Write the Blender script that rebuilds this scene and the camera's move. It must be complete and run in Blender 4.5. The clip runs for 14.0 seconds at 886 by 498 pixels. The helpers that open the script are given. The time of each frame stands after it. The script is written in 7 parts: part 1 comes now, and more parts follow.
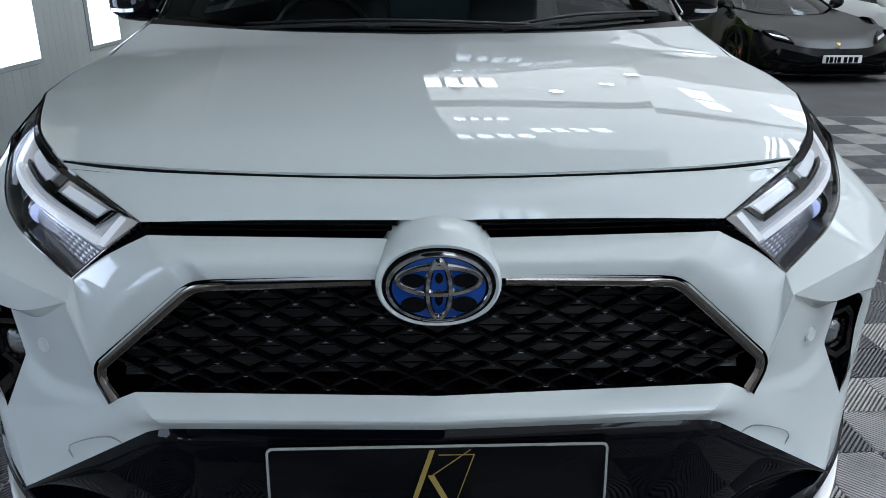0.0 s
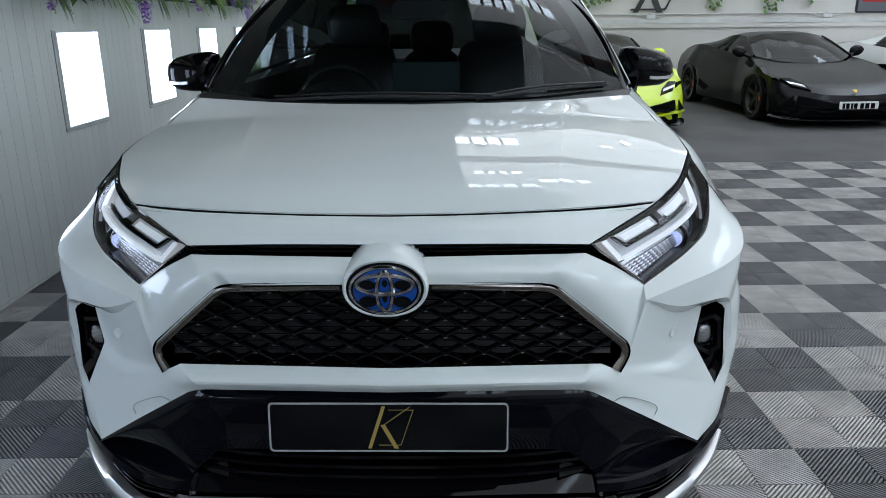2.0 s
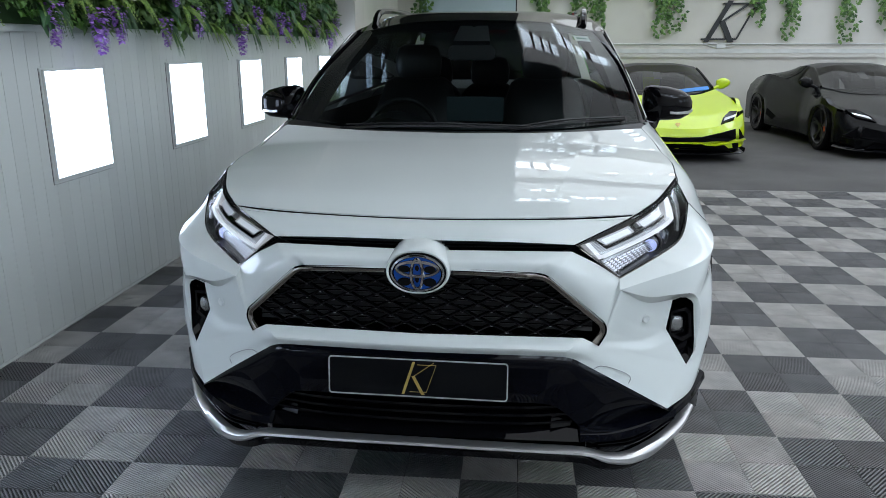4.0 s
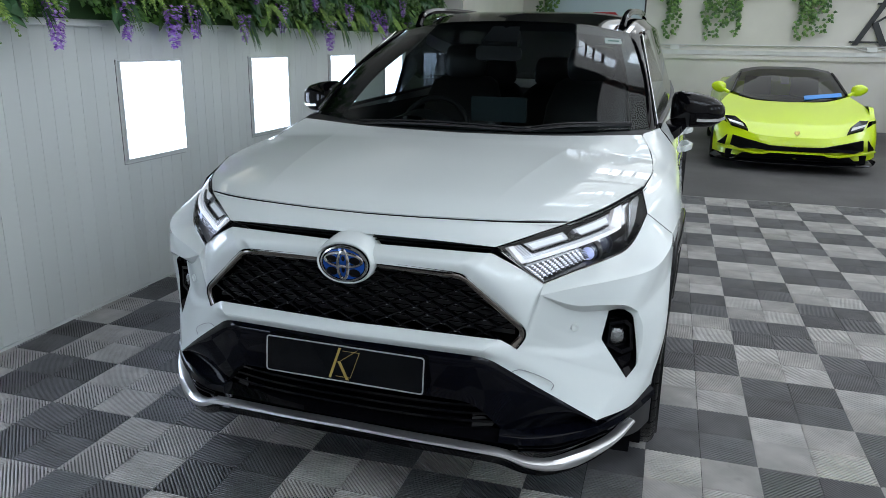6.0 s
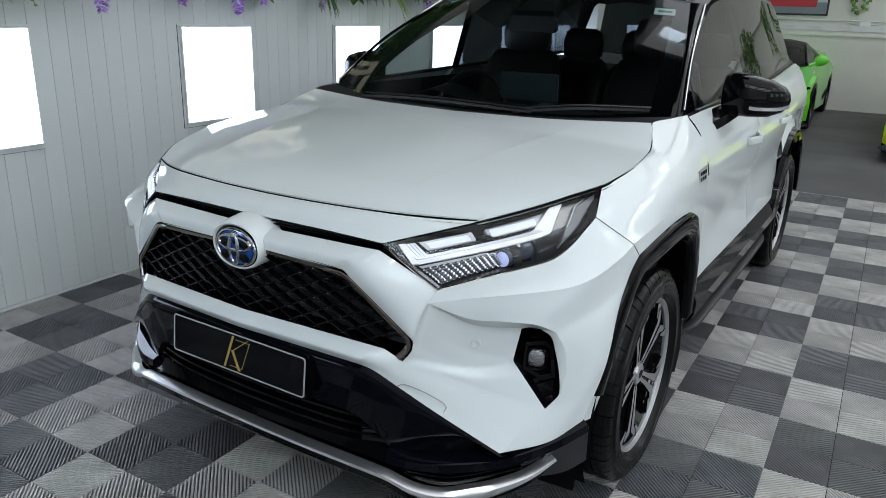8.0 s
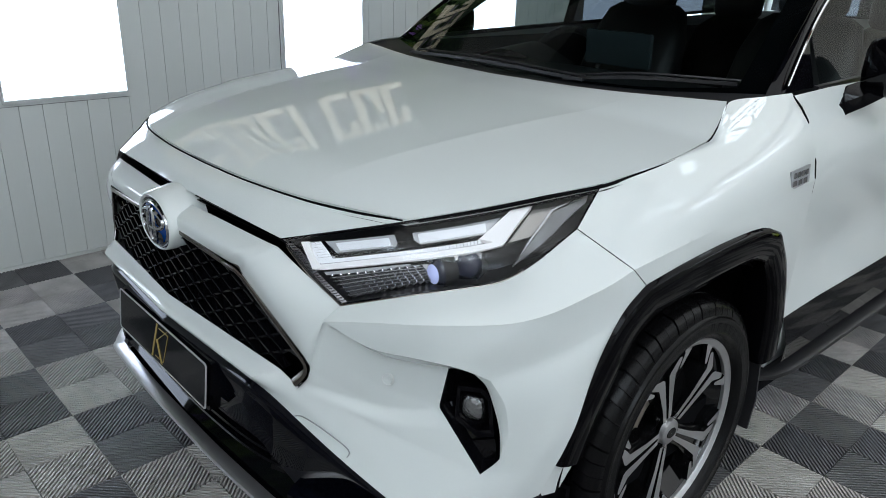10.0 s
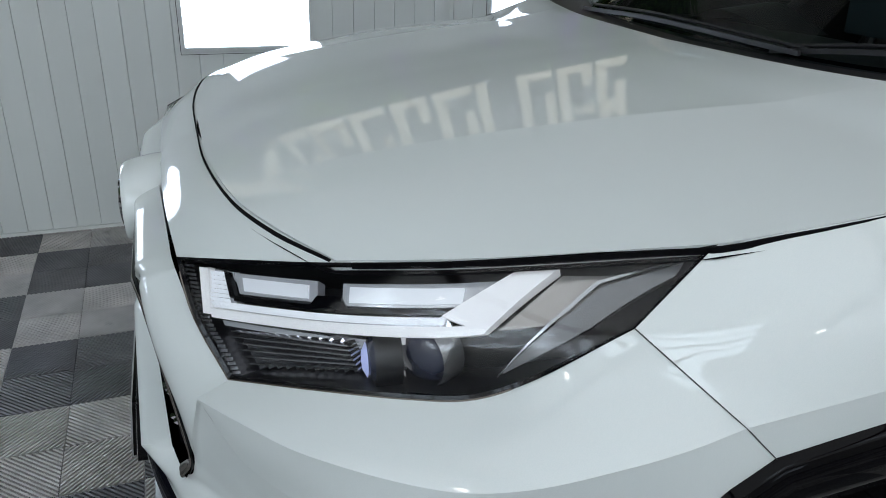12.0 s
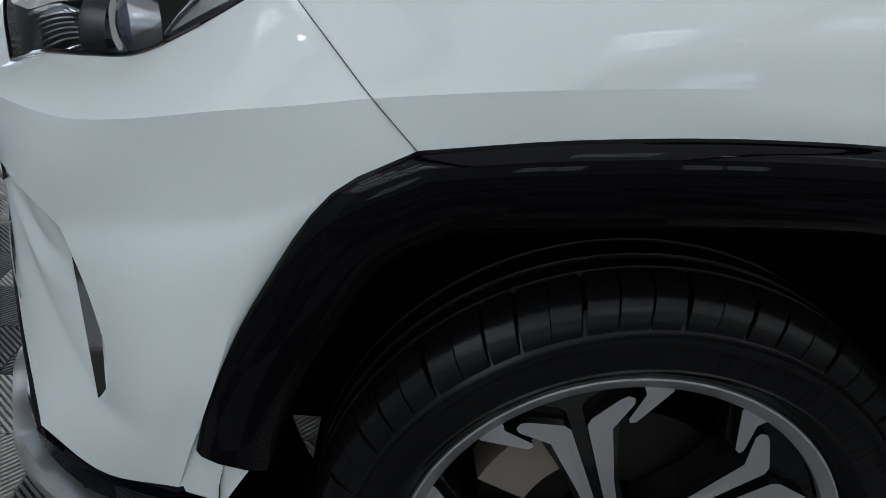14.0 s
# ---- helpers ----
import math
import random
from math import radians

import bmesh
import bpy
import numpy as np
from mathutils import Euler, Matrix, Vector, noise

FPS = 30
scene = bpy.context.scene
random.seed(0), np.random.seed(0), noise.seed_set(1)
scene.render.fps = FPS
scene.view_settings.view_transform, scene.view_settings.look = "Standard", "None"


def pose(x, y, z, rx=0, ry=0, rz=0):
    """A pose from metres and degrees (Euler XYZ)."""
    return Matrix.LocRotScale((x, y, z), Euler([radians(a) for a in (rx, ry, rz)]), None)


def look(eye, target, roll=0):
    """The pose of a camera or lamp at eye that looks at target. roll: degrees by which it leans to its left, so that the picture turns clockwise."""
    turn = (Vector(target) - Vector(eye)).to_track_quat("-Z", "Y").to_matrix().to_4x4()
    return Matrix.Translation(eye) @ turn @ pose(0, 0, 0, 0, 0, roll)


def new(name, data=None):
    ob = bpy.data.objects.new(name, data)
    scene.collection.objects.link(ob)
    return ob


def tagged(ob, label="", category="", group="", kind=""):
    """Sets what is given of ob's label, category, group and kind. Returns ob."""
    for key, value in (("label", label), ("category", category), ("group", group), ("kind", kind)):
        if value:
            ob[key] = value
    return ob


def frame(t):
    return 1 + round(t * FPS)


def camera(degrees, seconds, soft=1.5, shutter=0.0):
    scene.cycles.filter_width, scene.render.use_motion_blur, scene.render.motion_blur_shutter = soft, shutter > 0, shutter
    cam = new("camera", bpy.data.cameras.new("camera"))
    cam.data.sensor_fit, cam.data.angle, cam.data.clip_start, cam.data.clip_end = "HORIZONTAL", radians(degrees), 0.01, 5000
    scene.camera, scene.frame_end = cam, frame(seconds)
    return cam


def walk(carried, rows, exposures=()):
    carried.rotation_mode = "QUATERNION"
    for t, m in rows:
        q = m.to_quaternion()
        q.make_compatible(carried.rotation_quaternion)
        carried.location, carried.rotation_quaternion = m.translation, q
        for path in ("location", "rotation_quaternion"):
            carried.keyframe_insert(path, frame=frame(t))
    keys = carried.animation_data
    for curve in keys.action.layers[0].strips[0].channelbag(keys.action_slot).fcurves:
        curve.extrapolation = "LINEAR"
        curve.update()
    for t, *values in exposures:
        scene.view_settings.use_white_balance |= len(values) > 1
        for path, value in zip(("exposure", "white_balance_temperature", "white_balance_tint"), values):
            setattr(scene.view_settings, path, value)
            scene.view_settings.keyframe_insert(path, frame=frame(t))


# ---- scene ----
cam = camera(62.0, 14.0, soft=0.8)
PATH = [
    (0, (-0.06, -0.898, 1.266), (0.069, 0.972, 0.569), 0.4),
    (0.5, (-0.017, -1.012, 1.298), (0.087, 0.87, 0.627), 0.3),
    (1, (0.033, -1.125, 1.327), (0.104, 0.769, 0.688), 0.0),
    (1.5, (0.079, -1.245, 1.353), (0.122, 0.658, 0.74), -0.2),
    (2, (0.112, -1.378, 1.381), (0.125, 0.534, 0.793), -0.5),
    (2.5, (0.131, -1.526, 1.405), (0.11, 0.393, 0.84), -0.5),
    (3, (0.141, -1.685, 1.439), (0.079, 0.238, 0.891), -0.6),
    (3.2, (0.149, -1.735, 1.44), (0.066, 0.19, 0.904), -0.5),
    (5.3, (0.645, -1.98, 1.499), (0.244, -0.094, 0.968), 0.5),
    (5.5, (0.719, -1.944, 1.491), (0.276, -0.067, 0.961), 0.6),
    (6, (0.865, -1.834, 1.48), (0.316, 0.011, 0.939), 0.9),
    (6.5, (1.007, -1.708, 1.484), (0.357, 0.1, 0.929), 1.2),
    (7, (1.164, -1.587, 1.482), (0.407, 0.173, 0.908), 1.4),
    (7.5, (1.327, -1.449, 1.471), (0.467, 0.256, 0.878), 1.6),
    (8, (1.44, -1.292, 1.476), (0.479, 0.35, 0.86), 1.7),
    (8.2, (1.473, -1.22, 1.47), (0.471, 0.394, 0.846), 1.8),
    (10.3, (1.624, -0.454, 1.422), (0.225, 0.769, 0.683), 1.9),
    (10.5, (1.6, -0.371, 1.404), (0.162, 0.803, 0.659), 1.9),
    (11, (1.512, -0.177, 1.376), (-0.014, 0.862, 0.608), 1.9),
    (11.5, (1.424, -0.018, 1.362), (-0.191, 0.857, 0.571), 1.7),
    (12, (1.354, 0.129, 1.325), (-0.345, 0.807, 0.517), 1.9),
    (12.5, (1.314, 0.27, 1.28), (-0.449, 0.736, 0.458), 2.3),
    (13, (1.336, 0.39, 1.235), (-0.446, 0.672, 0.372), 2.0),
    (13.5, (1.401, 0.507, 1.166), (-0.359, 0.702, 0.235), 2.3),
    (14, (1.525, 0.645, 1.038), (-0.275, 0.799, 0.18), 4.6),
]
walk(cam, [(t, look(e, g, r)) for t, e, g, r in PATH],
     exposures=[(0, 0.78, 6100, 10), (3, 0.91, 6150, 9), (5.5, 0.99, 6240, 10), (8, 0.98, 6350, 10), (10.5, 0.77, 6450, 9), (12, 0.60, 6380, 9), (14, 0.30, 6350, 9)])

# ---------------------------------------------------------------- world and light
world = bpy.data.worlds.new("hall_air")
scene.world = world
world.use_nodes = True
world.node_tree.nodes["Background"].inputs["Color"].default_value = (0.75, 0.85, 1.0, 1)
world.node_tree.nodes["Background"].inputs["Strength"].default_value = 0.05

WALL_X = -2.12          # face of the clad wall beside the car
BACK_Y = 13.72          # far wall
FAR_X = 11.0
NEAR_Y = -6.5
CEIL_Z = 5.2
PANEL_POWER = 3.1       # glow of the wall light panels
ROOF_POWER = 3.2        # glow of the roof lights


# ---------------------------------------------------------------- materials
def material(name, color, rough=0.5, metal=0.0, coat=0.0, coat_rough=0.03, spec=0.5):
    m = bpy.data.materials.new(name)
    m.use_nodes = True
    b = m.node_tree.nodes["Principled BSDF"]
    b.inputs["Base Color"].default_value = (*color, 1)
    b.inputs["Roughness"].default_value = rough
    b.inputs["Metallic"].default_value = metal
    b.inputs["Coat Weight"].default_value = coat
    b.inputs["Coat Roughness"].default_value = coat_rough
    b.inputs["Specular IOR Level"].default_value = spec
    return m


def node(m, kind, **values):
    n = m.node_tree.nodes.new(kind)
    for k, v in values.items():
        n.inputs[k].default_value = v
    return n


def link(m, a, out, b, inp):
    m.node_tree.links.new(a.outputs[out], b.inputs[inp])


def shader(m):
    return m.node_tree.nodes["Principled BSDF"]


def vary(m, a, b, scale, detail=4, coord="Object", stretch=(1, 1, 1), low=0.35, high=0.65):
    """Base colour between a and b by noise at a real-world scale."""
    tc = node(m, "ShaderNodeTexCoord")
    mp = node(m, "ShaderNodeMapping")
    mp.inputs["Scale"].default_value = stretch
    ns = node(m, "ShaderNodeTexNoise", Scale=scale, Detail=detail)
    ramp = node(m, "ShaderNodeValToRGB")
    ramp.color_ramp.elements[0].position, ramp.color_ramp.elements[1].position = low, high
    ramp.color_ramp.elements[0].color, ramp.color_ramp.elements[1].color = (*a, 1), (*b, 1)
    link(m, tc, coord, mp, "Vector")
    link(m, mp, "Vector", ns, "Vector")
    link(m, ns, "Fac", ramp, "Fac")
    link(m, ramp, "Color", shader(m), "Base Color")
    return mp, ns, ramp


def bumpy(m, scale, strength, distance=0.002, stretch=(1, 1, 1), detail=3):
    tc = node(m, "ShaderNodeTexCoord")
    mp = node(m, "ShaderNodeMapping")
    mp.inputs["Scale"].default_value = stretch
    ns = node(m, "ShaderNodeTexNoise", Scale=scale, Detail=detail)
    bp = node(m, "ShaderNodeBump", Strength=strength, Distance=distance)
    link(m, tc, "Object", mp, "Vector")
    link(m, mp, "Vector", ns, "Vector")
    link(m, ns, "Fac", bp, "Height")
    link(m, bp, "Normal", shader(m), "Normal")


def glowing(name, color, strength):
    m = material(name, color, 0.4)
    shader(m).inputs["Emission Color"].default_value = (*color, 1)
    shader(m).inputs["Emission Strength"].default_value = strength
    return m


def pane(name, tint, gloss_ior=1.5, rough=0.0, edge=5.0):
    """Thin glass: tinted see-through with a mirror coat that grows at a glancing angle."""
    m = bpy.data.materials.new(name)
    m.use_nodes = True
    nt = m.node_tree
    nt.nodes.clear()
    out = nt.nodes.new("ShaderNodeOutputMaterial")
    mix = nt.nodes.new("ShaderNodeMixShader")
    tr = nt.nodes.new("ShaderNodeBsdfTransparent")
    gl = nt.nodes.new("ShaderNodeBsdfGlossy")
    fr = nt.nodes.new("ShaderNodeLayerWeight")
    fr.inputs["Blend"].default_value = 0.5
    up = nt.nodes.new("ShaderNodeMath")
    up.operation, up.inputs[1].default_value = "POWER", edge
    mr = nt.nodes.new("ShaderNodeMapRange")
    mr.inputs["To Min"].default_value = ((gloss_ior - 1) / (gloss_ior + 1)) ** 2
    tr.inputs["Color"].default_value = (*tint, 1)
    gl.inputs["Roughness"].default_value = rough
    nt.links.new(fr.outputs["Facing"], up.inputs[0])
    nt.links.new(up.outputs["Value"], mr.inputs["Value"])
    nt.links.new(mr.outputs["Result"], mix.inputs["Fac"])
    nt.links.new(tr.outputs["BSDF"], mix.inputs[1])
    nt.links.new(gl.outputs["BSDF"], mix.inputs[2])
    nt.links.new(mix.outputs["Shader"], out.inputs["Surface"])
    return m


def scuffs(m, color, scale, low, high, stretch=(1, 1, 1)):
    """Scattered marks of another colour over the base colour."""
    tc = node(m, "ShaderNodeTexCoord")
    mp = node(m, "ShaderNodeMapping")
    mp.inputs["Scale"].default_value = stretch
    ns = node(m, "ShaderNodeTexNoise", Scale=scale, Detail=8)
    mr = node(m, "ShaderNodeMapRange")
    mr.inputs["From Min"].default_value, mr.inputs["From Max"].default_value = low, high
    mx = node(m, "ShaderNodeMix")
    mx.data_type = "RGBA"
    src = shader(m).inputs["Base Color"].links[0].from_socket
    link(m, tc, "Object", mp, "Vector")
    link(m, mp, "Vector", ns, "Vector")
    link(m, ns, "Fac", mr, "Value")
    m.node_tree.links.new(mr.outputs["Result"], mx.inputs[0])
    m.node_tree.links.new(src, mx.inputs[6])
    mx.inputs[7].default_value = (*color, 1)
    m.node_tree.links.new(mx.outputs[2], shader(m).inputs["Base Color"])


def random_tone(m, amount):
    """Each piece a little lighter or darker than the next."""
    info = node(m, "ShaderNodeObjectInfo")
    mr = node(m, "ShaderNodeMapRange")
    mr.inputs["To Min"].default_value, mr.inputs["To Max"].default_value = 1 - amount, 1 + amount
    hsv = node(m, "ShaderNodeHueSaturation")
    src = shader(m).inputs["Base Color"].links[0].from_socket
    link(m, info, "Random", mr, "Value")
    link(m, mr, "Result", hsv, "Value")
    m.node_tree.links.new(src, hsv.inputs["Color"])
    link(m, hsv, "Color", shader(m), "Base Color")


PAINT = material("pearl_white_paint", (0.66, 0.70, 0.69), 0.6, 0.0, 1.0, 0.012, 0.12)
vary(PAINT, (0.645, 0.69, 0.68), (0.68, 0.715, 0.705), 900, 2)
BLACK = material("gloss_black", (0.0025, 0.0025, 0.0035), 0.04, 0.0, 0.0, 0.02, 0.20)
FRONT_BLACK = material("gloss_black_bumper_paint", (0.0018, 0.0022, 0.0045), 0.03, 0.0, 0.0, 0.02, 0.16)
FLARE_BLACK = material("arch_gloss_black", (0.0015, 0.0015, 0.0022), 0.04, 0.0, 0.0, 0.02, 0.12)
PLASTIC = material("black_plastic", (0.014, 0.014, 0.016), 0.45)
bumpy(PLASTIC, 700, 0.06, 0.0004)
# near-black for recesses, with their lack of light put into the colour
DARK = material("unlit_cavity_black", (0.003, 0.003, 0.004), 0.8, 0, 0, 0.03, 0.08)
SEAM = material("seam_shadow_grey", (0.06, 0.062, 0.062), 0.8)
GRILLE = material("grille_black", (0.0025, 0.0025, 0.0035), 0.09, 0, 0.0, 0.06, 0.17)
SMOKE = material("smoked_chrome", (0.20, 0.18, 0.165), 0.14, 1.0)
CHROME = material("chrome", (0.72, 0.73, 0.74), 0.06, 1.0)
BADGE_CHROME = material("badge_dark_chrome", (0.40, 0.405, 0.42), 0.10, 1.0)
SATIN = material("satin_silver", (0.66, 0.66, 0.67), 0.33, 0.95)
BLUE = material("emblem_blue", (0.003, 0.055, 0.30), 0.1, 0.1, 0.6)
RUBBER = material("tyre_rubber", (0.0036, 0.0036, 0.004), 0.27, 0, 0, 0.03, 0.17)
bumpy(RUBBER, 260, 0.2, 0.0008)
RIM_FACE = material("machined_alloy", (0.60, 0.60, 0.61), 0.34, 0.9)
RIM_DARK = material("gloss_black_alloy", (0.004, 0.004, 0.0045), 0.07, 0, 0.0, 0.03, 0.45)
DISC = material("brake_disc_steel", (0.035, 0.031, 0.028), 0.42, 0.9)
GLASS = pane("windscreen_glass", (0.56, 0.62, 0.62), 1.42)
SIDE_GLASS = pane("side_window_glass", (0.62, 0.68, 0.68), 1.5)
PRIVACY = pane("privacy_glass", (0.05, 0.055, 0.06), 1.5)
LENS = pane("headlamp_lens", (0.96, 0.97, 0.98), 1.45, edge=14.0)
LAMP_CLEAR = material("clear_lamp_module", (0.60, 0.62, 0.65), 0.14, 0.35, 0.8)
LAMP_DARK = material("projector_glass", (0.03, 0.035, 0.06), 0.05, 0, 1.0)
DRL = glowing("daytime_lamp_white", (0.79, 0.79, 0.80), 0.15)
vary(DRL, (0.66, 0.67, 0.69), (0.78, 0.78, 0.79), 900, 2)
BEAM = glowing("bluish_beam_lens", (0.50, 0.56, 0.90), 0.22)
# glow of its own for the reflector, in place of bounced lamp light
REFLECTOR = glowing("reflector_glow_white", (0.82, 0.86, 0.97), 1.2)
LAMP_FIN = material("lamp_fin_metal", (0.42, 0.43, 0.45), 0.22, 0.9)
FACET = glowing("lit_clear_facets", (0.70, 0.73, 0.77), 0.16)
shader(FACET).inputs["Roughness"].default_value = 0.12
shader(FACET).inputs["Coat Weight"].default_value = 0.8
LAMP_CHROME = material("lamp_reflector_chrome", (0.85, 0.86, 0.88), 0.22, 0.55, 0.4)
LEATHER = material("black_leather", (0.009, 0.010, 0.011), 0.42)
bumpy(LEATHER, 300, 0.1, 0.0005)
HEADLINER = material("black_cloth", (0.012, 0.012, 0.013), 0.9, 0, 0, 0.03, 0.1)
bumpy(HEADLINER, 500, 0.1, 0.0004)
SCREEN = material("display_glass", (0.035, 0.05, 0.055), 0.12)
GOLD = material("gold_print", (0.55, 0.40, 0.12), 0.35, 0.6)
PLATE_BLACK = material("plate_black", (0.0035, 0.004, 0.005), 0.10, 0, 0.0, 0.03, 0.14)
PLATE_EDGE = material("plate_edge", (0.36, 0.365, 0.37), 0.3)


# ---------------------------------------------------------------- geometry helpers
def curve(*pts):
    """A smooth line through the points, run through from 0 to 1."""
    p = np.array(pts, float)
    d = np.r_[0, np.cumsum(np.linalg.norm(np.diff(p, axis=0), axis=1))]
    d /= d[-1]
    n = len(p)
    tan = np.zeros_like(p)
    for i in range(n):
        a, b = max(i - 1, 0), min(i + 1, n - 1)
        tan[i] = (p[b] - p[a]) / (d[b] - d[a])

    def at(s):
        s = np.clip(np.atleast_1d(s), 0, 1)
        i = np.clip(np.searchsorted(d, s, side="right") - 1, 0, n - 2)
        h = (d[i + 1] - d[i])[:, None]
        u = ((s - d[i])[:, None]) / h
        return ((2 * u**3 - 3 * u**2 + 1) * p[i] + (u**3 - 2 * u**2 + u) * h * tan[i]
                + (-2 * u**3 + 3 * u**2) * p[i + 1] + (u**3 - u**2) * h * tan[i + 1])
    return at


def poly(*pts):
    """A line with corners through the points, from 0 to 1."""
    p = np.array(pts, float)
    d = np.r_[0, np.cumsum(np.linalg.norm(np.diff(p, axis=0), axis=1))]
    d /= d[-1]
    return lambda s: np.stack([np.interp(np.atleast_1d(s), d, p[:, k]) for k in range(3)], 1)


def joined(a, b, cut=0.5):
    """Line a, then line b, meeting at the given share."""
    def at(s):
        s = np.atleast_1d(np.asarray(s, float))
        return np.where((s < cut)[:, None], a(s / cut), b((s - cut) / (1 - cut)))
    return at


def piece(c, a, b):
    """The stretch of line c from share a to share b."""
    return lambda s: c(a + (b - a) * np.atleast_1d(np.asarray(s, float)))


def coons(c0, c1, d0, d1, nu, nv, bulge=None):
    """A patch spanned by four lines: c0, c1 along u (v = 0, 1), d0, d1 along v (u = 0, 1)."""
    u, v = np.linspace(0, 1, nu + 1), np.linspace(0, 1, nv + 1)
    C0, C1, D0, D1 = c0(u), c1(u), d0(v), d1(v)
    U, V = u[:, None, None], v[None, :, None]
    g = ((1 - V) * C0[:, None] + V * C1[:, None] + (1 - U) * D0[None] + U * D1[None]
         - ((1 - U) * (1 - V) * C0[0] + U * (1 - V) * C0[-1] + (1 - U) * V * C1[0] + U * V * C1[-1]))
    if bulge is not None:
        g = g + 16 * U * (1 - U) * V * (1 - V) * np.array(bulge)
    return g


class Shape:
    """Vertices and faces gathered for one mesh."""

    def __init__(self):
        self.v, self.f, self.m = [], [], []

    def grid(self, g, mat=0, wrap=False):
        nu, nv = g.shape[:2]
        o = len(self.v)
        self.v += [tuple(p) for p in g.reshape(-1, 3)]
        for i in range(nu - 1 + (1 if wrap else 0)):
            for j in range(nv - 1):
                a, b = i * nv + j, ((i + 1) % nu) * nv + j
                self.f.append((o + a, o + b, o + b + 1, o + a + 1))
                self.m.append(mat)
        return self

    def ngon(self, pts, mat=0):
        o = len(self.v)
        self.v += [tuple(p) for p in pts]
        self.f.append(tuple(range(o, o + len(pts))))
        self.m.append(mat)
        return self

    def prism(self, pts, shift, mat=0):
        """A flat outline drawn out along a vector, with both ends closed."""
        o, n = len(self.v), len(pts)
        s = np.array(shift, float)
        self.v += [tuple(p) for p in pts] + [tuple(np.array(p, float) + s) for p in pts]
        self.f += [tuple(range(o, o + n)), tuple(range(o + 2 * n - 1, o + n - 1, -1))]
        self.f += [(o + i, o + n + i, o + n + (i + 1) % n, o + (i + 1) % n) for i in range(n)]
        self.m += [mat] * (n + 2)
        return self

    def box(self, lo, hi, mat=0):
        x0, y0, z0 = lo
        x1, y1, z1 = hi
        return self.prism([(x0, y0, z0), (x1, y0, z0), (x1, y1, z0), (x0, y1, z0)], (0, 0, z1 - z0), mat)

    def sweep(self, path, profile, up=(0, 0, 1), mat=0, closed=False, caps=True):
        """A profile of (side, up) offsets carried along a path; offsets may be a function of the share."""
        path = np.array(path, float)
        n = len(path)
        rows = []
        for i in range(n):
            a = path[(i - 1) % n] if closed else path[max(i - 1, 0)]
            b = path[(i + 1) % n] if closed else path[min(i + 1, n - 1)]
            t = (b - a) / (np.linalg.norm(b - a) + 1e-9)
            w = np.array(up, float)
            s = np.cross(t, w)
            s /= np.linalg.norm(s) + 1e-9
            w = np.cross(s, t)
            pr = profile(i / (n - 1)) if callable(profile) else profile
            rows.append([path[i] + s * p[0] + w * p[1] for p in pr])
        g = np.array(rows)
        k = g.shape[1]
        ring = np.concatenate([g, g[:, :1]], axis=1)
        self.grid(ring, mat, wrap=closed)
        if caps and not closed:
            self.ngon(g[0], mat)
            self.ngon(g[-1][::-1], mat)
        return self

    def tube(self, path, r, sides=8, mat=0, closed=False):
        a = np.linspace(0, 2 * np.pi, sides, endpoint=False)
        if callable(r):
            return self.sweep(path, lambda s: [(r(s) * np.cos(k), r(s) * np.sin(k)) for k in a], (0.02, 0.03, 1), mat, closed)
        return self.sweep(path, [(r * np.cos(k), r * np.sin(k)) for k in a], (0.02, 0.03, 1), mat, closed)

    def lathe(self, profile, steps, centre=(0, 0, 0), axis="x", mat=0, sx=1.0, sz=1.0):
        """(along, radius) rows turned round an axis."""
        a = np.linspace(0, 2 * np.pi, steps, endpoint=False)
        pr = np.array(profile, float)
        c = np.array(centre, float)
        g = np.zeros((steps, len(pr), 3))
        if axis == "x":
            g[..., 0], g[..., 1], g[..., 2] = pr[:, 0], np.outer(np.cos(a), pr[:, 1]) * sx, np.outer(np.sin(a), pr[:, 1]) * sz
        elif axis == "y":
            g[..., 1], g[..., 0], g[..., 2] = pr[:, 0], np.outer(np.cos(a), pr[:, 1]) * sx, np.outer(np.sin(a), pr[:, 1]) * sz
        else:
            g[..., 2], g[..., 0], g[..., 1] = pr[:, 0], np.outer(np.cos(a), pr[:, 1]) * sx, np.outer(np.sin(a), pr[:, 1]) * sz
        return self.grid(g + c, mat, wrap=True)

    def mirrored(self):
        """Adds the other half, across x = 0."""
        o = len(self.v)
        self.v += [(-x, y, z) for x, y, z in self.v]
        self.f += [tuple(o + i for i in reversed(f)) for f in self.f[:]]
        self.m += self.m[:]
        return self

    def flip_x(self):
        self.v = [(-x, y, z) for x, y, z in self.v]
        self.f = [tuple(reversed(f)) for f in self.f]
        return self

    def mesh(self, name, mats, angle=32, smooth=True, weld=0.0004, bevel=0.0):
        me = bpy.data.meshes.new(name)
        me.from_pydata(self.v, [], self.f)
        for m in (mats if isinstance(mats, (list, tuple)) else [mats]):
            me.materials.append(m)
        me.polygons.foreach_set("material_index", self.m)
        bm = bmesh.new()
        bm.from_mesh(me)
        if weld:
            bmesh.ops.remove_doubles(bm, verts=bm.verts, dist=weld)
        if bevel:
            es = [e for e in bm.edges if len(e.link_faces) == 2 and e.calc_face_angle() > 0.5]
            bmesh.ops.bevel(bm, geom=es, offset=bevel, segments=2, affect="EDGES", clamp_overlap=True)
        bmesh.ops.recalc_face_normals(bm, faces=bm.faces)
        bm.to_mesh(me)
        bm.free()
        if smooth:
            me.polygons.foreach_set("use_smooth", [True] * len(me.polygons))
            me.set_sharp_from_angle(angle=radians(angle))
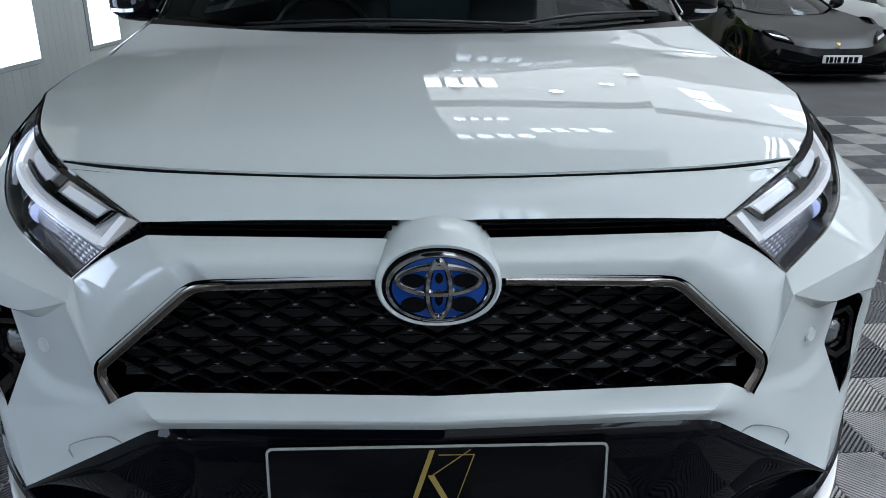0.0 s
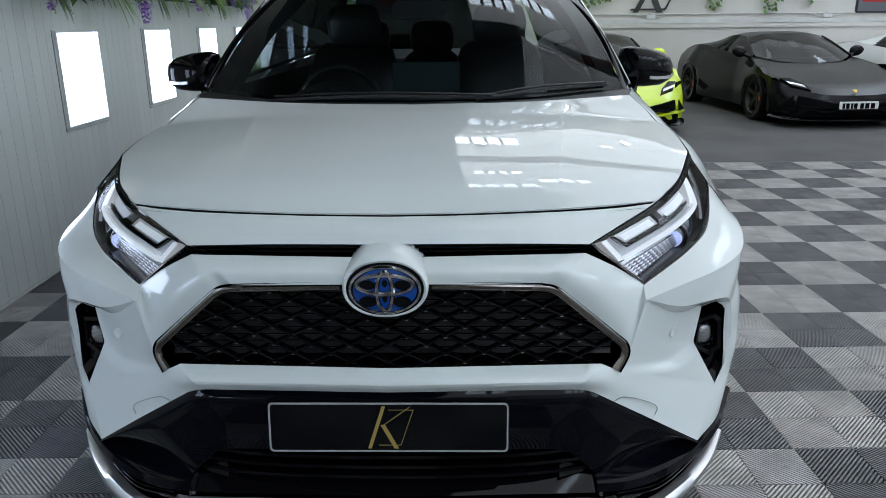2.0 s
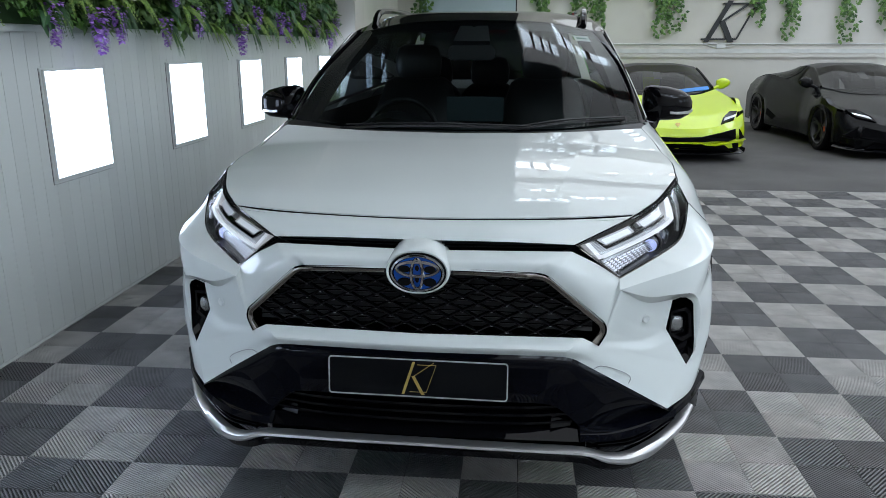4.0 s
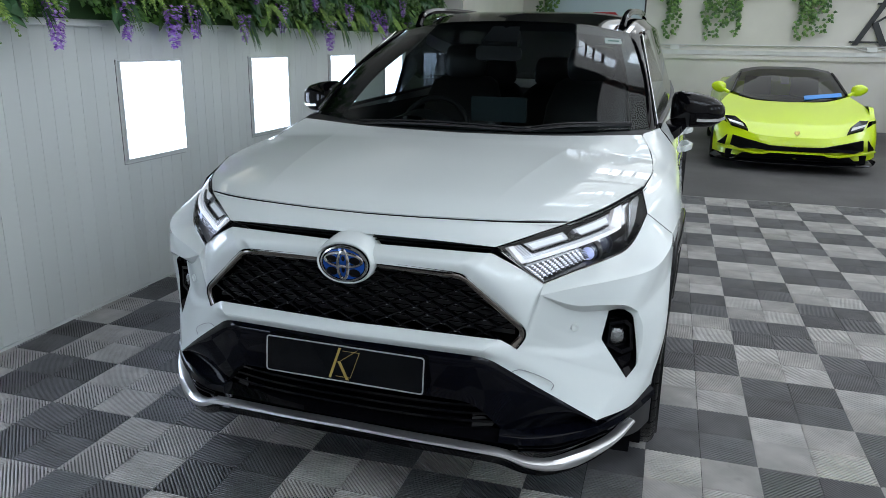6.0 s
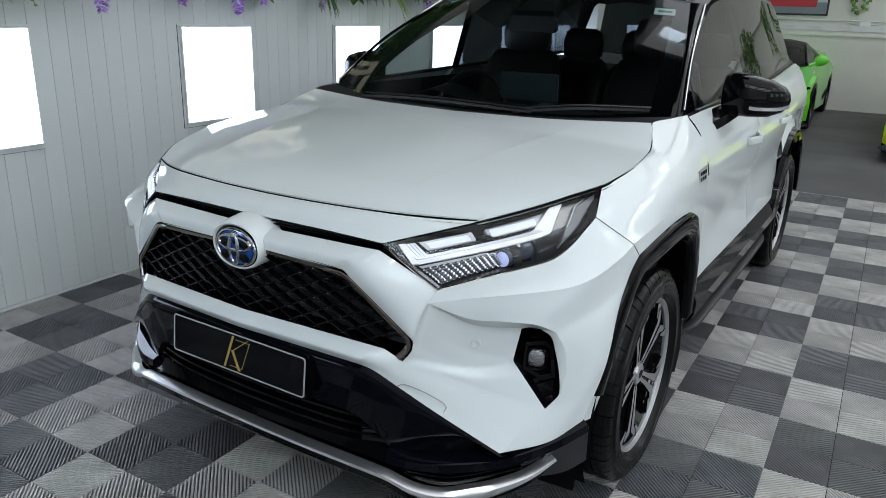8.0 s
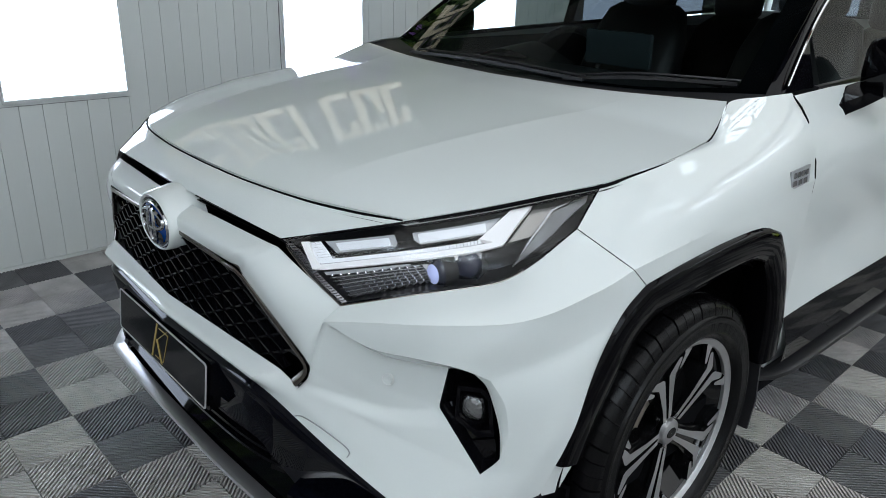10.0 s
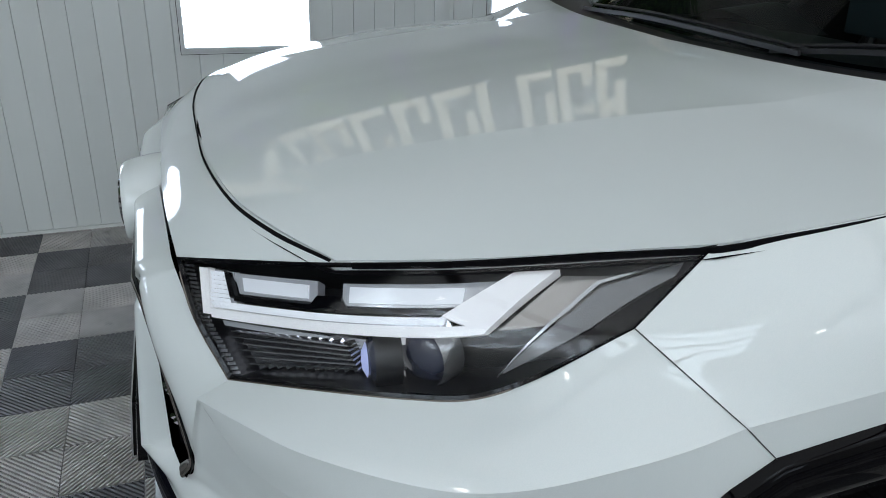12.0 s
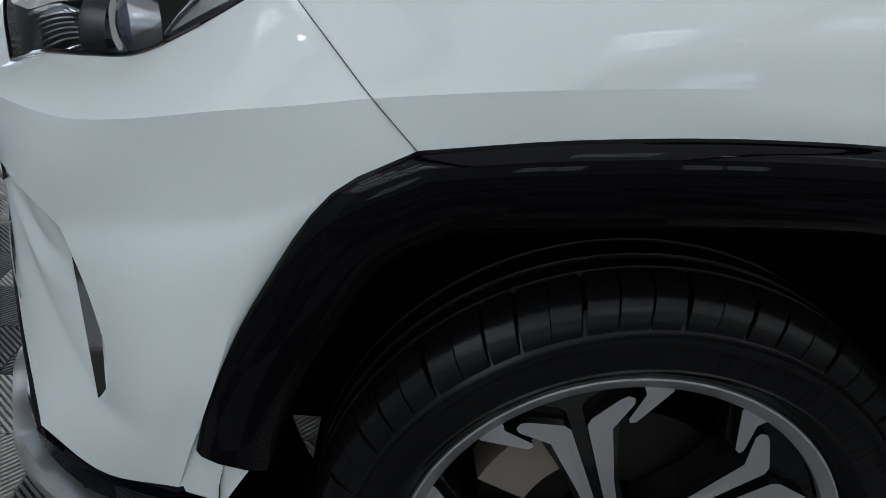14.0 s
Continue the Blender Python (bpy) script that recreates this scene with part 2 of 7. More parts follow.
        me.update()
        return me


def part(name, shape, mats, parent, label="", **kw):
    ob = new(name, shape.mesh(name, mats, **kw))
    ob.parent = parent
    if label:
        ob["label"] = label
    return ob


def thing(name, m=None, **tags):
    ob = new(name)
    ob.empty_display_size = 0.1
    ob.matrix_world = m or Matrix()
    return tagged(ob, **tags)


def solid(name, shape, mats, m=None, label="", category="", group="", kind="", **kw):
    ob = new(name, shape.mesh(name, mats, **kw))
    if m is not None:
        ob.matrix_world = m
    return tagged(ob, label, category, group, kind)


# ---------------------------------------------------------------- the hall
WALL_PAINT = material("grey_green_cladding_paint", (0.50, 0.53, 0.51), 0.5)
vary(WALL_PAINT, (0.61, 0.64, 0.625), (0.70, 0.725, 0.71), 1.3, 6, stretch=(1, 1, 0.35))
random_tone(WALL_PAINT, 0.03)
scuffs(WALL_PAINT, (0.36, 0.37, 0.35), 2.6, 0.66, 0.80, (1, 1, 0.6))
bumpy(WALL_PAINT, 60, 0.15, 0.0015, (1, 1, 0.2))
HALL_PAINT = material("pale_hall_paint", (0.60, 0.61, 0.59), 0.6)
vary(HALL_PAINT, (0.57, 0.552, 0.515), (0.66, 0.640, 0.600), 0.8, 5)
bumpy(HALL_PAINT, 40, 0.12, 0.002)
# roof sheet given a glow of its own to light the hall from above
CEILING = glowing("self_glow_roof_sheet", (0.655, 0.67, 0.685), 0.93)
vary(CEILING, (0.60, 0.61, 0.61), (0.70, 0.71, 0.71), 0.7, 4)
STEEL = material("painted_steel_beam", (0.30, 0.31, 0.32), 0.45)
vary(STEEL, (0.26, 0.27, 0.28), (0.34, 0.35, 0.36), 3, 4)
# red-brown of the glazing bars holds warm lamplight; the beams are dark red
RED_STEEL = material("red_steel_warm_lit", (0.15, 0.035, 0.02), 0.5)
vary(RED_STEEL, (0.12, 0.03, 0.018), (0.19, 0.05, 0.028), 3, 4)
ASPHALT = material("dark_rubber_floor", (0.045, 0.045, 0.048), 0.75)
vary(ASPHALT, (0.048, 0.046, 0.046), (0.080, 0.077, 0.077), 1.1, 7)
bumpy(ASPHALT, 180, 0.35, 0.003)
TILE_LIGHT = material("light_grey_tile", (0.40, 0.395, 0.385), 0.5)
vary(TILE_LIGHT, (0.345, 0.333, 0.316), (0.485, 0.470, 0.448), 7, 5)
random_tone(TILE_LIGHT, 0.09)
scuffs(TILE_LIGHT, (0.24, 0.235, 0.225), 11, 0.60, 0.78)
TILE_DARK = material("dark_grey_tile", (0.075, 0.077, 0.082), 0.46)
vary(TILE_DARK, (0.092, 0.092, 0.096), (0.135, 0.135, 0.140), 7, 5)
random_tone(TILE_DARK, 0.12)
scuffs(TILE_DARK, (0.17, 0.17, 0.17), 13, 0.62, 0.82)
JOINT = material("tile_void", (0.012, 0.012, 0.013), 0.8)
FRAME_GREY = material("lamp_frame_grey", (0.42, 0.44, 0.43), 0.4)
vary(FRAME_GREY, (0.63, 0.655, 0.645), (0.71, 0.735, 0.725), 8, 3)
PANEL_GLOW = glowing("light_panel_diffuser", (0.83, 0.95, 1.16), PANEL_POWER)
ROOF_GLOW = glowing("roof_light_sheet", (0.84, 0.95, 1.06), ROOF_POWER)
SPOT_GLOW = glowing("lamp_diffuser", (1.0, 0.97, 0.92), 12.0)
WINDOW_GLOW = glowing("frosted_daylight", (0.84, 0.94, 1.06), 1.5)
CONDUIT = material("painted_conduit", (0.55, 0.56, 0.55), 0.45)
vary(CONDUIT, (0.50, 0.51, 0.50), (0.58, 0.59, 0.58), 5, 3)

solid("floor", Shape().box((WALL_X - 0.3, NEAR_Y, -0.12), (FAR_X, BACK_Y, -0.014)), ASPHALT,
               label="dark worn rubber floor of the showroom", category="floor", kind="structure", smooth=False)
solid("wall_west", Shape().box((WALL_X - 0.30, NEAR_Y, -0.014), (WALL_X - 0.02, BACK_Y, CEIL_Z)), HALL_PAINT,
      label="pale painted side wall behind grey cladding", category="wall", kind="structure", smooth=False)
solid("wall_north", Shape().box((WALL_X - 0.3, BACK_Y, -0.014), (FAR_X, BACK_Y + 0.25, CEIL_Z)), HALL_PAINT,
      label="pale painted far wall of the showroom", category="wall", kind="structure", smooth=False)
solid("wall_east", Shape().box((FAR_X, NEAR_Y, -0.014), (FAR_X + 0.25, BACK_Y + 0.25, CEIL_Z)), HALL_PAINT,
      label="plain pale painted wall", category="wall", kind="structure", smooth=False)
solid("wall_south", Shape().box((WALL_X - 0.3, NEAR_Y - 0.25, -0.014), (FAR_X + 0.25, NEAR_Y, CEIL_Z)), HALL_PAINT,
      label="plain pale painted wall", category="wall", kind="structure", smooth=False)

# roof: a sheet with openings for the roof lights, beams under it
# (middle x, y and half sizes); over the wall side the ceiling is dark and has no lights
ROOF_LIGHTS = [(1.1, -3.6, 0.5, 0.5), (0.85, 4.80, 0.45, 0.30), (1.90, 5.65, 0.50, 0.36), (0.95, 7.2, 0.35, 0.16), (1.0, 10.7, 0.6, 0.4)]
# added, unseen fill: the row near y -4 and the one at x 9.3
ROOF_LIGHTS += [(3.3, -4.2, 0.9, 1.5), (8.7, -4.0, 0.9, 2.0)] + [(5.9, -4.0, 0.9, 2.0), (7.3, 1.5, 1.0, 0.75), (6.2, 5.0, 0.6, 0.9), (5.9, 10.8, 0.3, 1.1), (9.3, 10.6, 0.8, 1.8)]
DARK_EDGE, DARK_Z = 0.33, 3.9
roof = Shape()
dark_roof = Shape().box((WALL_X - 0.3, NEAR_Y - 0.25, DARK_Z), (DARK_EDGE, BACK_Y + 0.25, CEIL_Z + 0.12))
# unseen block added over the car to darken the windscreen's reflection
dark_roof.box((DARK_EDGE, 1.5, DARK_Z + 0.2), (1.05, 3.2, CEIL_Z - 0.3))
xs = sorted({DARK_EDGE, FAR_X + 0.25, *[x + s * a for x, _, a, _ in ROOF_LIGHTS for s in (-1, 1)]})
ys = sorted({NEAR_Y - 0.25, BACK_Y + 0.25, *[y + s * b for _, y, _, b in ROOF_LIGHTS for s in (-1, 1)]})
for x0, x1 in zip(xs, xs[1:]):
    for y0, y1 in zip(ys, ys[1:]):
        if not any(abs((x0 + x1) / 2 - x) < a and abs((y0 + y1) / 2 - y) < b for x, y, a, b in ROOF_LIGHTS):
            roof.box((x0, y0, CEIL_Z), (x1, y1, CEIL_Z + 0.12))
solid("ceiling", roof, CEILING, label="pale roof sheet with an added glow and brighter roof lights", category="ceiling", kind="structure", smooth=False)
DARK_SHEET = material("black_ceiling_sheet", (0.02, 0.02, 0.022), 0.6)
vary(DARK_SHEET, (0.016, 0.016, 0.018), (0.026, 0.026, 0.028), 1.2, 4)
solid("ceiling", dark_roof, DARK_SHEET, label="lower black ceiling over the planted wall, with a block added over the car", category="ceiling", kind="structure", smooth=False)
for x, y, a, b in ROOF_LIGHTS:
    t = thing("roof_light", Matrix.Translation((x, y, CEIL_Z + 0.06)), label="unseen white glowing roof panel with glazing bars, some added as fill",
              category="roof light", group="roof lights")
    part("diffuser", Shape().box((-a, -b, 0), (a, b, 0.02)), ROOF_GLOW, t, smooth=False)
    for k in (-1, 0, 1):
        if b > 1:
            part("glazing_bar", Shape().box((-a, k * 1.0 - 0.03, -0.05), (a, k * 1.0 + 0.03, -0.004)), STEEL, t, smooth=False)
        else:
            part("glazing_bar", Shape().box((k * a * 0.5 - 0.03, -b, -0.05), (k * a * 0.5 + 0.03, b, -0.004)), RED_STEEL, t, smooth=False)
for y in (-1.4, 3.5, 8.4):
    b = Shape()
    b.box((DARK_EDGE, y - 0.08, CEIL_Z - 0.02), (FAR_X, y + 0.08, CEIL_Z))
    b.box((DARK_EDGE, y - 0.012, CEIL_Z - 0.24), (FAR_X, y + 0.012, CEIL_Z - 0.02))
    b.box((DARK_EDGE, y - 0.08, CEIL_Z - 0.26), (FAR_X, y + 0.08, CEIL_Z - 0.24))
    solid("roof_beam", b, RED_STEEL, label="dark red painted steel roof beam", category="beam", group="roof beams", kind="structure", smooth=False)

# round high-bay lamps
for x, y in ((1.9, -1.9), (2.3, 8.9), (3.3, 9.8), (0.8, 9.2), (7.3, -1.9), (7.3, 3.2), (7.3, 7.8), (4.0, 11.0)):
    t = thing("high_bay_lamp", Matrix.Translation((x, y, CEIL_Z - 0.5)), label="round black high-bay lamp hanging from the ceiling",
              category="ceiling lamp", group="high-bay lamps")
    part("housing", Shape().lathe([(0.16, 0.03), (0.14, 0.08), (0.02, 0.12), (0.0, 0.125), (0.004, 0.11)], 28, axis="z"), PLASTIC, t, angle=40)
    part("diffuser", Shape().lathe([(0.006, 0.11), (0.004, 0.06), (0.003, 0.002)], 28, axis="z"), SPOT_GLOW, t)
    part("hanger", Shape().lathe([(0.15, 0.008), (0.5, 0.008)], 8, axis="z"), STEEL, t)
# glazed strip high in the east wall
for i, y in enumerate((-2.9, 0.6, 4.1)):
    t = thing("window_%d" % (i + 1), Matrix.Translation((FAR_X - 0.004, y, 1.7)), label="bright frosted window in a grey frame", category="window", kind="structure")
    part("pane", Shape().box((-0.012, -0.8, 0), (0.0, 0.8, 1.5)), WINDOW_GLOW, t, smooth=False)
    fr = Shape()
    for k in range(3):
        fr.box((-0.05, -0.84 + k * 0.8, -0.04), (-0.014, -0.76 + k * 0.8, 1.54))
    for z in (-0.04, 0.71, 1.46):
        fr.box((-0.049, -0.84, z), (-0.014, 0.84, z + 0.08))
    part("window_frame", fr, STEEL, t, smooth=False)

# upright cladding boards along the wall beside the car
CLAD_TOP = 1.545
BOARD = 0.10
board = Shape()
prof = [(0, 0.0015), (0.0, BOARD - 0.0015), (-0.006, BOARD), (-0.02, BOARD), (-0.02, 0), (-0.006, 0)]
board.prism([(x, y, 0.03) for x, y in prof], (0, 0, CLAD_TOP - 0.03))
board_mesh = board.mesh("board", WALL_PAINT, smooth=False)
cladding = thing("wall_cladding", Matrix.Translation((WALL_X, 0, -0.014)), label="grey-green upright tongue and groove wall boards",
                 category="wall cladding", kind="structure")
for i in range(-50, 140):
    o = new("board", board_mesh)
    o.parent = cladding
    o.location = (0, i * BOARD + 0.03, 0)
solid("baseboard", Shape().box((WALL_X - 0.02, NEAR_Y, -0.014), (WALL_X + 0.004, BACK_Y, 0.014)), WALL_PAINT,
      label="grey-green foot rail under the boards", category="baseboard", kind="structure", smooth=False)
solid("trim", Shape().box((WALL_X - 0.02, NEAR_Y, CLAD_TOP - 0.014), (WALL_X + 0.03, BACK_Y, CLAD_TOP + 0.03)), FRAME_GREY,
      label="grey ledge capping the wall boards", category="trim", kind="structure", smooth=False)

# light panels set on the boards
def light_panel(y):
    t = thing("light_panel", Matrix.Translation((WALL_X, y, 0.766)), label="bright white wall light panel in a grey frame",
              category="light panel", group="wall light panels")
    w, h, d = 0.578, 0.590, 0.022
    fr = Shape()
    # stepped frame: a flat flange with a raised inner bead
    fr.box((0, 0, 0), (0.008, w, 0.016)).box((0, 0, h - 0.006), (0.008, w, h))
    fr.box((0, 0, 0.016), (0.008, 0.008, h - 0.006)).box((0, w - 0.006, 0.016), (0.008, w, h - 0.006))
    fr.box((0, 0.008, 0.016), (d, w - 0.006, 0.030)).box((0, 0.008, h - 0.016), (d, w - 0.006, h - 0.006))
    fr.box((0, 0.008, 0.030), (d, 0.018, h - 0.016)).box((0, w - 0.016, 0.030), (d, w - 0.006, h - 0.016))
    part("frame", fr, FRAME_GREY, t, smooth=False)
    part("diffuser", Shape().box((0.004, 0.018, 0.030), (0.018, w - 0.016, h - 0.016)), PANEL_GLOW, t, smooth=False)
    # thin dark strip in place of the shadow where the flange meets the boards
    shadow_line = Shape().box((0, -0.0025, -0.003), (0.002, w + 0.002, 0.0)).box((0, -0.0025, 0.0), (0.002, 0.0, h))
    part("flange_gap", shadow_line, JOINT, t, smooth=False)
    return t


for y in (-3.95, -2.55, -1.14, 0.256, 1.705, 3.10, 4.455, 5.81, 7.14, 8.60, 10.0, 11.4):
    light_panel(y)

# ---------------------------------------------------------------- tile floor
TX, TY, TS = 0.102, -0.014, 0.4
MAT_END = 14            # rows of tiles towards the far wall


def tile_shape():
    s = Shape()
    e = 0.0007
    s.box((e, e, -0.0138), (TS - e, TS - e, -0.0125), 1)
    side, gap, half, low = 0.1965, 0.01637, 0.0041, -0.0125
    for qx in (1, -1):
        for qy in (1, -1):
            # slanting ribs that ring the middle of the tile as diamonds
            def put(u, v, z):
                return (TS / 2 + qx * (0.0015 + u), TS / 2 + qy * (0.0015 + v), z)
            for k in range(24):
                c = (k + 0.5) * gap
                a, b = c - half, c + half
                if c < side:
                    ring = [(a, 0), (b, 0), (0, b), (0, a)]
                else:
                    ring = [(side, a - side), (side, b - side), (b - side, side), (a - side, side)]
                o = len(s.v)
                s.v += [put(u, v, z) for z in (0.0, low) for u, v in ring]
                s.f += [(o, o + 1, o + 2, o + 3), (o, o + 3, o + 7, o + 4), (o + 1, o + 5, o + 6, o + 2)]
                s.m += [0] * 3
            # low cross ribs that break the slots into small holes
            for k in range(-22, 23):
                d = k * 0.0165
                p0, p1 = (max(d, 0), max(-d, 0)), (side + min(d, 0), side - max(d, 0))
                if p1[0] - p0[0] < 0.008:
                    continue
                h = 0.0016
                o = len(s.v)
                s.v += [put(p0[0] + h, p0[1] - h if p0[1] > h else 0, -0.0062), put(p1[0] + (h if p1[0] < side - h else 0), p1[1] - h, -0.0062), put(p1[0] - h, p1[1] + (h if p1[1] < side - h else 0), -0.0062), put(p0[0] - h if p0[0] > h else 0, p0[1] + h, -0.0062)]
                s.f.append((o, o + 1, o + 2, o + 3))
                s.m.append(0)
    w = 0.0024
    for q in ((e, e, TS - e, w), (e, TS - w, TS - e, TS - e), (e, w, w, TS - w), (TS - w, w, TS - e, TS - w)):
        s.box((q[0], q[1], -0.0125), (q[2], q[3], -0.0030))
    return s


tile_meshes = [tile_shape().mesh("floor_tile", [mt, JOINT], smooth=False, weld=0) for mt in (TILE_LIGHT, TILE_DARK)]
tile_floor = thing("pavement", Matrix.Translation((TX, TY, 0)), label="checkered ribbed plastic floor tiles in light and dark grey",
                   category="tile floor", kind="structure")
far_tiles = [Shape(), Shape()]
proto = tile_shape()
near_count = 0
for i in range(-6, 16):
    for j in range(-8, MAT_END + 1):
        light = (i - j) % 2 == 1
        if i * TS + TX < WALL_X - 0.3:
            continue
        near = -5 <= i <= 6 and -4 <= j <= 14
        if near:
            o = new("floor_tile", tile_meshes[0 if light else 1])
            o.parent = tile_floor
            o.location = (i * TS, j * TS, 0)
            near_count += 1
        else:
            s = far_tiles[0 if light else 1]
            k = len(s.v)
            s.v += [(x + i * TS, y + j * TS, z) for x, y, z in proto.v]
            s.f += [tuple(k + a for a in f) for f in proto.f]
            s.m += proto.m
for s, mt in zip(far_tiles, (TILE_LIGHT, TILE_DARK)):
    o = part("outer_tiles", s, [mt, JOINT], tile_floor, smooth=False, weld=0)
    o["kind"] = "stuff"
solid("floor_edging", Shape().prism([(WALL_X, 5.986, -0.0135), (WALL_X, 5.986, -0.001), (WALL_X, 6.06, -0.0125), (WALL_X, 6.07, -0.0135)], (8.7, 0, 0)), TILE_DARK,
      label="dark grey bevelled edging of the tile floor", category="floor edging", kind="structure", smooth=False)


# ---------------------------------------------------------------- the white car
suv = thing("suv", Matrix.Translation((0, 0.036, 0)) @ Matrix.Rotation(radians(-1.5), 4, "Z") @ Matrix.Scale(0.99, 4), label="pearl white sport utility car with gloss black roof and trim",
            category="car")

# key points of the front, right half (x, y, z); y runs from the nose to the tail
A0, A1, A2 = (0, 0.036, 0.868), (0.33, 0.045, 0.864), (0.372, 0.051, 0.848)
A3, A4, A5, A6 = (0.530, 0.096, 0.706), (0.538, 0.099, 0.684), (0.510, 0.082, 0.646), (0, 0.035, 0.674)
A5B = (0.47, 0.070, 0.668)
B0, B1, B2 = (0, 0.080, 0.913), (0.430, 0.102, 0.915), (0.574, 0.152, 0.826)
C0, C1, C2, TIP = (0, 0.022, 0.622), (0.40, 0.040, 0.620), (0.455, 0.055, 0.605), (0.748, 0.200, 0.395)
K0 = (0.571, 0.112, 0.803)
F1, F2, F3 = (0.752, 0.276, 0.724), (0.737, 0.268, 0.632), (0.818, 0.312, 0.496)
G1, G2 = (0.834, 0.308, 0.722), (0.856, 0.346, 0.600)
HLOUT, HLTOP, ARCH0 = (0.828, 0.535, 0.974), (0.797, 0.645, 1.0405), (0.918, 0.664, 0.850)
ARCHLOW = (0.897, 0.448, 0.500)
CEND = (0.911, 0.622, 0.893)     # where the bumper fold meets the wing

crease = curve(K0, (0.666, 0.158, 0.824), (0.755, 0.216, 0.836), (0.848, 0.326, 0.841), (0.885, 0.398, 0.853),
               (0.907, 0.495, 0.873), (0.912, 0.560, 0.883), CEND)
crease_low = curve(K0, (0.664, 0.156, 0.770), (0.738, 0.204, 0.764), (0.802, 0.256, 0.753), G1)
lamp_low = curve(B2, (0.683, 0.248, 0.862), (0.743, 0.325, 0.876), (0.780, 0.384, 0.888), (0.804, 0.440, 0.916), HLOUT)
lamp_top = curve((0.437, 0.106, 0.934), (0.525, 0.188, 0.958), (0.618, 0.275, 0.985), (0.705, 0.405, 1.010), HLTOP)
pocket_top = curve(K0, (0.66, 0.188, 0.742), F1)
arch_line = curve(ARCHLOW, (0.906, 0.475, 0.600), (0.913, 0.533, 0.718), (0.918, 0.590, 0.806), ARCH0)
arch_top = curve(ARCH0, (0.927, 0.800, 0.871), (0.932, 0.960, 0.883), (0.935, 1.120, 0.880), (0.934, 1.215, 0.850))
arch_back = curve((0.934, 1.215, 0.850), (0.932, 1.290, 0.750), (0.928, 1.350, 0.600), (0.922, 1.375, 0.455))

# bumper cover: white panels round the grille
w = Shape()
w.grid(coons(joined(poly(A0, A1), curve(A1, (0.352, 0.054, 0.860), A2), 0.85), joined(poly(B0, (0.39, 0.098, 0.915)), poly((0.39, 0.098, 0.915), B1), 0.85),
             curve(A0, (0, 0.042, 0.894), B0), curve(A2, (0.395, 0.056, 0.884), B1), 40, 20))
w.grid(coons(joined(poly(A2, A3), curve(A3, (0.537, 0.099, 0.696), A4), 0.85), joined(curve(B1, (0.503, 0.120, 0.876), B2), poly(B2, K0), 0.85),
             curve(A2, (0.395, 0.056, 0.884), B1), curve(A4, (0.552, 0.102, 0.740), K0), 40, 20, (0, -0.014, 0.001)))
left_edge = joined(joined(curve(C2, (0.490, 0.066, 0.620), A5), curve(A5, (0.530, 0.094, 0.660), A4), 0.5), curve(A4, (0.552, 0.102, 0.740), K0), 0.5)
low_edge = curve(C2, (0.60, 0.118, 0.505), TIP)
right_edge = joined(poly(TIP, F3), joined(poly(F3, F2), poly(F2, F1), 0.62), 0.3)
cheek = coons(low_edge, pocket_top, left_edge, right_edge, 26, 40)
cu, cv = np.linspace(0, 1, 27)[:, None], np.linspace(0, 1, 41)[None]
fold_v = 0.32 + 0.41 * cu
sink = np.where(cv > fold_v, np.clip(1 - (cv - fold_v) / (1.0 - fold_v), 0, 1) ** 0.8, np.clip(1 - (fold_v - cv) / 0.11, 0, 1) ** 1.1)
sink = 0.012 * sink * np.clip(np.sin(np.pi * cu), 0, 1) ** 0.55
cheek += sink[..., None] * np.array([-0.35, 0.93, -0.05])
w.grid(cheek)
w.grid(coons(poly(C0, C1), poly(A6, A5B), curve(C0, (0, 0.007, 0.648), A6), curve(C1, (0.43, 0.027, 0.646), A5B), 24, 10))
w.grid(coons(curve(C1, (0.43, 0.047, 0.615), C2), poly(A5B, A5), curve(C1, (0.43, 0.027, 0.646), A5B), curve(C2, (0.490, 0.066, 0.620), A5), 6, 10))
w.grid(coons(crease, lamp_low, poly(K0, B2), poly(CEND, HLOUT), 50, 12, (0.007, -0.007, 0)))
w.grid(coons(piece(crease_low, 0, 1), piece(crease, 0, 0.68), lambda s: np.repeat(np.array([K0]), len(np.atleast_1d(s)), 0),
             curve(G1, (0.866, 0.358, 0.79), tuple(crease(0.68)[0])), 34, 10))
w.grid(coons(pocket_top, piece(crease_low, 0, 26 / 34), lambda s: np.repeat(np.array([K0]), len(np.atleast_1d(s)), 0),
             poly(F1, tuple(crease_low(26 / 34)[0])), 26, 4))
# side of the bumper between fog lamp and wheel arch
fog_edge = joined(joined(poly(TIP, F3), curve(F3, (0.846, 0.338, 0.54), G2), 0.45), curve(G2, (0.852, 0.332, 0.67), G1), 0.62)
w.grid(coons(joined(curve(TIP, (0.835, 0.312, 0.402), (0.886, 0.418, 0.430)), poly((0.886, 0.418, 0.430), ARCHLOW), 0.75), piece(crease, 0.68, 1),
             joined(fog_edge, curve(G1, (0.866, 0.358, 0.79), tuple(crease(0.68)[0])), 0.75),
             joined(arch_line, poly(ARCH0, CEND), 0.9), 16, 40, (0.008, -0.006, 0)))
# the cover runs on behind the flare's lower end, down to the blade
w.grid(coons(poly((0.8855, 0.417, 0.428), ARCHLOW), poly((0.893, 0.470, 0.418), (0.905, 0.516, 0.500)), poly((0.8855, 0.417, 0.428), (0.893, 0.470, 0.418)), poly(ARCHLOW, (0.905, 0.516, 0.500)), 4, 4))
w.mirrored()
bumper = part("front_bumper", w, PAINT, suv, "pearl white bumper cover", angle=24)
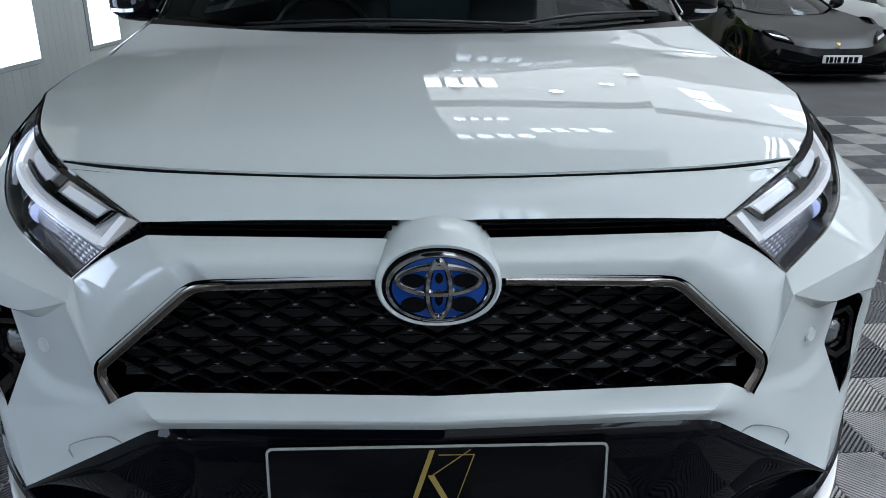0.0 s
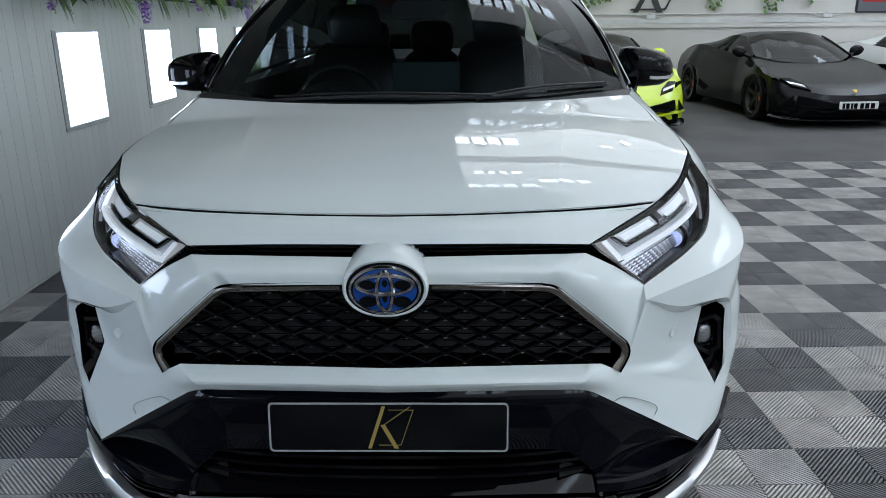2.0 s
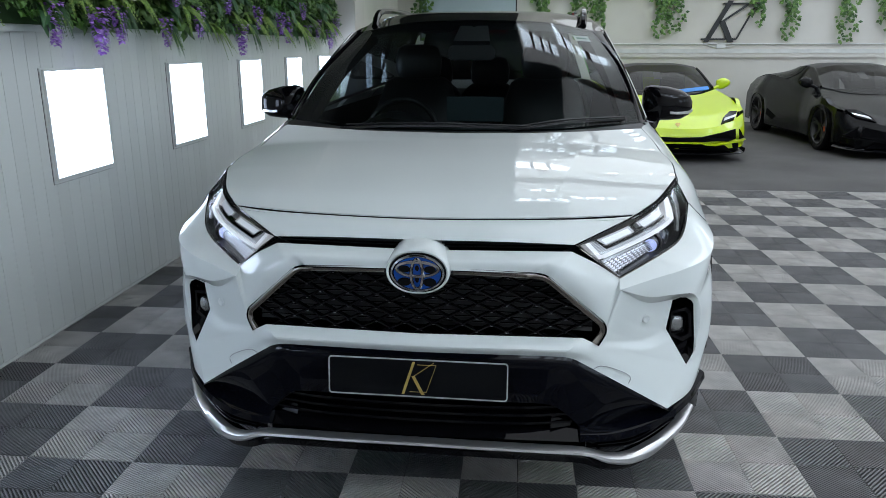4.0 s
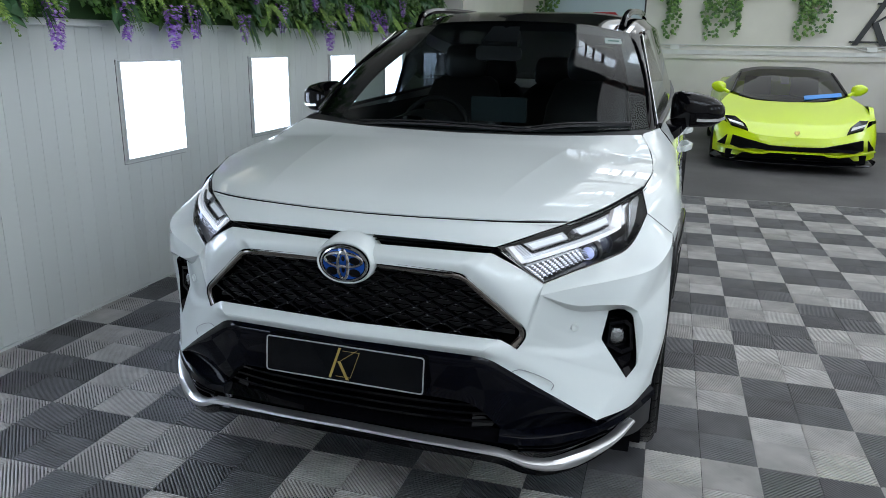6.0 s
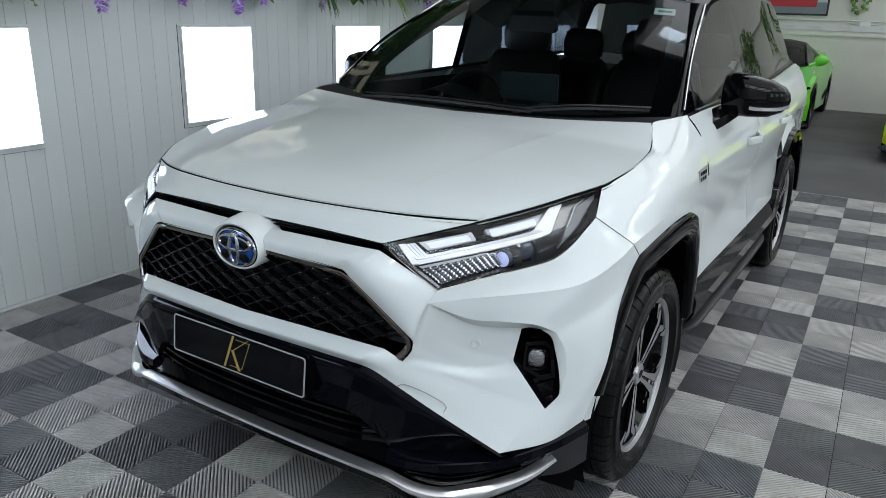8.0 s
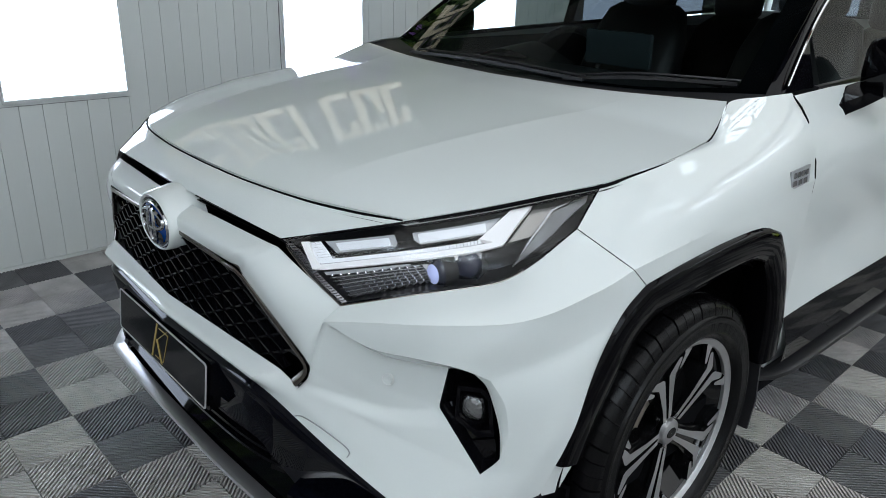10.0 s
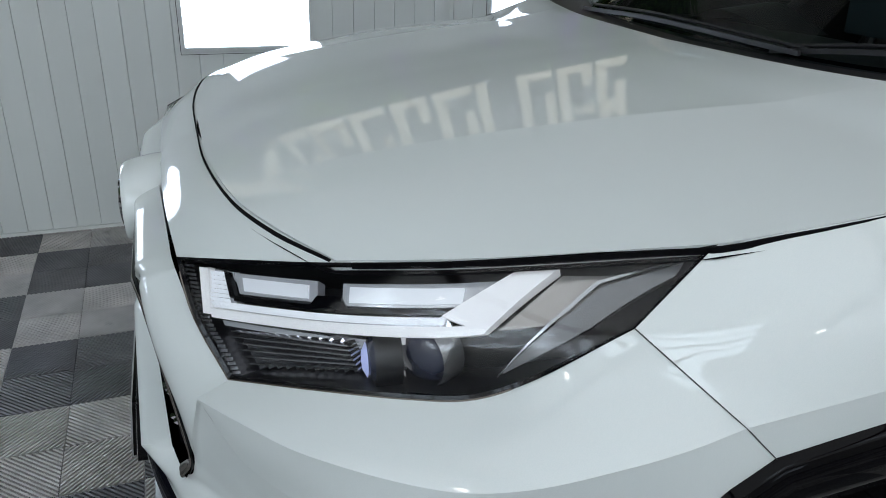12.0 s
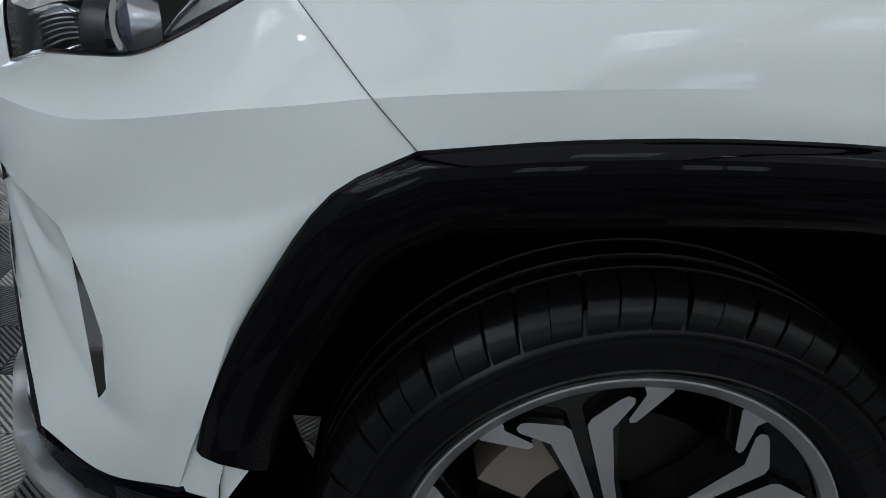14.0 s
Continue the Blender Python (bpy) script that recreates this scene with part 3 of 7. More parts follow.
# the join beside the grille is a soft rounding, not a crease
for ed in bumper.data.edges:
    ends = [bumper.data.vertices[i].co for i in ed.vertices]
    if all(abs(c.x) < 0.60 and 0.655 < c.z < 0.798 for c in ends):
        ed.use_edge_sharp = False

# chamfered lip round the fog lamp pocket
FOG_TOP, FOG_SHOULDER, FOG_LOW = (0.795, 0.296, 0.727), (0.820, 0.308, 0.708), (0.838, 0.338, 0.515)
fog_inner = joined(curve(F3, FOG_LOW, (0.844, 0.338, 0.545), (0.838, 0.338, 0.600), (0.828, 0.322, 0.670), FOG_SHOULDER, FOG_TOP), curve(FOG_TOP, (0.774, 0.286, 0.727), F1), 0.8)
FS = 0.45 * 0.62
fog_outer = joined(piece(fog_edge, FS, 1), poly(G1, *[tuple(crease_low(1 - k * 2 / 34)[0]) for k in range(1, 5)], F1), 0.8)
fu = np.linspace(0, 1, 41)
for sx in (1, -1):
    s = Shape()
    o, i = fog_outer(fu), fog_inner(fu)
    s.grid(np.stack([o, o * 0.5 + i * 0.5 + (0.001, -0.002, 0), i, i + (-0.004, 0.010, 0)], 1))
    if sx < 0:
        s.flip_x()
    part("fog_lip", s, PAINT, suv, "white chamfered lip round the fog lamp", angle=40)

# strip over the slot, up to the bonnet's shut line
SHUT0 = (0, 0.155, 0.985)
shut = curve(SHUT0, (0.20, 0.158, 0.988), (0.40, 0.182, 0.990), (0.52, 0.221, 0.989), (0.612, 0.272, 0.985))
w = Shape()
lip = curve((0, 0.088, 0.940), (0.25, 0.093, 0.940), (0.437, 0.106, 0.934))
w.grid(coons(lip, shut, curve((0, 0.088, 0.940), (0, 0.108, 0.967), SHUT0), piece(lamp_top, 0, 0.46), 30, 8, (0, -0.004, 0.003)))
w.grid(coons(lip, curve((0, 0.135, 0.930), (0.25, 0.140, 0.930), (0.43, 0.150, 0.926)), poly((0, 0.088, 0.940), (0, 0.135, 0.930)),
             poly((0.437, 0.106, 0.934), (0.43, 0.150, 0.926)), 30, 2))
w.mirrored()
part("nose_strip", w, PAINT, suv, "pearl white strip over the grille slot", angle=30)
# black slot
w = Shape()
w.grid(coons(curve((0, 0.135, 0.912), (0.25, 0.140, 0.912), (0.43, 0.150, 0.914)), curve((0, 0.135, 0.940), (0.25, 0.140, 0.940), (0.43, 0.150, 0.930)),
             poly((0, 0.135, 0.912), (0, 0.135, 0.940)), poly((0.43, 0.150, 0.914), (0.43, 0.150, 0.930)), 20, 2))
w.mirrored()
slot = part("upper_slot", w, GRILLE, suv, "gloss black air slot")
for sx in (1, -1):
    for z in (0.9205, 0.929):
        s = Shape().sweep(curve((0.06, 0.112, z), (0.25, 0.118, z), (0.43, 0.132, z))(np.linspace(0, 1, 14)), [(-0.012, -0.0012), (0.012, -0.0012), (0.012, 0.0012), (-0.012, 0.0012)])
        if sx < 0:
            s.flip_x()
        part("slot_slat", s, GRILLE, slot)

# bonnet
hood_side = joined(joined(curve((0.620, 0.277, 0.989), (0.705, 0.405, 1.013), (0.800, 0.645, 1.042)),
                          curve((0.800, 0.645, 1.042), (0.818, 0.85, 1.063), (0.804, 1.040, 1.081)), 0.5), curve((0.804, 1.040, 1.081), (0.788, 1.10, 1.108), (0.752, 1.195, 1.148)), 0.82)
hood_front = curve((0, 0.160, 0.990), (0.20, 0.163, 0.993), (0.40, 0.187, 0.995), (0.52, 0.226, 0.994), (0.620, 0.277, 0.989))
hood_mid = curve((0, 0.160, 0.990), (0, 0.30, 1.034), (0, 0.60, 1.080), (0, 0.95, 1.116), (0, 1.12, 1.128))
hood_rear = curve((0, 1.12, 1.128), (0.40, 1.135, 1.134), (0.752, 1.195, 1.148))
NU, NV = 44, 36
g = coons(hood_front, hood_rear, hood_mid, hood_side, NU, NV)
us, vs = np.linspace(0, 1, NU + 1)[:, None], np.linspace(0, 1, NV + 1)[None]
mid_z, side_z = hood_mid(vs[0])[:, 2], hood_side(vs[0])[:, 2]
swell = (mid_z - ((1 - vs[0]) * mid_z[0] + vs[0] * mid_z[-1])) - (side_z - ((1 - vs[0]) * side_z[0] + vs[0] * side_z[-1]))
g[..., 2] += swell[None] * (us - us**2.4)          # flat over the middle, falling away to the sides
edge = np.clip(4 * vs * (1 - vs), 0, 1) ** 0.8
g[..., 2] += 0.0005 * 16 * us**2 * (1 - us) ** 2 * edge
# a fine raised line runs from beside the grille to the screen's corner: columns gather along it
CREST = 26
steps = np.arange(NU + 1)
for j in range(NV + 1):
    row = g[:, j].copy()
    uu = us[:, 0]
    line_x = 0.404 + 0.159 * (row[:, 1] - 0.3785)
    uc = np.interp(0.0, row[:, 0] - line_x, uu)
    un = np.where(steps <= CREST, uc * (1 - (1 - steps / CREST).clip(0, 1) ** 1.6), uc + (1 - uc) * ((steps - CREST) / (NU - CREST)).clip(0, 1) ** 1.6)
    row = np.stack([np.interp(un, uu, row[:, c]) for c in range(3)], 1)
    off = row[:, 0] - (0.404 + 0.159 * (row[:, 1] - 0.3785))
    row[:, 2] += 0.0030 * np.exp(-np.abs(off) / 0.055) * np.clip(4.5 * vs[0, j] * (1 - vs[0, j]), 0, 1)
    g[:, j] = row
w = Shape().grid(g)
rim = np.stack([g[:, 0], g[:, 0] + (0, 0.004, -0.016)], 1)
w.grid(rim)
rim = np.stack([g[-1], g[-1] + (-0.004, 0, -0.016)], 1)
w.grid(rim)
w.mirrored()
part("bonnet", w, PAINT, suv, "pearl white bonnet", angle=40)
# dark shut-line gap under the bonnet's edge
w = Shape()
e = np.concatenate([g[:, 0], g[-1, 1:]])
gap = np.stack([e + (0.0, -0.004, -0.012), e + (0.009, -0.012, -0.013)], 1)
gap[: NU + 1, 1] = e[: NU + 1] + (0.0, -0.014, -0.012)
w.grid(gap).mirrored()
for line in (shut, curve(*[tuple(p) for p in hood_side(np.linspace(0.02, 1, 16)) + np.array([0.003, -0.002, -0.004])])):
    w.sweep(line(np.linspace(0, 1, 40)) + np.array([0, 0, 0.0012]), [(-0.0014, -0.006), (0.0014, -0.006), (0.0014, 0.001), (-0.0014, 0.001)])
    w.sweep((line(np.linspace(0, 1, 40)) + np.array([0, 0, 0.0012])) * np.array([-1, 1, 1]), [(-0.0014, -0.006), (0.0014, -0.006), (0.0014, 0.001), (-0.0014, 0.001)])
part("shut_line", w, DARK, suv)

# wings (fenders)
fold = curve(CEND, (0.923, 0.757, 0.911), (0.929, 0.92, 0.925), (0.926, 1.18, 0.938), (0.915, 1.425, 0.945))
wing_top = joined(curve(HLTOP, (0.8195, 0.85, 1.0622), (0.8065, 1.045, 1.0802)), curve((0.8065, 1.045, 1.0802), (0.7905, 1.10, 1.1070), (0.7565, 1.197, 1.1465), (0.786, 1.31, 1.154), (0.810, 1.425, 1.157)), 0.6)
shoulder = curve(HLTOP, (0.8225, 0.85, 1.0605), (0.8225, 1.045, 1.0800), (0.8200, 1.20, 1.1070), (0.8155, 1.32, 1.1330), (0.810, 1.425, 1.157))
w = Shape()
def wing_skin(nu, nv):
    """Upper wing: a smooth shoulder between fold and top edge; its ends follow lamp and door."""
    u, v = np.linspace(0, 1, nu + 1) ** 1.25, np.linspace(0, 1, nv + 1)
    lo, hi = fold(u)[:, None], shoulder(u)[:, None]
    V, U = v[None, :, None], u[:, None, None]
    g = (1 - V) * lo + V * hi
    g = g + 4 * V * (1 - V) * np.array([0.020, 0, 0.012]) * (0.55 + 0.45 * np.clip(U * 4, 0, 1))
    ends = joined(poly(CEND, HLOUT), poly(HLOUT, HLTOP), 0.55)(v)
    soft_end = curve(CEND, HLOUT, HLTOP)(v)
    rest = ends - soft_end
    g = g + (soft_end - g[0])[None] * (1 - U / 0.45).clip(0, 1) ** 2 + rest[None] * np.clip(1 - U / 0.05, 0, 1)
    ends = curve((0.915, 1.425, 0.945), (0.886, 1.43, 1.06), (0.810, 1.425, 1.157))(v)
    return g + (ends - g[-1])[None] * np.clip((U - 0.6) / 0.4, 0, 1) ** 2


w.grid(wing_skin(56, 20))
# the wing turns over at the shoulder to meet the bonnet and the pillar's foot
dense = np.linspace(0, 1, 400)
along = shoulder(np.linspace(0, 1, 57) ** 1.25)
top_line, rim_y = wing_top(dense), along[:, 1]
inner_edge = np.stack([np.interp(rim_y, top_line[:, 1], top_line[:, 0]), rim_y, np.interp(rim_y, top_line[:, 1], top_line[:, 2])], 1)
w.grid(np.stack([along * (1 - k) + inner_edge * k + np.array([0, 0, 0.16]) * (k * (1 - k) * (along[:, :1] - inner_edge[:, :1])) for k in (0, 0.2, 0.45, 0.7, 1.0)], 1))
w.grid(coons(joined(arch_top, arch_back, 0.55), fold, poly(ARCH0, CEND),
             curve((0.922, 1.375, 0.455), (0.922, 1.395, 0.70), (0.915, 1.425, 0.945)), 40, 10))
w2 = Shape()
w2.v, w2.f, w2.m = list(w.v), list(w.f), list(w.m)
part("front_wing", w, PAINT, suv, "pearl white front wing", angle=36)
part("front_wing", w2.flip_x(), PAINT, suv, "pearl white front wing", angle=36)

# black arch flares
def flare(front, top, back, hub_y, inner, name):
    s = Shape()
    out = np.concatenate([front(np.linspace(0, 1, 16)), top(np.linspace(0, 1, 18))[1:], back(np.linspace(0, 1, 12))[1:]])
    hub = np.array([0, hub_y, 0.365])
    d = out - hub
    d[:, 0] = 0
    d /= np.linalg.norm(d, axis=1)[:, None]
    q = [out + d * 0.003 + (-0.006, 0, 0), out + d * 0.001 + (0.006, 0, 0), out - d * 0.007 + (0.013, 0, 0), out - d * inner * 0.30 + (0.017, 0, 0), out - d * inner * 0.65 + (0.016, 0, 0), out - d * inner * 0.92 + (0.009, 0, 0), out - d * inner + (-0.004, 0, 0), out - d * inner + (-0.07, 0, 0)]
    s.grid(np.stack(q, 1))
    return s


w = flare(arch_line, arch_top, arch_back, 0.917, 0.085, "arch_flare")
part("arch_flare", w, FLARE_BLACK, suv, "gloss black wheel arch trim", angle=70)
w2 = flare(arch_line, arch_top, arch_back, 0.917, 0.085, "arch_flare").flip_x()
part("arch_flare", w2, FLARE_BLACK, suv, "gloss black wheel arch trim", angle=70)
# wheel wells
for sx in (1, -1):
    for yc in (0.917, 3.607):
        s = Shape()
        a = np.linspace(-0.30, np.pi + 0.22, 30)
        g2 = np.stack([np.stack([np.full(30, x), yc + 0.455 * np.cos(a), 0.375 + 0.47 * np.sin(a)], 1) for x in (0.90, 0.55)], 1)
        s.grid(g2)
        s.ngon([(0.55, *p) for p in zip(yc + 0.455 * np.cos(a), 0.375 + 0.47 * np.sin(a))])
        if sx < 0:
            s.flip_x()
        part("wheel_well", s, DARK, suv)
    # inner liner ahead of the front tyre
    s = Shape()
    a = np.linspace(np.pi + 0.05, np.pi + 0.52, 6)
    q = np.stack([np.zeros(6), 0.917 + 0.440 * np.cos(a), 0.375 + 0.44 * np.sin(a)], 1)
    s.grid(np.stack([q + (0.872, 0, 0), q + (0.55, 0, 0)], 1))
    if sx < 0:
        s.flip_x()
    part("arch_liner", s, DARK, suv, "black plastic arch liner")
    # small black deflector ahead of the tyre, added in place of floor shade
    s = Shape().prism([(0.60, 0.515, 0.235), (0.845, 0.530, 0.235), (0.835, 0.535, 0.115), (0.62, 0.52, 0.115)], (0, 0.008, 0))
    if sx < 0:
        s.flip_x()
    part("air_deflector", s, DARK, suv, "black deflector added to cover the lit floor ahead of the tyre", smooth=False)

# sides: doors and rear quarter as one tall skin with the wheel opening left free
SECTION = curve((0.885, 0, 0.36), (0.913, 0, 0.45), (0.905, 0, 0.60), (0.899, 0, 0.76), (0.914, 0, 0.93), (0.908, 0, 0.985), (0.888, 0, 1.04), (0.858, 0, 1.105), (0.815, 0, 1.150))


def side_rows(ys):
    """The body's section from sill to window line at each y; a soft hollow runs up along the doors."""
    ys = np.asarray(ys, float)
    taper = -0.05 * np.clip((ys - 3.0) / 1.5, 0, 1) ** 1.5
    tumble = -0.02 * np.clip((ys - 1.9) / 2.0, 0, 1)
    rows = []
    for x, _, z in SECTION(np.linspace(0, 1, 23)):
        up = np.clip((z - 0.85) / 0.15, 0, 1)
        rise = 0.06 * np.clip((ys - 1.4) / 2.8, 0, 1) * up
        hollow = -0.010 * np.exp(-((z - 0.66 - 0.07 * (ys - 1.4)) / 0.10) ** 2) * np.clip((ys - 1.35) * 3, 0, 1)
        rows.append(np.stack([x + taper + tumble * np.clip((z - 0.93) / 0.1, 0, 1) + hollow, ys, z + rise], 1))
    return np.stack(rows, 1)


DOORS = ((1.43, 2.415), (2.425, 3.25))
for sx in (1, -1):
    for y0, y1 in DOORS:
        s = Shape().grid(side_rows(np.linspace(y0, y1, 14)))
        e = side_rows([y0, y0 + 0.001])[0]
        s.grid(np.stack([e, e + (-0.02, 0.004, 0)], 0))
        e = side_rows([y1 - 0.001, y1])[1]
        s.grid(np.stack([e + (-0.02, -0.004, 0), e], 0))
        if sx < 0:
            s.flip_x()
        d = part("door", s, PAINT, suv, "pearl white door", angle=40)
        h = Shape()
        p = curve((0.915, y1 - 0.30, 0.985), (0.948, y1 - 0.20, 0.990), (0.915, y1 - 0.08, 0.992))(np.linspace(0, 1, 10))
        h.sweep(p, [(-0.008, -0.014), (0.008, -0.014), (0.010, 0.0), (0.008, 0.014), (-0.008, 0.014)])
        if sx < 0:
            h.flip_x()
        part("handle", h, PAINT, d, angle=40)
        m = Shape()
        m.grid(np.stack([np.array([(0.893, y, 0.355), (0.930, y, 0.40), (0.934, y, 0.455), (0.905, y, 0.55)]) for y in np.linspace(y0, y1, 10)], 0))
        if sx < 0:
            m.flip_x()
        part("sill_trim", m, BLACK, d, "gloss black lower door trim", angle=20)
    s = Shape()
    ya = np.linspace(3.26, 4.45, 24)
    r = side_rows(ya)
    for i in range(len(ya)):
        low = 0.365 + np.sqrt(max(0.0, 0.50**2 - (ya[i] - 3.607) ** 2)) if abs(ya[i] - 3.607) < 0.50 else 0.40
        zz = r[i, :, 2]
        r[i, :, 2] = np.where(zz < 0.95, low + (0.95 - low) * (zz - 0.36) / (0.95 - 0.36), zz)
    s.grid(r)
    if sx < 0:
        s.flip_x()
    part("rear_quarter", s, PAINT, suv, "pearl white rear quarter", angle=40)
    a = np.linspace(0.12, np.pi - 0.12, 24)
    o = np.stack([np.full(24, 0.905), 3.607 - 0.50 * np.cos(a), 0.365 + 0.50 * np.sin(a)], 1)
    dd = np.stack([0 * a, -np.cos(a), np.sin(a)], 1)
    s = Shape().grid(np.stack([o + dd * 0.004, o + (0.028, 0, 0), o - dd * 0.07 + (0.03, 0, 0), o - dd * 0.075 + (-0.05, 0, 0)], 1))
    if sx < 0:
        s.flip_x()
    part("arch_flare", s, FLARE_BLACK, suv, "gloss black wheel arch trim")
    # sill between the doors and the running board
    s = Shape().grid(np.array([[(0.868, y, 0.325), (0.885, y, 0.40), (0.885, y, 0.52)] for y in np.linspace(1.36, 3.16, 10)]))
    if sx < 0:
        s.flip_x()
    part("sill_panel", s, DARK, suv, "black sill panel")
    # running board
    s = Shape()
    s.sweep(curve((0.865, 1.40, 0.332), (0.908, 1.48, 0.330), (0.920, 1.64, 0.330), (0.920, 2.9, 0.330), (0.90, 3.05, 0.330), (0.85, 3.14, 0.332))(np.linspace(0, 1, 26)),
            [(-0.05, -0.012), (0.004, -0.014), (0.014, -0.005), (0.013, 0.006), (0.004, 0.010), (-0.05, 0.010)])
    if sx < 0:
        s.flip_x()
    rb = part("running_board", s, PLASTIC, suv, "black running board", angle=30)
    for yb in (1.75, 2.3, 2.85):
        s = Shape().box((0.70, yb - 0.025, 0.318), (0.90, yb + 0.025, 0.336))
        if sx < 0:
            s.flip_x()
        part("bracket", s, PLASTIC, rb)

# rear body end, floor pan and inner shell
s = Shape()
e = side_rows([4.449, 4.45])[1]
back = np.stack([e, e * (0.9, 1, 1) + (0, 0.10, 0), e * (0, 1, 1) + (0, 0.16, 0)], 0)
s.grid(back).mirrored()
part("tailgate", s, PAINT, suv, "pearl white tail")
s = Shape().box((-0.86, 0.55, 0.24), (0.86, 4.42, 0.36))
part("floor_pan", s, DARK, suv)
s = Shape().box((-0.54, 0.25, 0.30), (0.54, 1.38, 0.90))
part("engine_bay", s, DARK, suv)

# greenhouse
P_BASE, P_TOP = (0.772, 1.352, 1.156), (0.585, 2.080, 1.556)
ws_base = curve((0, 1.165, 1.112), (0.45, 1.205, 1.118), (0.772, 1.352, 1.150))
ws_top = curve((0, 1.985, 1.604), (0.35, 2.005, 1.592), (0.600, 2.085, 1.552))
pillar_in = curve((0.772, 1.352, 1.150), (0.705, 1.68, 1.362), (0.600, 2.085, 1.552))
w = Shape()
w.grid(coons(ws_base, ws_top, curve((0, 1.165, 1.112), (0, 1.57, 1.376), (0, 1.985, 1.604)), pillar_in, 16, 16, (0, -0.01, 0.008)))
w.mirrored()
glass = part("windscreen", w, GLASS, suv, "dark tinted windscreen", angle=60)
gw = coons(ws_base, ws_top, curve((0, 1.165, 1.112), (0, 1.57, 1.376), (0, 1.985, 1.604)), pillar_in, 60, 40, (0, -0.01, 0.008)) + np.array([0, 0.006, -0.006])
band = Shape().grid(gw[54:]).grid(gw[:55, 36:]).grid(gw[:55, :3]).mirrored()
part("windscreen_border", band, PLATE_BLACK, glass, "black printed border of the windscreen", angle=60)
for sx in (1, -1):
    s = Shape()
    s.sweep(pillar_in(np.linspace(0.02, 0.99, 14)) + np.array([-0.035, 0.05, -0.02]), [(-0.035, -0.03), (0.03, -0.04), (0.04, 0.02), (-0.02, 0.03)])
    if sx < 0:
        s.flip_x()
    part("pillar_lining", s, HEADLINER, suv, angle=50)
# roof, black
roof_side = curve((0.600, 2.085, 1.552), (0.618, 2.5, 1.625), (0.612, 3.2, 1.640), (0.575, 4.15, 1.600))
w = Shape()
w.grid(coons(ws_top, curve((0, 4.25, 1.640), (0.35, 4.24, 1.630), (0.575, 4.15, 1.600)),
             curve((0, 1.985, 1.604), (0, 2.5, 1.668), (0, 3.2, 1.680), (0, 4.25, 1.640)), roof_side, 14, 20))
w.mirrored()
part("roof", w, BLACK, suv, "gloss black roof", angle=40)
lining = Shape()
lining.v, lining.f, lining.m = [(x * 0.97, y, z - 0.035) for x, y, z in w.v], list(w.f), list(w.m)
part("headliner", lining, HEADLINER, suv, "black cloth headliner", angle=40)
# side glass and pillars
for sx in (1, -1):
    cant = curve((0.735, 1.60, 1.305), (0.672, 2.14, 1.540), (0.682, 2.6, 1.585), (0.672, 3.3, 1.590), (0.62, 4.1, 1.545))
    low = curve((0.800, 1.58, 1.158), (0.812, 2.4, 1.180), (0.800, 3.3, 1.205), (0.75, 4.15, 1.235))
    spans = ((0.015, 0.335, SIDE_GLASS), (0.365, 0.68, PRIVACY), (0.71, 0.93, PRIVACY))
    for k, (a, b, mt) in enumerate(spans):
        s = Shape().grid(coons(piece(low, a, b), piece(cant, a, b), poly(low(a)[0], cant(a)[0]), poly(low(b)[0], cant(b)[0]), 10, 8))
        if sx < 0:
            s.flip_x()
        part("side_window", s, mt, suv, "dark side window")
    s = Shape()
    for a, b in ((0.335, 0.365), (0.68, 0.71), (0.93, 1.0)):
        s.grid(coons(piece(low, a, b), piece(cant, a, b), poly(low(a)[0], cant(a)[0]), poly(low(b)[0], cant(b)[0]), 3, 8))
    s.grid(coons(cant, piece(roof_side, 0, 1), poly(cant(0)[0], (0.600, 2.085, 1.552)), poly(cant(1)[0], (0.575, 4.15, 1.600)), 24, 4))
    # front pillar
    out = curve((0.800, 1.400, 1.155), (0.738, 1.66, 1.335), (0.655, 2.10, 1.548))
    s.grid(coons(pillar_in, out, poly(pillar_in(0)[0], out(0)[0]), poly(pillar_in(1)[0], out(1)[0]), 16, 5, (0.004, -0.01, 0.01)))
    s.grid(coons(out, curve((0.800, 1.58, 1.158), (0.742, 1.62, 1.32), (0.672, 2.14, 1.540)), poly(out(0)[0], (0.800, 1.58, 1.158)), poly(out(1)[0], (0.672, 2.14, 1.540)), 12, 3))
    if sx < 0:
        s.flip_x()
    part("pillar", s, BLACK, suv, "gloss black window pillars", angle=30)
    s = Shape()
    s.sweep(low(np.linspace(0, 1, 24)) + np.array([0.006, 0, -0.004]), [(-0.008, -0.008), (0.008, -0.008), (0.008, 0.008), (-0.008, 0.008)])
    if sx < 0:
        s.flip_x()
    part("window_strip", s, PLASTIC, suv)
    s = Shape()
    s.tube(out(np.linspace(0.03, 0.98, 16)) + np.array([0.004, -0.004, 0.003]), 0.005)
    if sx < 0:
        s.flip_x()
    part("pillar_strip", s, CHROME, suv, "bright strip along the windscreen pillar")
    # roof rail
    s = Shape()
    s.sweep(curve((0.555, 2.16, 1.578), (0.560, 2.24, 1.635), (0.572, 2.5, 1.672), (0.570, 3.4, 1.688), (0.55, 3.9, 1.665), (0.54, 4.0, 1.62))(np.linspace(0, 1, 26)),
            [(-0.014, -0.016), (0.014, -0.016), (0.018, 0), (0.010, 0.014), (-0.010, 0.014), (-0.018, 0)])
    if sx < 0:
        s.flip_x()
    part("roof_rail", s, BLACK, suv, "gloss black roof rail", angle=35)

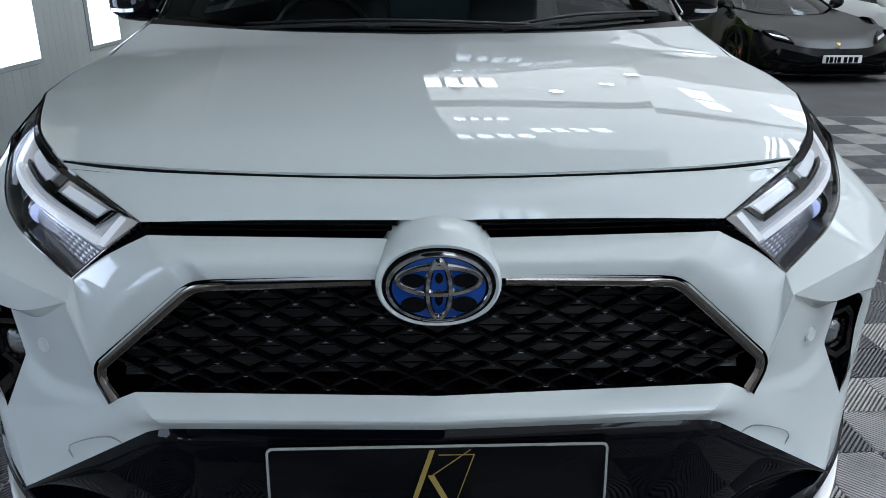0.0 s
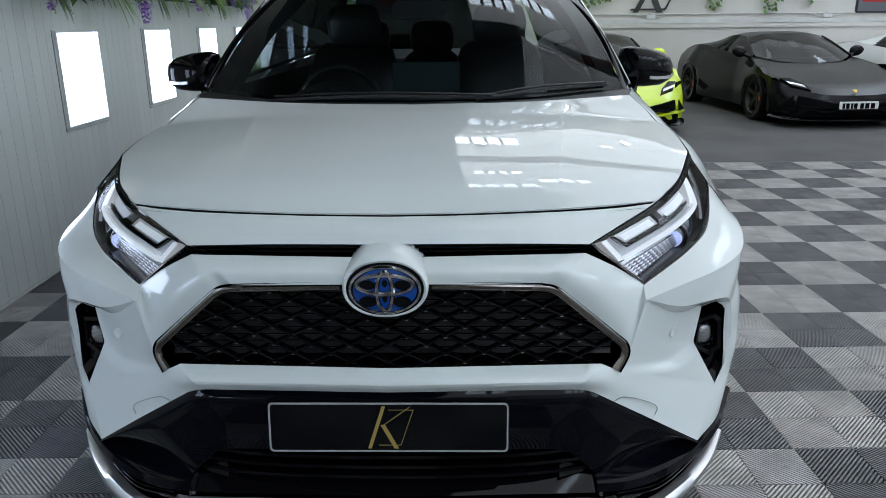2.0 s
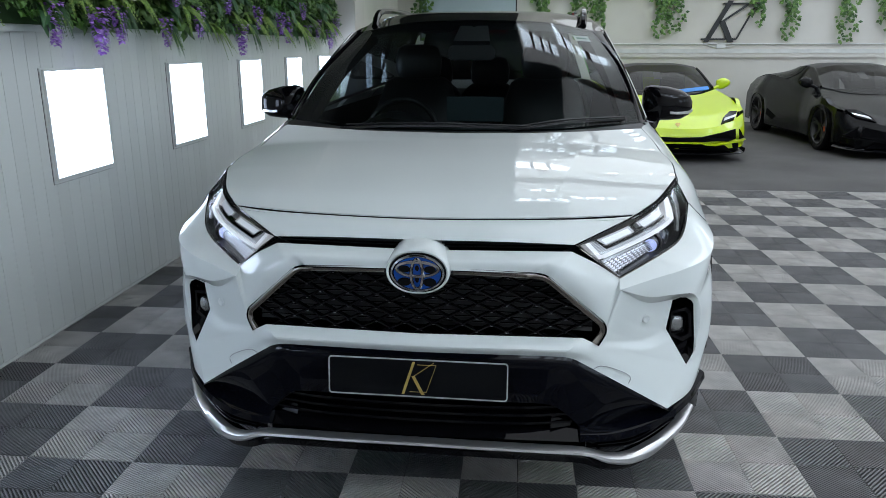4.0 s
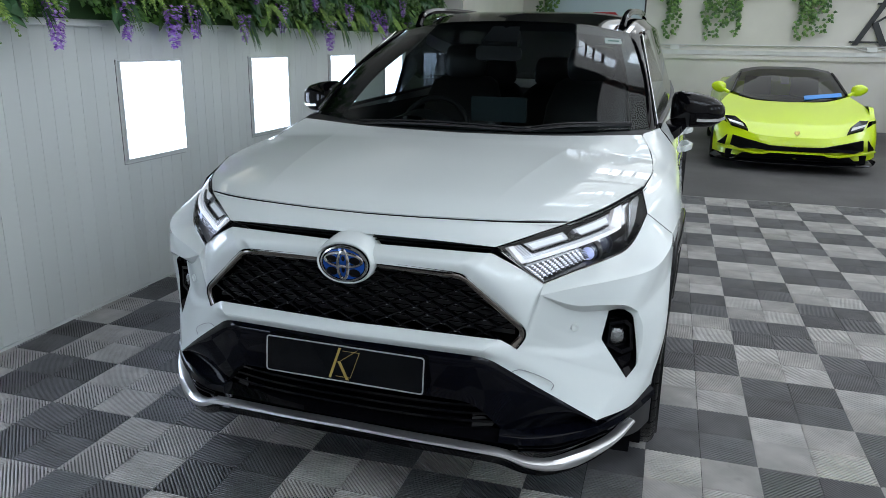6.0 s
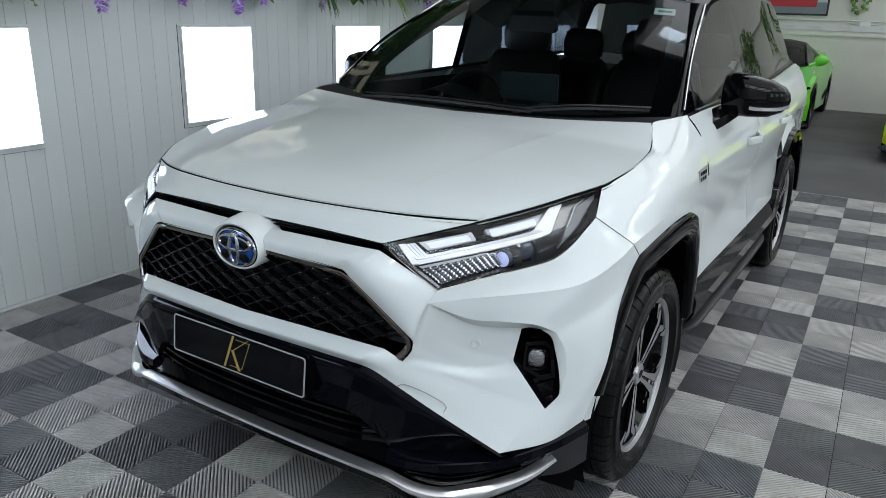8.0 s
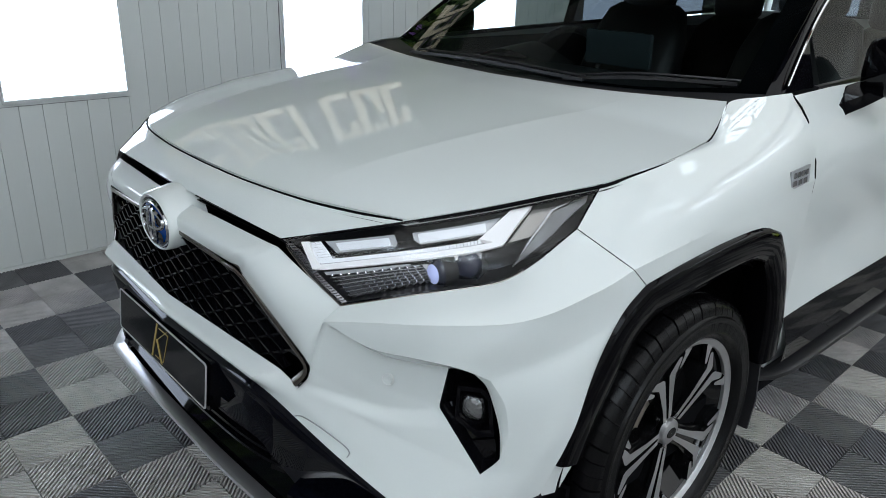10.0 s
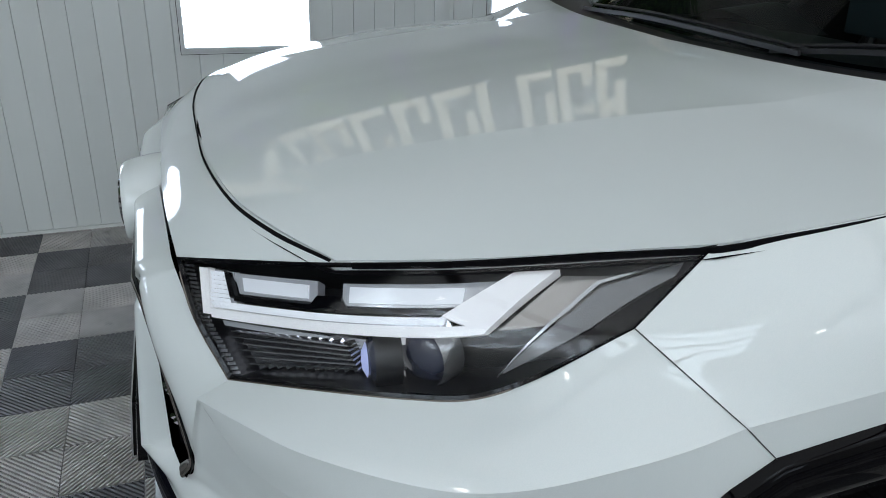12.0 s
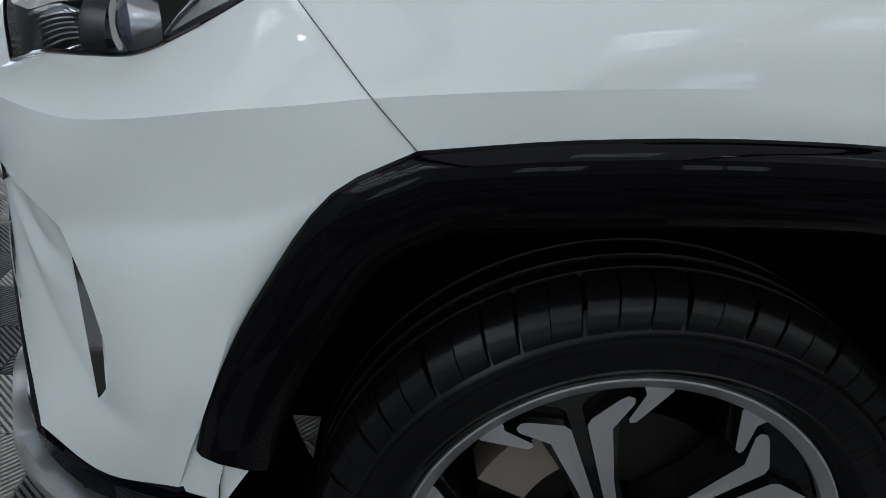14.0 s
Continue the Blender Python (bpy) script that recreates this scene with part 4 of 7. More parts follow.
# ---------------------------------------------------------------- panel gap between bumper and wing
seam = joined(poly(HLOUT, CEND), poly(CEND, ARCH0), 0.66)
for sx in (1, -1):
    s = Shape()
    s.sweep(seam(np.linspace(0.0, 1, 14)) + np.array([0.0012, -0.0008, 0.0008]), [(-0.00045, -0.002), (0.00045, -0.002), (0.00045, 0.0003), (-0.00045, 0.0003)], (1, 0, 0.4))
    if sx < 0:
        s.flip_x()
    part("panel_gap", s, SEAM, suv)
    s = Shape()
    e = side_rows([1.425, 1.428])[0]
    s.sweep(e[4:] + np.array([0.0, 0, 0]), [(-0.003, -0.002), (0.003, -0.002), (0.003, 0.001), (-0.003, 0.001)], (1, 0, 0.3))
    if sx < 0:
        s.flip_x()
    part("panel_gap", s, DARK, suv)

# ---------------------------------------------------------------- grille
OUT = [A0, A1, A2, A3, A4, A5, A5B, A6]


def face_y(x):
    x = abs(x)
    return 0.048 + 0.16 * x * x


right = [(x, z) for x, _, z in OUT]
hexa = right + [(-x, z) for x, z in reversed(right[1:-1])]


def inside(x, z, grow=0.0):
    x = abs(x)
    if z > 0.864 + grow or z < 0.650 - 0.0 - grow + (0.02 if x < 0.47 else 0):
        return False
    if x > 0.455 and z < 0.655 + (x - 0.455) * 0.75:
        return False
    top = 0.864 if x < 0.35 else 0.864 - (x - 0.35) * (0.864 - 0.706) / (0.530 - 0.35)
    return x < 0.522 and z < top + grow


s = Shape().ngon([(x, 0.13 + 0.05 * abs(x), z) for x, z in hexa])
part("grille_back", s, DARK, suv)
CW, CH = 0.084, 0.041


def bar(s, p, q, wide, deep, lean=0.0):
    """A flat bar from p to q, (x, z) each, that stands forward from the grille's face."""
    n = np.array([-(q[1] - p[1]), q[0] - p[0]])
    n = n / np.linalg.norm(n) * wide / 2
    y0, y1 = face_y(p[0]), face_y(q[0])
    pts = [(p[0] - n[0], y0, p[1] - n[1]), (q[0] - n[0], y1, q[1] - n[1]), (q[0] + n[0], y1, q[1] + n[1]), (p[0] + n[0], y0, p[1] + n[1])]
    s.prism(pts, (0, deep, lean))


lattice = Shape()
ledges = Shape()
for r in range(-1, 14):
    for c in range(-16, 17):
        x = c * CW / 2
        z = 0.640 + r * CH / 2
        if (r + c) % 2:
            continue
        for dx, dz in ((CW / 2, CH / 2), (CW / 2, -CH / 2)):
            if inside(x, z, 0.012) and inside(x + dx, z + dz, 0.012):
                bar(lattice, (x, z), (x + dx, z + dz), 0.0044, 0.020)
        if inside(x, z) and inside(x + 0.02, z) and inside(x - 0.02, z):
            k = 0.009
            y = face_y(x) - 0.006
            ledges.prism([(x - k, y + 0.004, z - 0.0020), (x - k * 0.5, y, z), (x + k * 0.5, y, z), (x + k, y + 0.004, z - 0.0020), (x, y + 0.002, z - 0.0036)], (0, 0.016, 0.002))
g_mesh = part("grille_mesh", lattice, GRILLE, suv, "gloss black honeycomb grille", smooth=False, weld=0)
part("ledge", ledges, material("grille_edge_gloss", (0.22, 0.22, 0.24), 0.12, 0.95), g_mesh, smooth=False, weld=0)["kind"] = "stuff"
slats = Shape()
for i in range(12):
    z = 0.672 + i * 0.0165
    w_sl = 0.50 - max(0.0, z - 0.70) * 1.05
    slats.prism([(-w_sl, 0.118, z), (-w_sl, 0.124, z + 0.010), (-w_sl, 0.127, z + 0.010), (-w_sl, 0.121, z)], (2 * w_sl, 0, 0))
part("radiator_slats", slats, material("radiator_grey", (0.025, 0.026, 0.028), 0.4), suv, smooth=False, weld=0)
for sx in (1, -1):
    # smoked chrome frame of the grille
    s = Shape()
    path = np.array([0, 0.001, 0]) + np.concatenate([poly((0.098, A1[1] - 0.004, 0.862), (0.33, A1[1] - 0.004, 0.858))(np.linspace(0, 1, 8)), curve((0.33, A1[1] - 0.004, 0.858), (0.352, 0.046, 0.853), (0.370, 0.051, 0.842))(np.linspace(0, 1, 6))[1:],
                           poly((0.370, 0.051, 0.842), (0.522, 0.092, 0.705))(np.linspace(0, 1, 8))[1:], curve((0.522, 0.092, 0.705), (0.528, 0.095, 0.692), (0.527, 0.094, 0.676), (0.507, 0.080, 0.648))(np.linspace(0, 1, 8))[1:]])
    # flat band with rounded edges, set in a thin black gap
    tang = np.gradient(path, axis=0)
    side = np.stack([-tang[:, 2], 0 * tang[:, 0], tang[:, 0]], 1)
    side /= np.linalg.norm(side, axis=1)[:, None]
    wide = np.interp(np.linspace(0, 1, len(path)), [0, 0.6, 0.85, 1.0], [0.0065, 0.0070, 0.0085, 0.0105])[:, None]
    s.grid(np.stack([path - side * wide * (k + 0.15) + (0, y, 0) for k, y in ((1.0, 0.008), (0.92, -0.002), (0.5, -0.004), (-0.5, -0.004), (-0.92, -0.002), (-1.0, 0.008))], 1))
    s.ngon([path[-1] - side[-1] * wide[-1] * (k + 0.15) + (0, y, 0) for k, y in ((1.0, 0.008), (0.92, -0.002), (0.5, -0.004), (-0.5, -0.004), (-0.92, -0.002), (-1.0, 0.008))])
    gap_s = Shape().grid(np.stack([path + side * wide * 0.8 + (0, 0.004, 0), path + side * (wide * 0.8 + 0.005) + (0, -0.0015, 0)], 1))
    if sx < 0:
        gap_s.flip_x()
    part("frame_gap", gap_s, BLACK, suv, "thin black edge round the grille frame")
    if sx < 0:
        s.flip_x()
    part("grille_frame", s, SMOKE, suv, "smoked chrome grille frame", angle=35)

# ---------------------------------------------------------------- badge pod
pod = Shape()
ang = np.linspace(0, 2 * np.pi, 56, endpoint=False)
rows = []
for y, a, b, up in ((0.115, 0.092, 0.060, 0.085), (0.075, 0.092, 0.062, 0.082), (0.045, 0.092, 0.064, 0.076), (0.029, 0.091, 0.064, 0.071), (0.022, 0.089, 0.0625, 0.067), (0.020, 0.086, 0.0605, 0.0635), (0.024, 0.082, 0.058, 0.058)):
    zz = np.where(np.sin(ang) > 0, up, b) * np.sin(ang)
    rows.append(np.stack([a * np.sign(np.cos(ang)) * np.abs(np.cos(ang)) ** 0.88, np.full(56, y), 0.862 + zz], 1))
pod.grid(np.stack(rows, 1), wrap=True)
part("badge_pod", pod, PAINT, suv, "pearl white badge pod", angle=50)
badge = part("badge", Shape().lathe([(0.026, 0.001), (0.020, 0.045), (0.024, 0.082), (0.034, 0.0835)], 48, (0, 0, 0.860), "y", sz=0.70), PLATE_BLACK, suv, "oval blue and chrome badge", angle=60)
badge.location = (0, 0, 0)


def oval_ring(cx, cz, a, b, thick, y, parent, mt=BADGE_CHROME, dome=0.0):
    s = Shape()
    k = np.linspace(0, 2 * np.pi, 48, endpoint=False)
    rows = []
    for off, dy in ((-thick, 0.004), (-thick * 0.5, 0.0), (thick * 0.5, 0.0), (thick, 0.004)):
        x, z = cx + (a + off) * np.cos(k), cz + (b + off) * np.sin(k)
        rows.append(np.stack([x, y + dy + dome * (x**2 + (z - 0.860) ** 2 * 2), z], 1))
    s.grid(np.stack(rows, 1), wrap=True)
    return part("badge_ring", s, mt, parent, angle=50)


part("badge_field", Shape().lathe([(0.0165, 0.001), (0.0175, 0.045), (0.021, 0.067)], 48, (0, 0, 0.860), "y", sz=0.70), BLUE, badge, "deep blue enamel field", angle=60)
for cx, cz, a, b in ((-0.036, 0.873, 0.017, 0.0105), (0.036, 0.873, 0.017, 0.0105), (-0.036, 0.836, 0.019, 0.0125), (0.036, 0.836, 0.019, 0.0125), (0, 0.846, 0.006, 0.012), (0, 0.876, 0.006, 0.009)):
    part("badge_inlay", Shape().lathe([(0.0, 0.0005), (0.0015, 1)], 24, (cx, 0.0155, cz), "y", sx=a, sz=b), PLATE_BLACK, badge)
oval_ring(0, 0.860, 0.0735, 0.0510, 0.0046, 0.013, badge, dome=1.2)
oval_ring(0, 0.8735, 0.0590, 0.0205, 0.0054, 0.011, badge, dome=1.0)
oval_ring(0, 0.8585, 0.0165, 0.0430, 0.0054, 0.010, badge, dome=1.0)

# ---------------------------------------------------------------- lower front: valance, intake, splitter
I0, I1, I2, I3 = (0, 0.030, 0.470), (0.355, 0.044, 0.468), (0.425, 0.062, 0.435), (0.485, 0.092, 0.366)
VT = (0.800, 0.275, 0.372)
s = Shape()
s.grid(coons(joined(poly(C0, C1), joined(curve(C1, (0.43, 0.047, 0.615), C2), low_edge, 0.15), 0.5),
             joined(poly(I0, I1), joined(curve(I1, (0.395, 0.053, 0.458), I2, I3), poly(I3, VT), 0.45), 0.5),
             curve((C0[0], C0[1], C0[2]), (0, 0.011, 0.607), (0, 0.012, 0.575), (0, 0.018, 0.53), I0), curve(TIP, (0.752, 0.196, 0.389), VT), 48, 30))
s.grid(coons(curve(TIP, (0.838, 0.316, 0.400), (0.888, 0.420, 0.430)), curve(VT, (0.855, 0.345, 0.375), (0.892, 0.425, 0.395)), poly(TIP, VT), poly((0.888, 0.420, 0.430), (0.892, 0.425, 0.395)), 12, 2))
s.mirrored()
part("lower_valance", s, FRONT_BLACK, suv, "gloss black lower bumper", angle=60)
s = Shape()
s.grid(coons(joined(poly(I0, I1), curve(I1, (0.395, 0.053, 0.458), I2, I3), 0.7), joined(poly((0, 0.15, 0.46), (0.33, 0.16, 0.455)), curve((0.33, 0.16, 0.455), (0.40, 0.17, 0.42), (0.45, 0.18, 0.37)), 0.7),
             poly(I0, (0, 0.15, 0.46)), poly(I3, (0.45, 0.18, 0.37)), 24, 3))
s.grid(coons(poly((0, 0.15, 0.34), (0.46, 0.18, 0.34)), poly((0, 0.15, 0.47), (0.46, 0.18, 0.47)), poly((0, 0.15, 0.34), (0, 0.15, 0.47)), poly((0.46, 0.18, 0.34), (0.46, 0.18, 0.47)), 6, 3))
s.mirrored()
part("lower_intake", s, DARK, suv, "black lower air intake")
for z in (0.392, 0.418, 0.444):
    s = Shape()
    s.sweep(curve((-0.45, 0.105, z), (-0.30, 0.075, z), (0, 0.062, z), (0.30, 0.075, z), (0.45, 0.105, z))(np.linspace(0, 1, 24)), [(-0.012, -0.003), (0.016, -0.005), (0.016, 0.003), (-0.012, 0.001)])
    part("intake_slat", s, GRILLE, suv, angle=30)
for sx in (1, -1):
    s = Shape()
    for k in range(4):
        s.prism([(0.39 + k * 0.001, 0.075, 0.372 + k * 0.018), (0.45 - k * 0.012, 0.100, 0.372 + k * 0.018), (0.45 - k * 0.012, 0.106, 0.384 + k * 0.018), (0.39, 0.081, 0.384 + k * 0.018)], (0, 0.012, 0))
    if sx < 0:
        s.flip_x()
    part("intake_fin", s, GRILLE, suv, smooth=False)
# black blade over the corner vents
for sx in (1, -1):
    s = Shape()
    s.sweep(curve((0.475, 0.075, 0.352), (0.56, 0.098, 0.346), (0.66, 0.150, 0.350), (0.75, 0.222, 0.362), (0.83, 0.312, 0.385), (0.895, 0.425, 0.415))(np.linspace(0, 1, 26)),
            lambda t: [(-0.085, -0.014), (-0.006, -0.020), (0.012, -0.012), (0.010, 0.010), (-0.006, 0.020), (-0.085, 0.028)])
    if sx < 0:
        s.flip_x()
    part("corner_blade", s, FRONT_BLACK, suv, "gloss black corner blade", angle=35)
    s = Shape()
    s.grid(coons(curve((0.50, 0.100, 0.300), (0.62, 0.140, 0.300), (0.80, 0.300, 0.320), (0.87, 0.42, 0.33)), curve((0.50, 0.105, 0.345), (0.66, 0.170, 0.340), (0.80, 0.310, 0.370), (0.87, 0.42, 0.40)),
                 poly((0.50, 0.100, 0.300), (0.50, 0.105, 0.345)), poly((0.87, 0.42, 0.33), (0.87, 0.42, 0.40)), 14, 3))
    for k in range(3):
        s.sweep(curve((0.53, 0.100, 0.306 + k * 0.012), (0.64, 0.142, 0.306 + k * 0.013), (0.78, 0.270, 0.330 + k * 0.014))(np.linspace(0, 1, 12)), [(-0.01, -0.002), (0.01, -0.002), (0.01, 0.002), (-0.01, 0.002)])
    if sx < 0:
        s.flip_x()
    part("corner_vent", s, GRILLE, suv, "black corner vent", angle=30)
    s = Shape()
    s.grid(coons(curve((0.80, 0.300, 0.285), (0.86, 0.38, 0.280), (0.895, 0.455, 0.290)), curve((0.835, 0.318, 0.375), (0.87, 0.38, 0.388), (0.897, 0.445, 0.405)),
                 poly((0.80, 0.300, 0.285), (0.835, 0.318, 0.375)), poly((0.895, 0.455, 0.290), (0.897, 0.445, 0.405)), 8, 5))
    if sx < 0:
        s.flip_x()
    part("corner_end", s, PLASTIC, suv, "black textured bumper corner")
lower_path = np.concatenate([np.array(curve((-0.845, 0.335, 0.345), (-0.80, 0.262, 0.308), (-0.72, 0.172, 0.282), (-0.635, 0.105, 0.272), (-0.565, 0.070, 0.285), (-0.50, 0.046, 0.314), (-0.43, 0.036, 0.322))(np.linspace(0, 1, 28))),
                             np.array(curve((-0.43, 0.036, 0.322), (-0.2, 0.022, 0.328), (0, 0.020, 0.330), (0.2, 0.022, 0.328), (0.43, 0.036, 0.322))(np.linspace(0, 1, 20)))[1:],
                             np.array(curve((0.43, 0.036, 0.322), (0.50, 0.046, 0.314), (0.565, 0.070, 0.285), (0.635, 0.105, 0.272), (0.72, 0.172, 0.282), (0.80, 0.262, 0.308), (0.845, 0.335, 0.345))(np.linspace(0, 1, 28)))[1:]])


def bar_profile(t):
    x = abs(t - 0.5) * 2
    k = max(0.0, 1 - abs(x - 0.66) / 0.28)
    h = 0.0085 + 0.012 * k
    return [(-0.02, -h), (0.006, -h), (0.014, -h * 0.3), (0.012, h * 0.5), (0.002, h), (-0.02, h)]


part("skid_bar", Shape().sweep(lower_path, bar_profile), SATIN, suv, "satin silver bar along the bumper's lower edge", angle=40)
s = Shape()
low2 = lower_path * np.array([0.985, 1, 1]) + np.array([0, 0.012, -0.026])
s.sweep(low2, lambda t: [(-0.05, -0.022), (0.002, -0.016), (0.006, 0.004), (0.0, 0.014), (-0.05, 0.014)])
part("chin_lip", s, BLACK, suv, "gloss black chin lip", angle=35)
s = Shape().box((-0.50, 0.14, 0.272), (0.50, 0.6, 0.33))
part("under_tray", s, DARK, suv)
s = Shape()
s.grid(coons(poly((0, 0.045, 0.338), (0.48, 0.070, 0.335)), poly((0, 0.09, 0.372), (0.485, 0.10, 0.366)), poly((0, 0.045, 0.338), (0, 0.09, 0.372)), poly((0.48, 0.070, 0.335), (0.485, 0.10, 0.366)), 16, 3)).mirrored()
part("intake_lip", s, BLACK, suv)

# number plate with its printed mark
plate = thing("number_plate", suv.matrix_world @ pose(0, -0.002, 0.550, -6, 0, 0), label="black dealer number plate with a gold line mark", category="number plate")


def rounded(wd, ht, r, n=5):
    pts = []
    for cx, cz, a0 in ((wd - r, ht - r, 0), (-wd + r, ht - r, 90), (-wd + r, -ht + r, 180), (wd - r, -ht + r, 270)):
        for k in range(n + 1):
            a = radians(a0 + 90 * k / n)
            pts.append((cx + r * math.cos(a), cz + r * math.sin(a)))
    return pts


part("plate_body", Shape().prism([(x, 0.0, z) for x, z in rounded(0.258, 0.054, 0.008)], (0, 0.006, 0)), PLATE_BLACK, plate, smooth=False)
part("plate_surround", Shape().prism([(x, 0.008, z) for x, z in rounded(0.265, 0.061, 0.008)], (0, 0.026, 0)), BLACK, plate, "gloss black plate holder", smooth=False)
s = Shape()
o, i = rounded(0.262, 0.057, 0.010), rounded(0.2585, 0.0535, 0.008)
s.grid(np.stack([np.array([(x, 0.001, z) for x, z in o]), np.array([(x, -0.0015, z) for x, z in o]), np.array([(x, -0.0015, z) for x, z in i]), np.array([(x, 0.001, z) for x, z in i])], 1), wrap=True)
part("plate_edge", s, PLATE_EDGE, plate, smooth=False)


def stroke(s, p, q, wd, y, wd2=None):
    p, q = np.array(p), np.array(q)
    wd2 = wd if wd2 is None else wd2
    s.prism([(p[0] - wd / 2, y, p[1]), (p[0] + wd / 2, y, p[1]), (q[0] + wd2 / 2, y, q[1]), (q[0] - wd2 / 2, y, q[1])], (0, 0.0012, 0))


def mark(parent, mt, y, k, sx=1):
    """The dealer's line mark: a leaning bar, a thick and a thin stroke and a thin frame."""
    def ln(p, q, wd):
        s = Shape()
        stroke(s, (p[0] * k * sx, p[1] * k), (q[0] * k * sx, q[1] * k), wd * k, y)
        part("mark_stroke", s, mt, parent, smooth=False)
    ln((-0.42, -0.5), (-0.10, 0.5), 0.08)
    ln((-0.12, 0.06), (0.18, -0.5), 0.10)
    ln((-0.14, 0.03), (0.50, 0.5), 0.022)
    ln((0.28, -0.42), (0.56, 0.42), 0.014)
    for z, a, b in ((0.415, 0.0, 0.56), (-0.42, -0.22, 0.28)):
        s = Shape().box((a * k * sx if sx > 0 else b * k * sx, y, z * k - 0.006 * k), (b * k * sx if sx > 0 else a * k * sx, y + 0.0012, z * k + 0.006 * k))
        part("mark_stroke", s, mt, parent, smooth=False)


mark(plate, GOLD, -0.0016, 0.098)

FOG_GLASS = material("fog_lamp_glass", (0.24, 0.245, 0.25), 0.16, 0.7, 0.8)
bumpy(FOG_GLASS, 190, 0.9, 0.004, detail=1)
# ---------------------------------------------------------------- fog lamp pockets, sensors, tow cover
for sx in (1, -1):
    ring = [F1, F2, F3] + [tuple(p) for p in fog_inner([0.08, 0.16, 0.3, 0.45, 0.58, 0.68, 0.74, 0.8])]
    c = np.mean(np.array(ring), 0)
    s = Shape()
    r0 = np.array(ring)
    r1 = c + (r0 - c) * 0.84 + np.array([-0.012, 0.022, 0])
    r2 = c + (r0 - c) * 0.62 + np.array([-0.020, 0.030, 0.004])
    r3 = c + (r0 - c) * 0.52 + np.array([-0.030, 0.055, 0.004])
    s.grid(np.stack([r0, r1, r2, r3], 1), wrap=True)
    s.ngon(r3)
    if sx < 0:
        s.flip_x()
    pocket = part("fog_pocket", s, BLACK, suv, "gloss black fog lamp surround", smooth=False)
    lc = np.array([0.783, 0.312, 0.630])
    mt4 = Matrix.Translation((lc[0] * sx, lc[1], lc[2])) @ Matrix.Rotation(radians(24 * sx), 4, "Z")
    # rounded square lamp with a domed, cut glass
    k = np.linspace(0, 2 * np.pi, 32, endpoint=False)
    sq = np.stack([np.sign(np.cos(k)) * np.abs(np.cos(k)) ** 0.65, 0 * k, np.sign(np.sin(k)) * np.abs(np.sin(k)) ** 0.65], 1)
    m = Shape().grid(np.stack([sq * (0.0006, 1, 0.0006) + (0, 0.001, 0), sq * (0.012, 1, 0.014) + (0, 0.0022, 0), sq * (0.021, 1, 0.024) + (0, 0.006, 0), sq * (0.024, 1, 0.028) + (0, 0.016, 0)], 1), wrap=True)
    lamp = part("fog_lamp", m, FOG_GLASS, pocket, "clear cut-glass fog lamp", angle=50)
    lamp.matrix_local = mt4
    b = Shape().grid(np.stack([sq * (0.024, 1, 0.028) + (0, 0.006, 0), sq * (0.027, 1, 0.031) + (0, 0.001, 0), sq * (0.030, 1, 0.034) + (0, 0.004, 0), sq * (0.033, 1, 0.037) + (0, 0.030, 0)], 1), wrap=True)
    rim_ob = part("fog_rim", b, BLACK, pocket, angle=40)
    rim_ob.matrix_local = mt4
    # six-sided gloss frame round the lamp, open below
    hexa_out = [(-0.030, 0.050), (0.022, 0.058), (0.042, 0.040), (0.052, -0.046), (0.018, -0.060), (-0.034, -0.030)]
    hexa_in = [(-0.024, 0.038), (0.018, 0.044), (0.034, 0.030), (0.041, -0.034), (0.014, -0.044), (-0.026, -0.022)]
    ring_h = np.stack([np.array([(x, 0.014, z) for x, z in hexa_out]), np.array([(x, -0.002, z * 0.97) for x, z in hexa_out]), np.array([(x, 0.000, z) for x, z in hexa_in]), np.array([(x * 0.9, 0.022, z * 0.9) for x, z in hexa_in])], 1)
    fo = part("fog_frame", Shape().grid(ring_h, wrap=True), BLACK, pocket, smooth=False)
    fo.matrix_local = mt4
    f2 = Shape().prism([(0.004, 0.006, -0.074), (0.050, 0.012, -0.060), (0.054, 0.016, -0.100), (0.030, 0.012, -0.118)], (0, 0.02, 0))
    fo = part("fog_fin", f2, BLACK, pocket, smooth=False)
    fo.matrix_local = mt4
    # parking sensor: a disc in a fine groove
    n = Shape().lathe([(0.0005, 0.001), (-0.001, 0.0100), (0.003, 0.0112)], 24, (0, 0, 0), "y")
    so = part("parking_sensor", n, PAINT, suv, "white parking sensor", angle=40)
    near = np.argmin(np.abs(cheek[..., 0] - 0.664) + np.abs(cheek[..., 2] - 0.687))
    sensor_at = Matrix.Translation((0.664 * sx, cheek.reshape(-1, 3)[near, 1] - 0.003, 0.687)) @ Matrix.Rotation(radians(26 * sx), 4, "Z") @ Matrix.Rotation(radians(-4), 4, "X")
    so.matrix_local = sensor_at
    n = Shape().lathe([(0.004, 0.0112), (-0.0004, 0.0112), (-0.0004, 0.0128), (0.004, 0.0128)], 24, (0, 0, 0), "y")
    so2 = part("sensor_groove", n, FRAME_GREY, suv)
    so2.matrix_local = sensor_at
    # tow-eye cover: fine cut lines
    s = Shape()
    q = [(0.497, 0.076, 0.566), (0.528, 0.085, 0.578), (0.600, 0.120, 0.545), (0.622, 0.134, 0.522), (0.612, 0.130, 0.500)]
    s.sweep(np.array(curve(*q)(np.linspace(0, 1, 18))) + np.array([0, -0.0015, 0]), [(-0.0008, -0.001), (0.0008, -0.001), (0.0008, 0.001), (-0.0008, 0.001)])
    if sx < 0:
        s.flip_x()
    part("tow_cover_line", s, STEEL, suv)

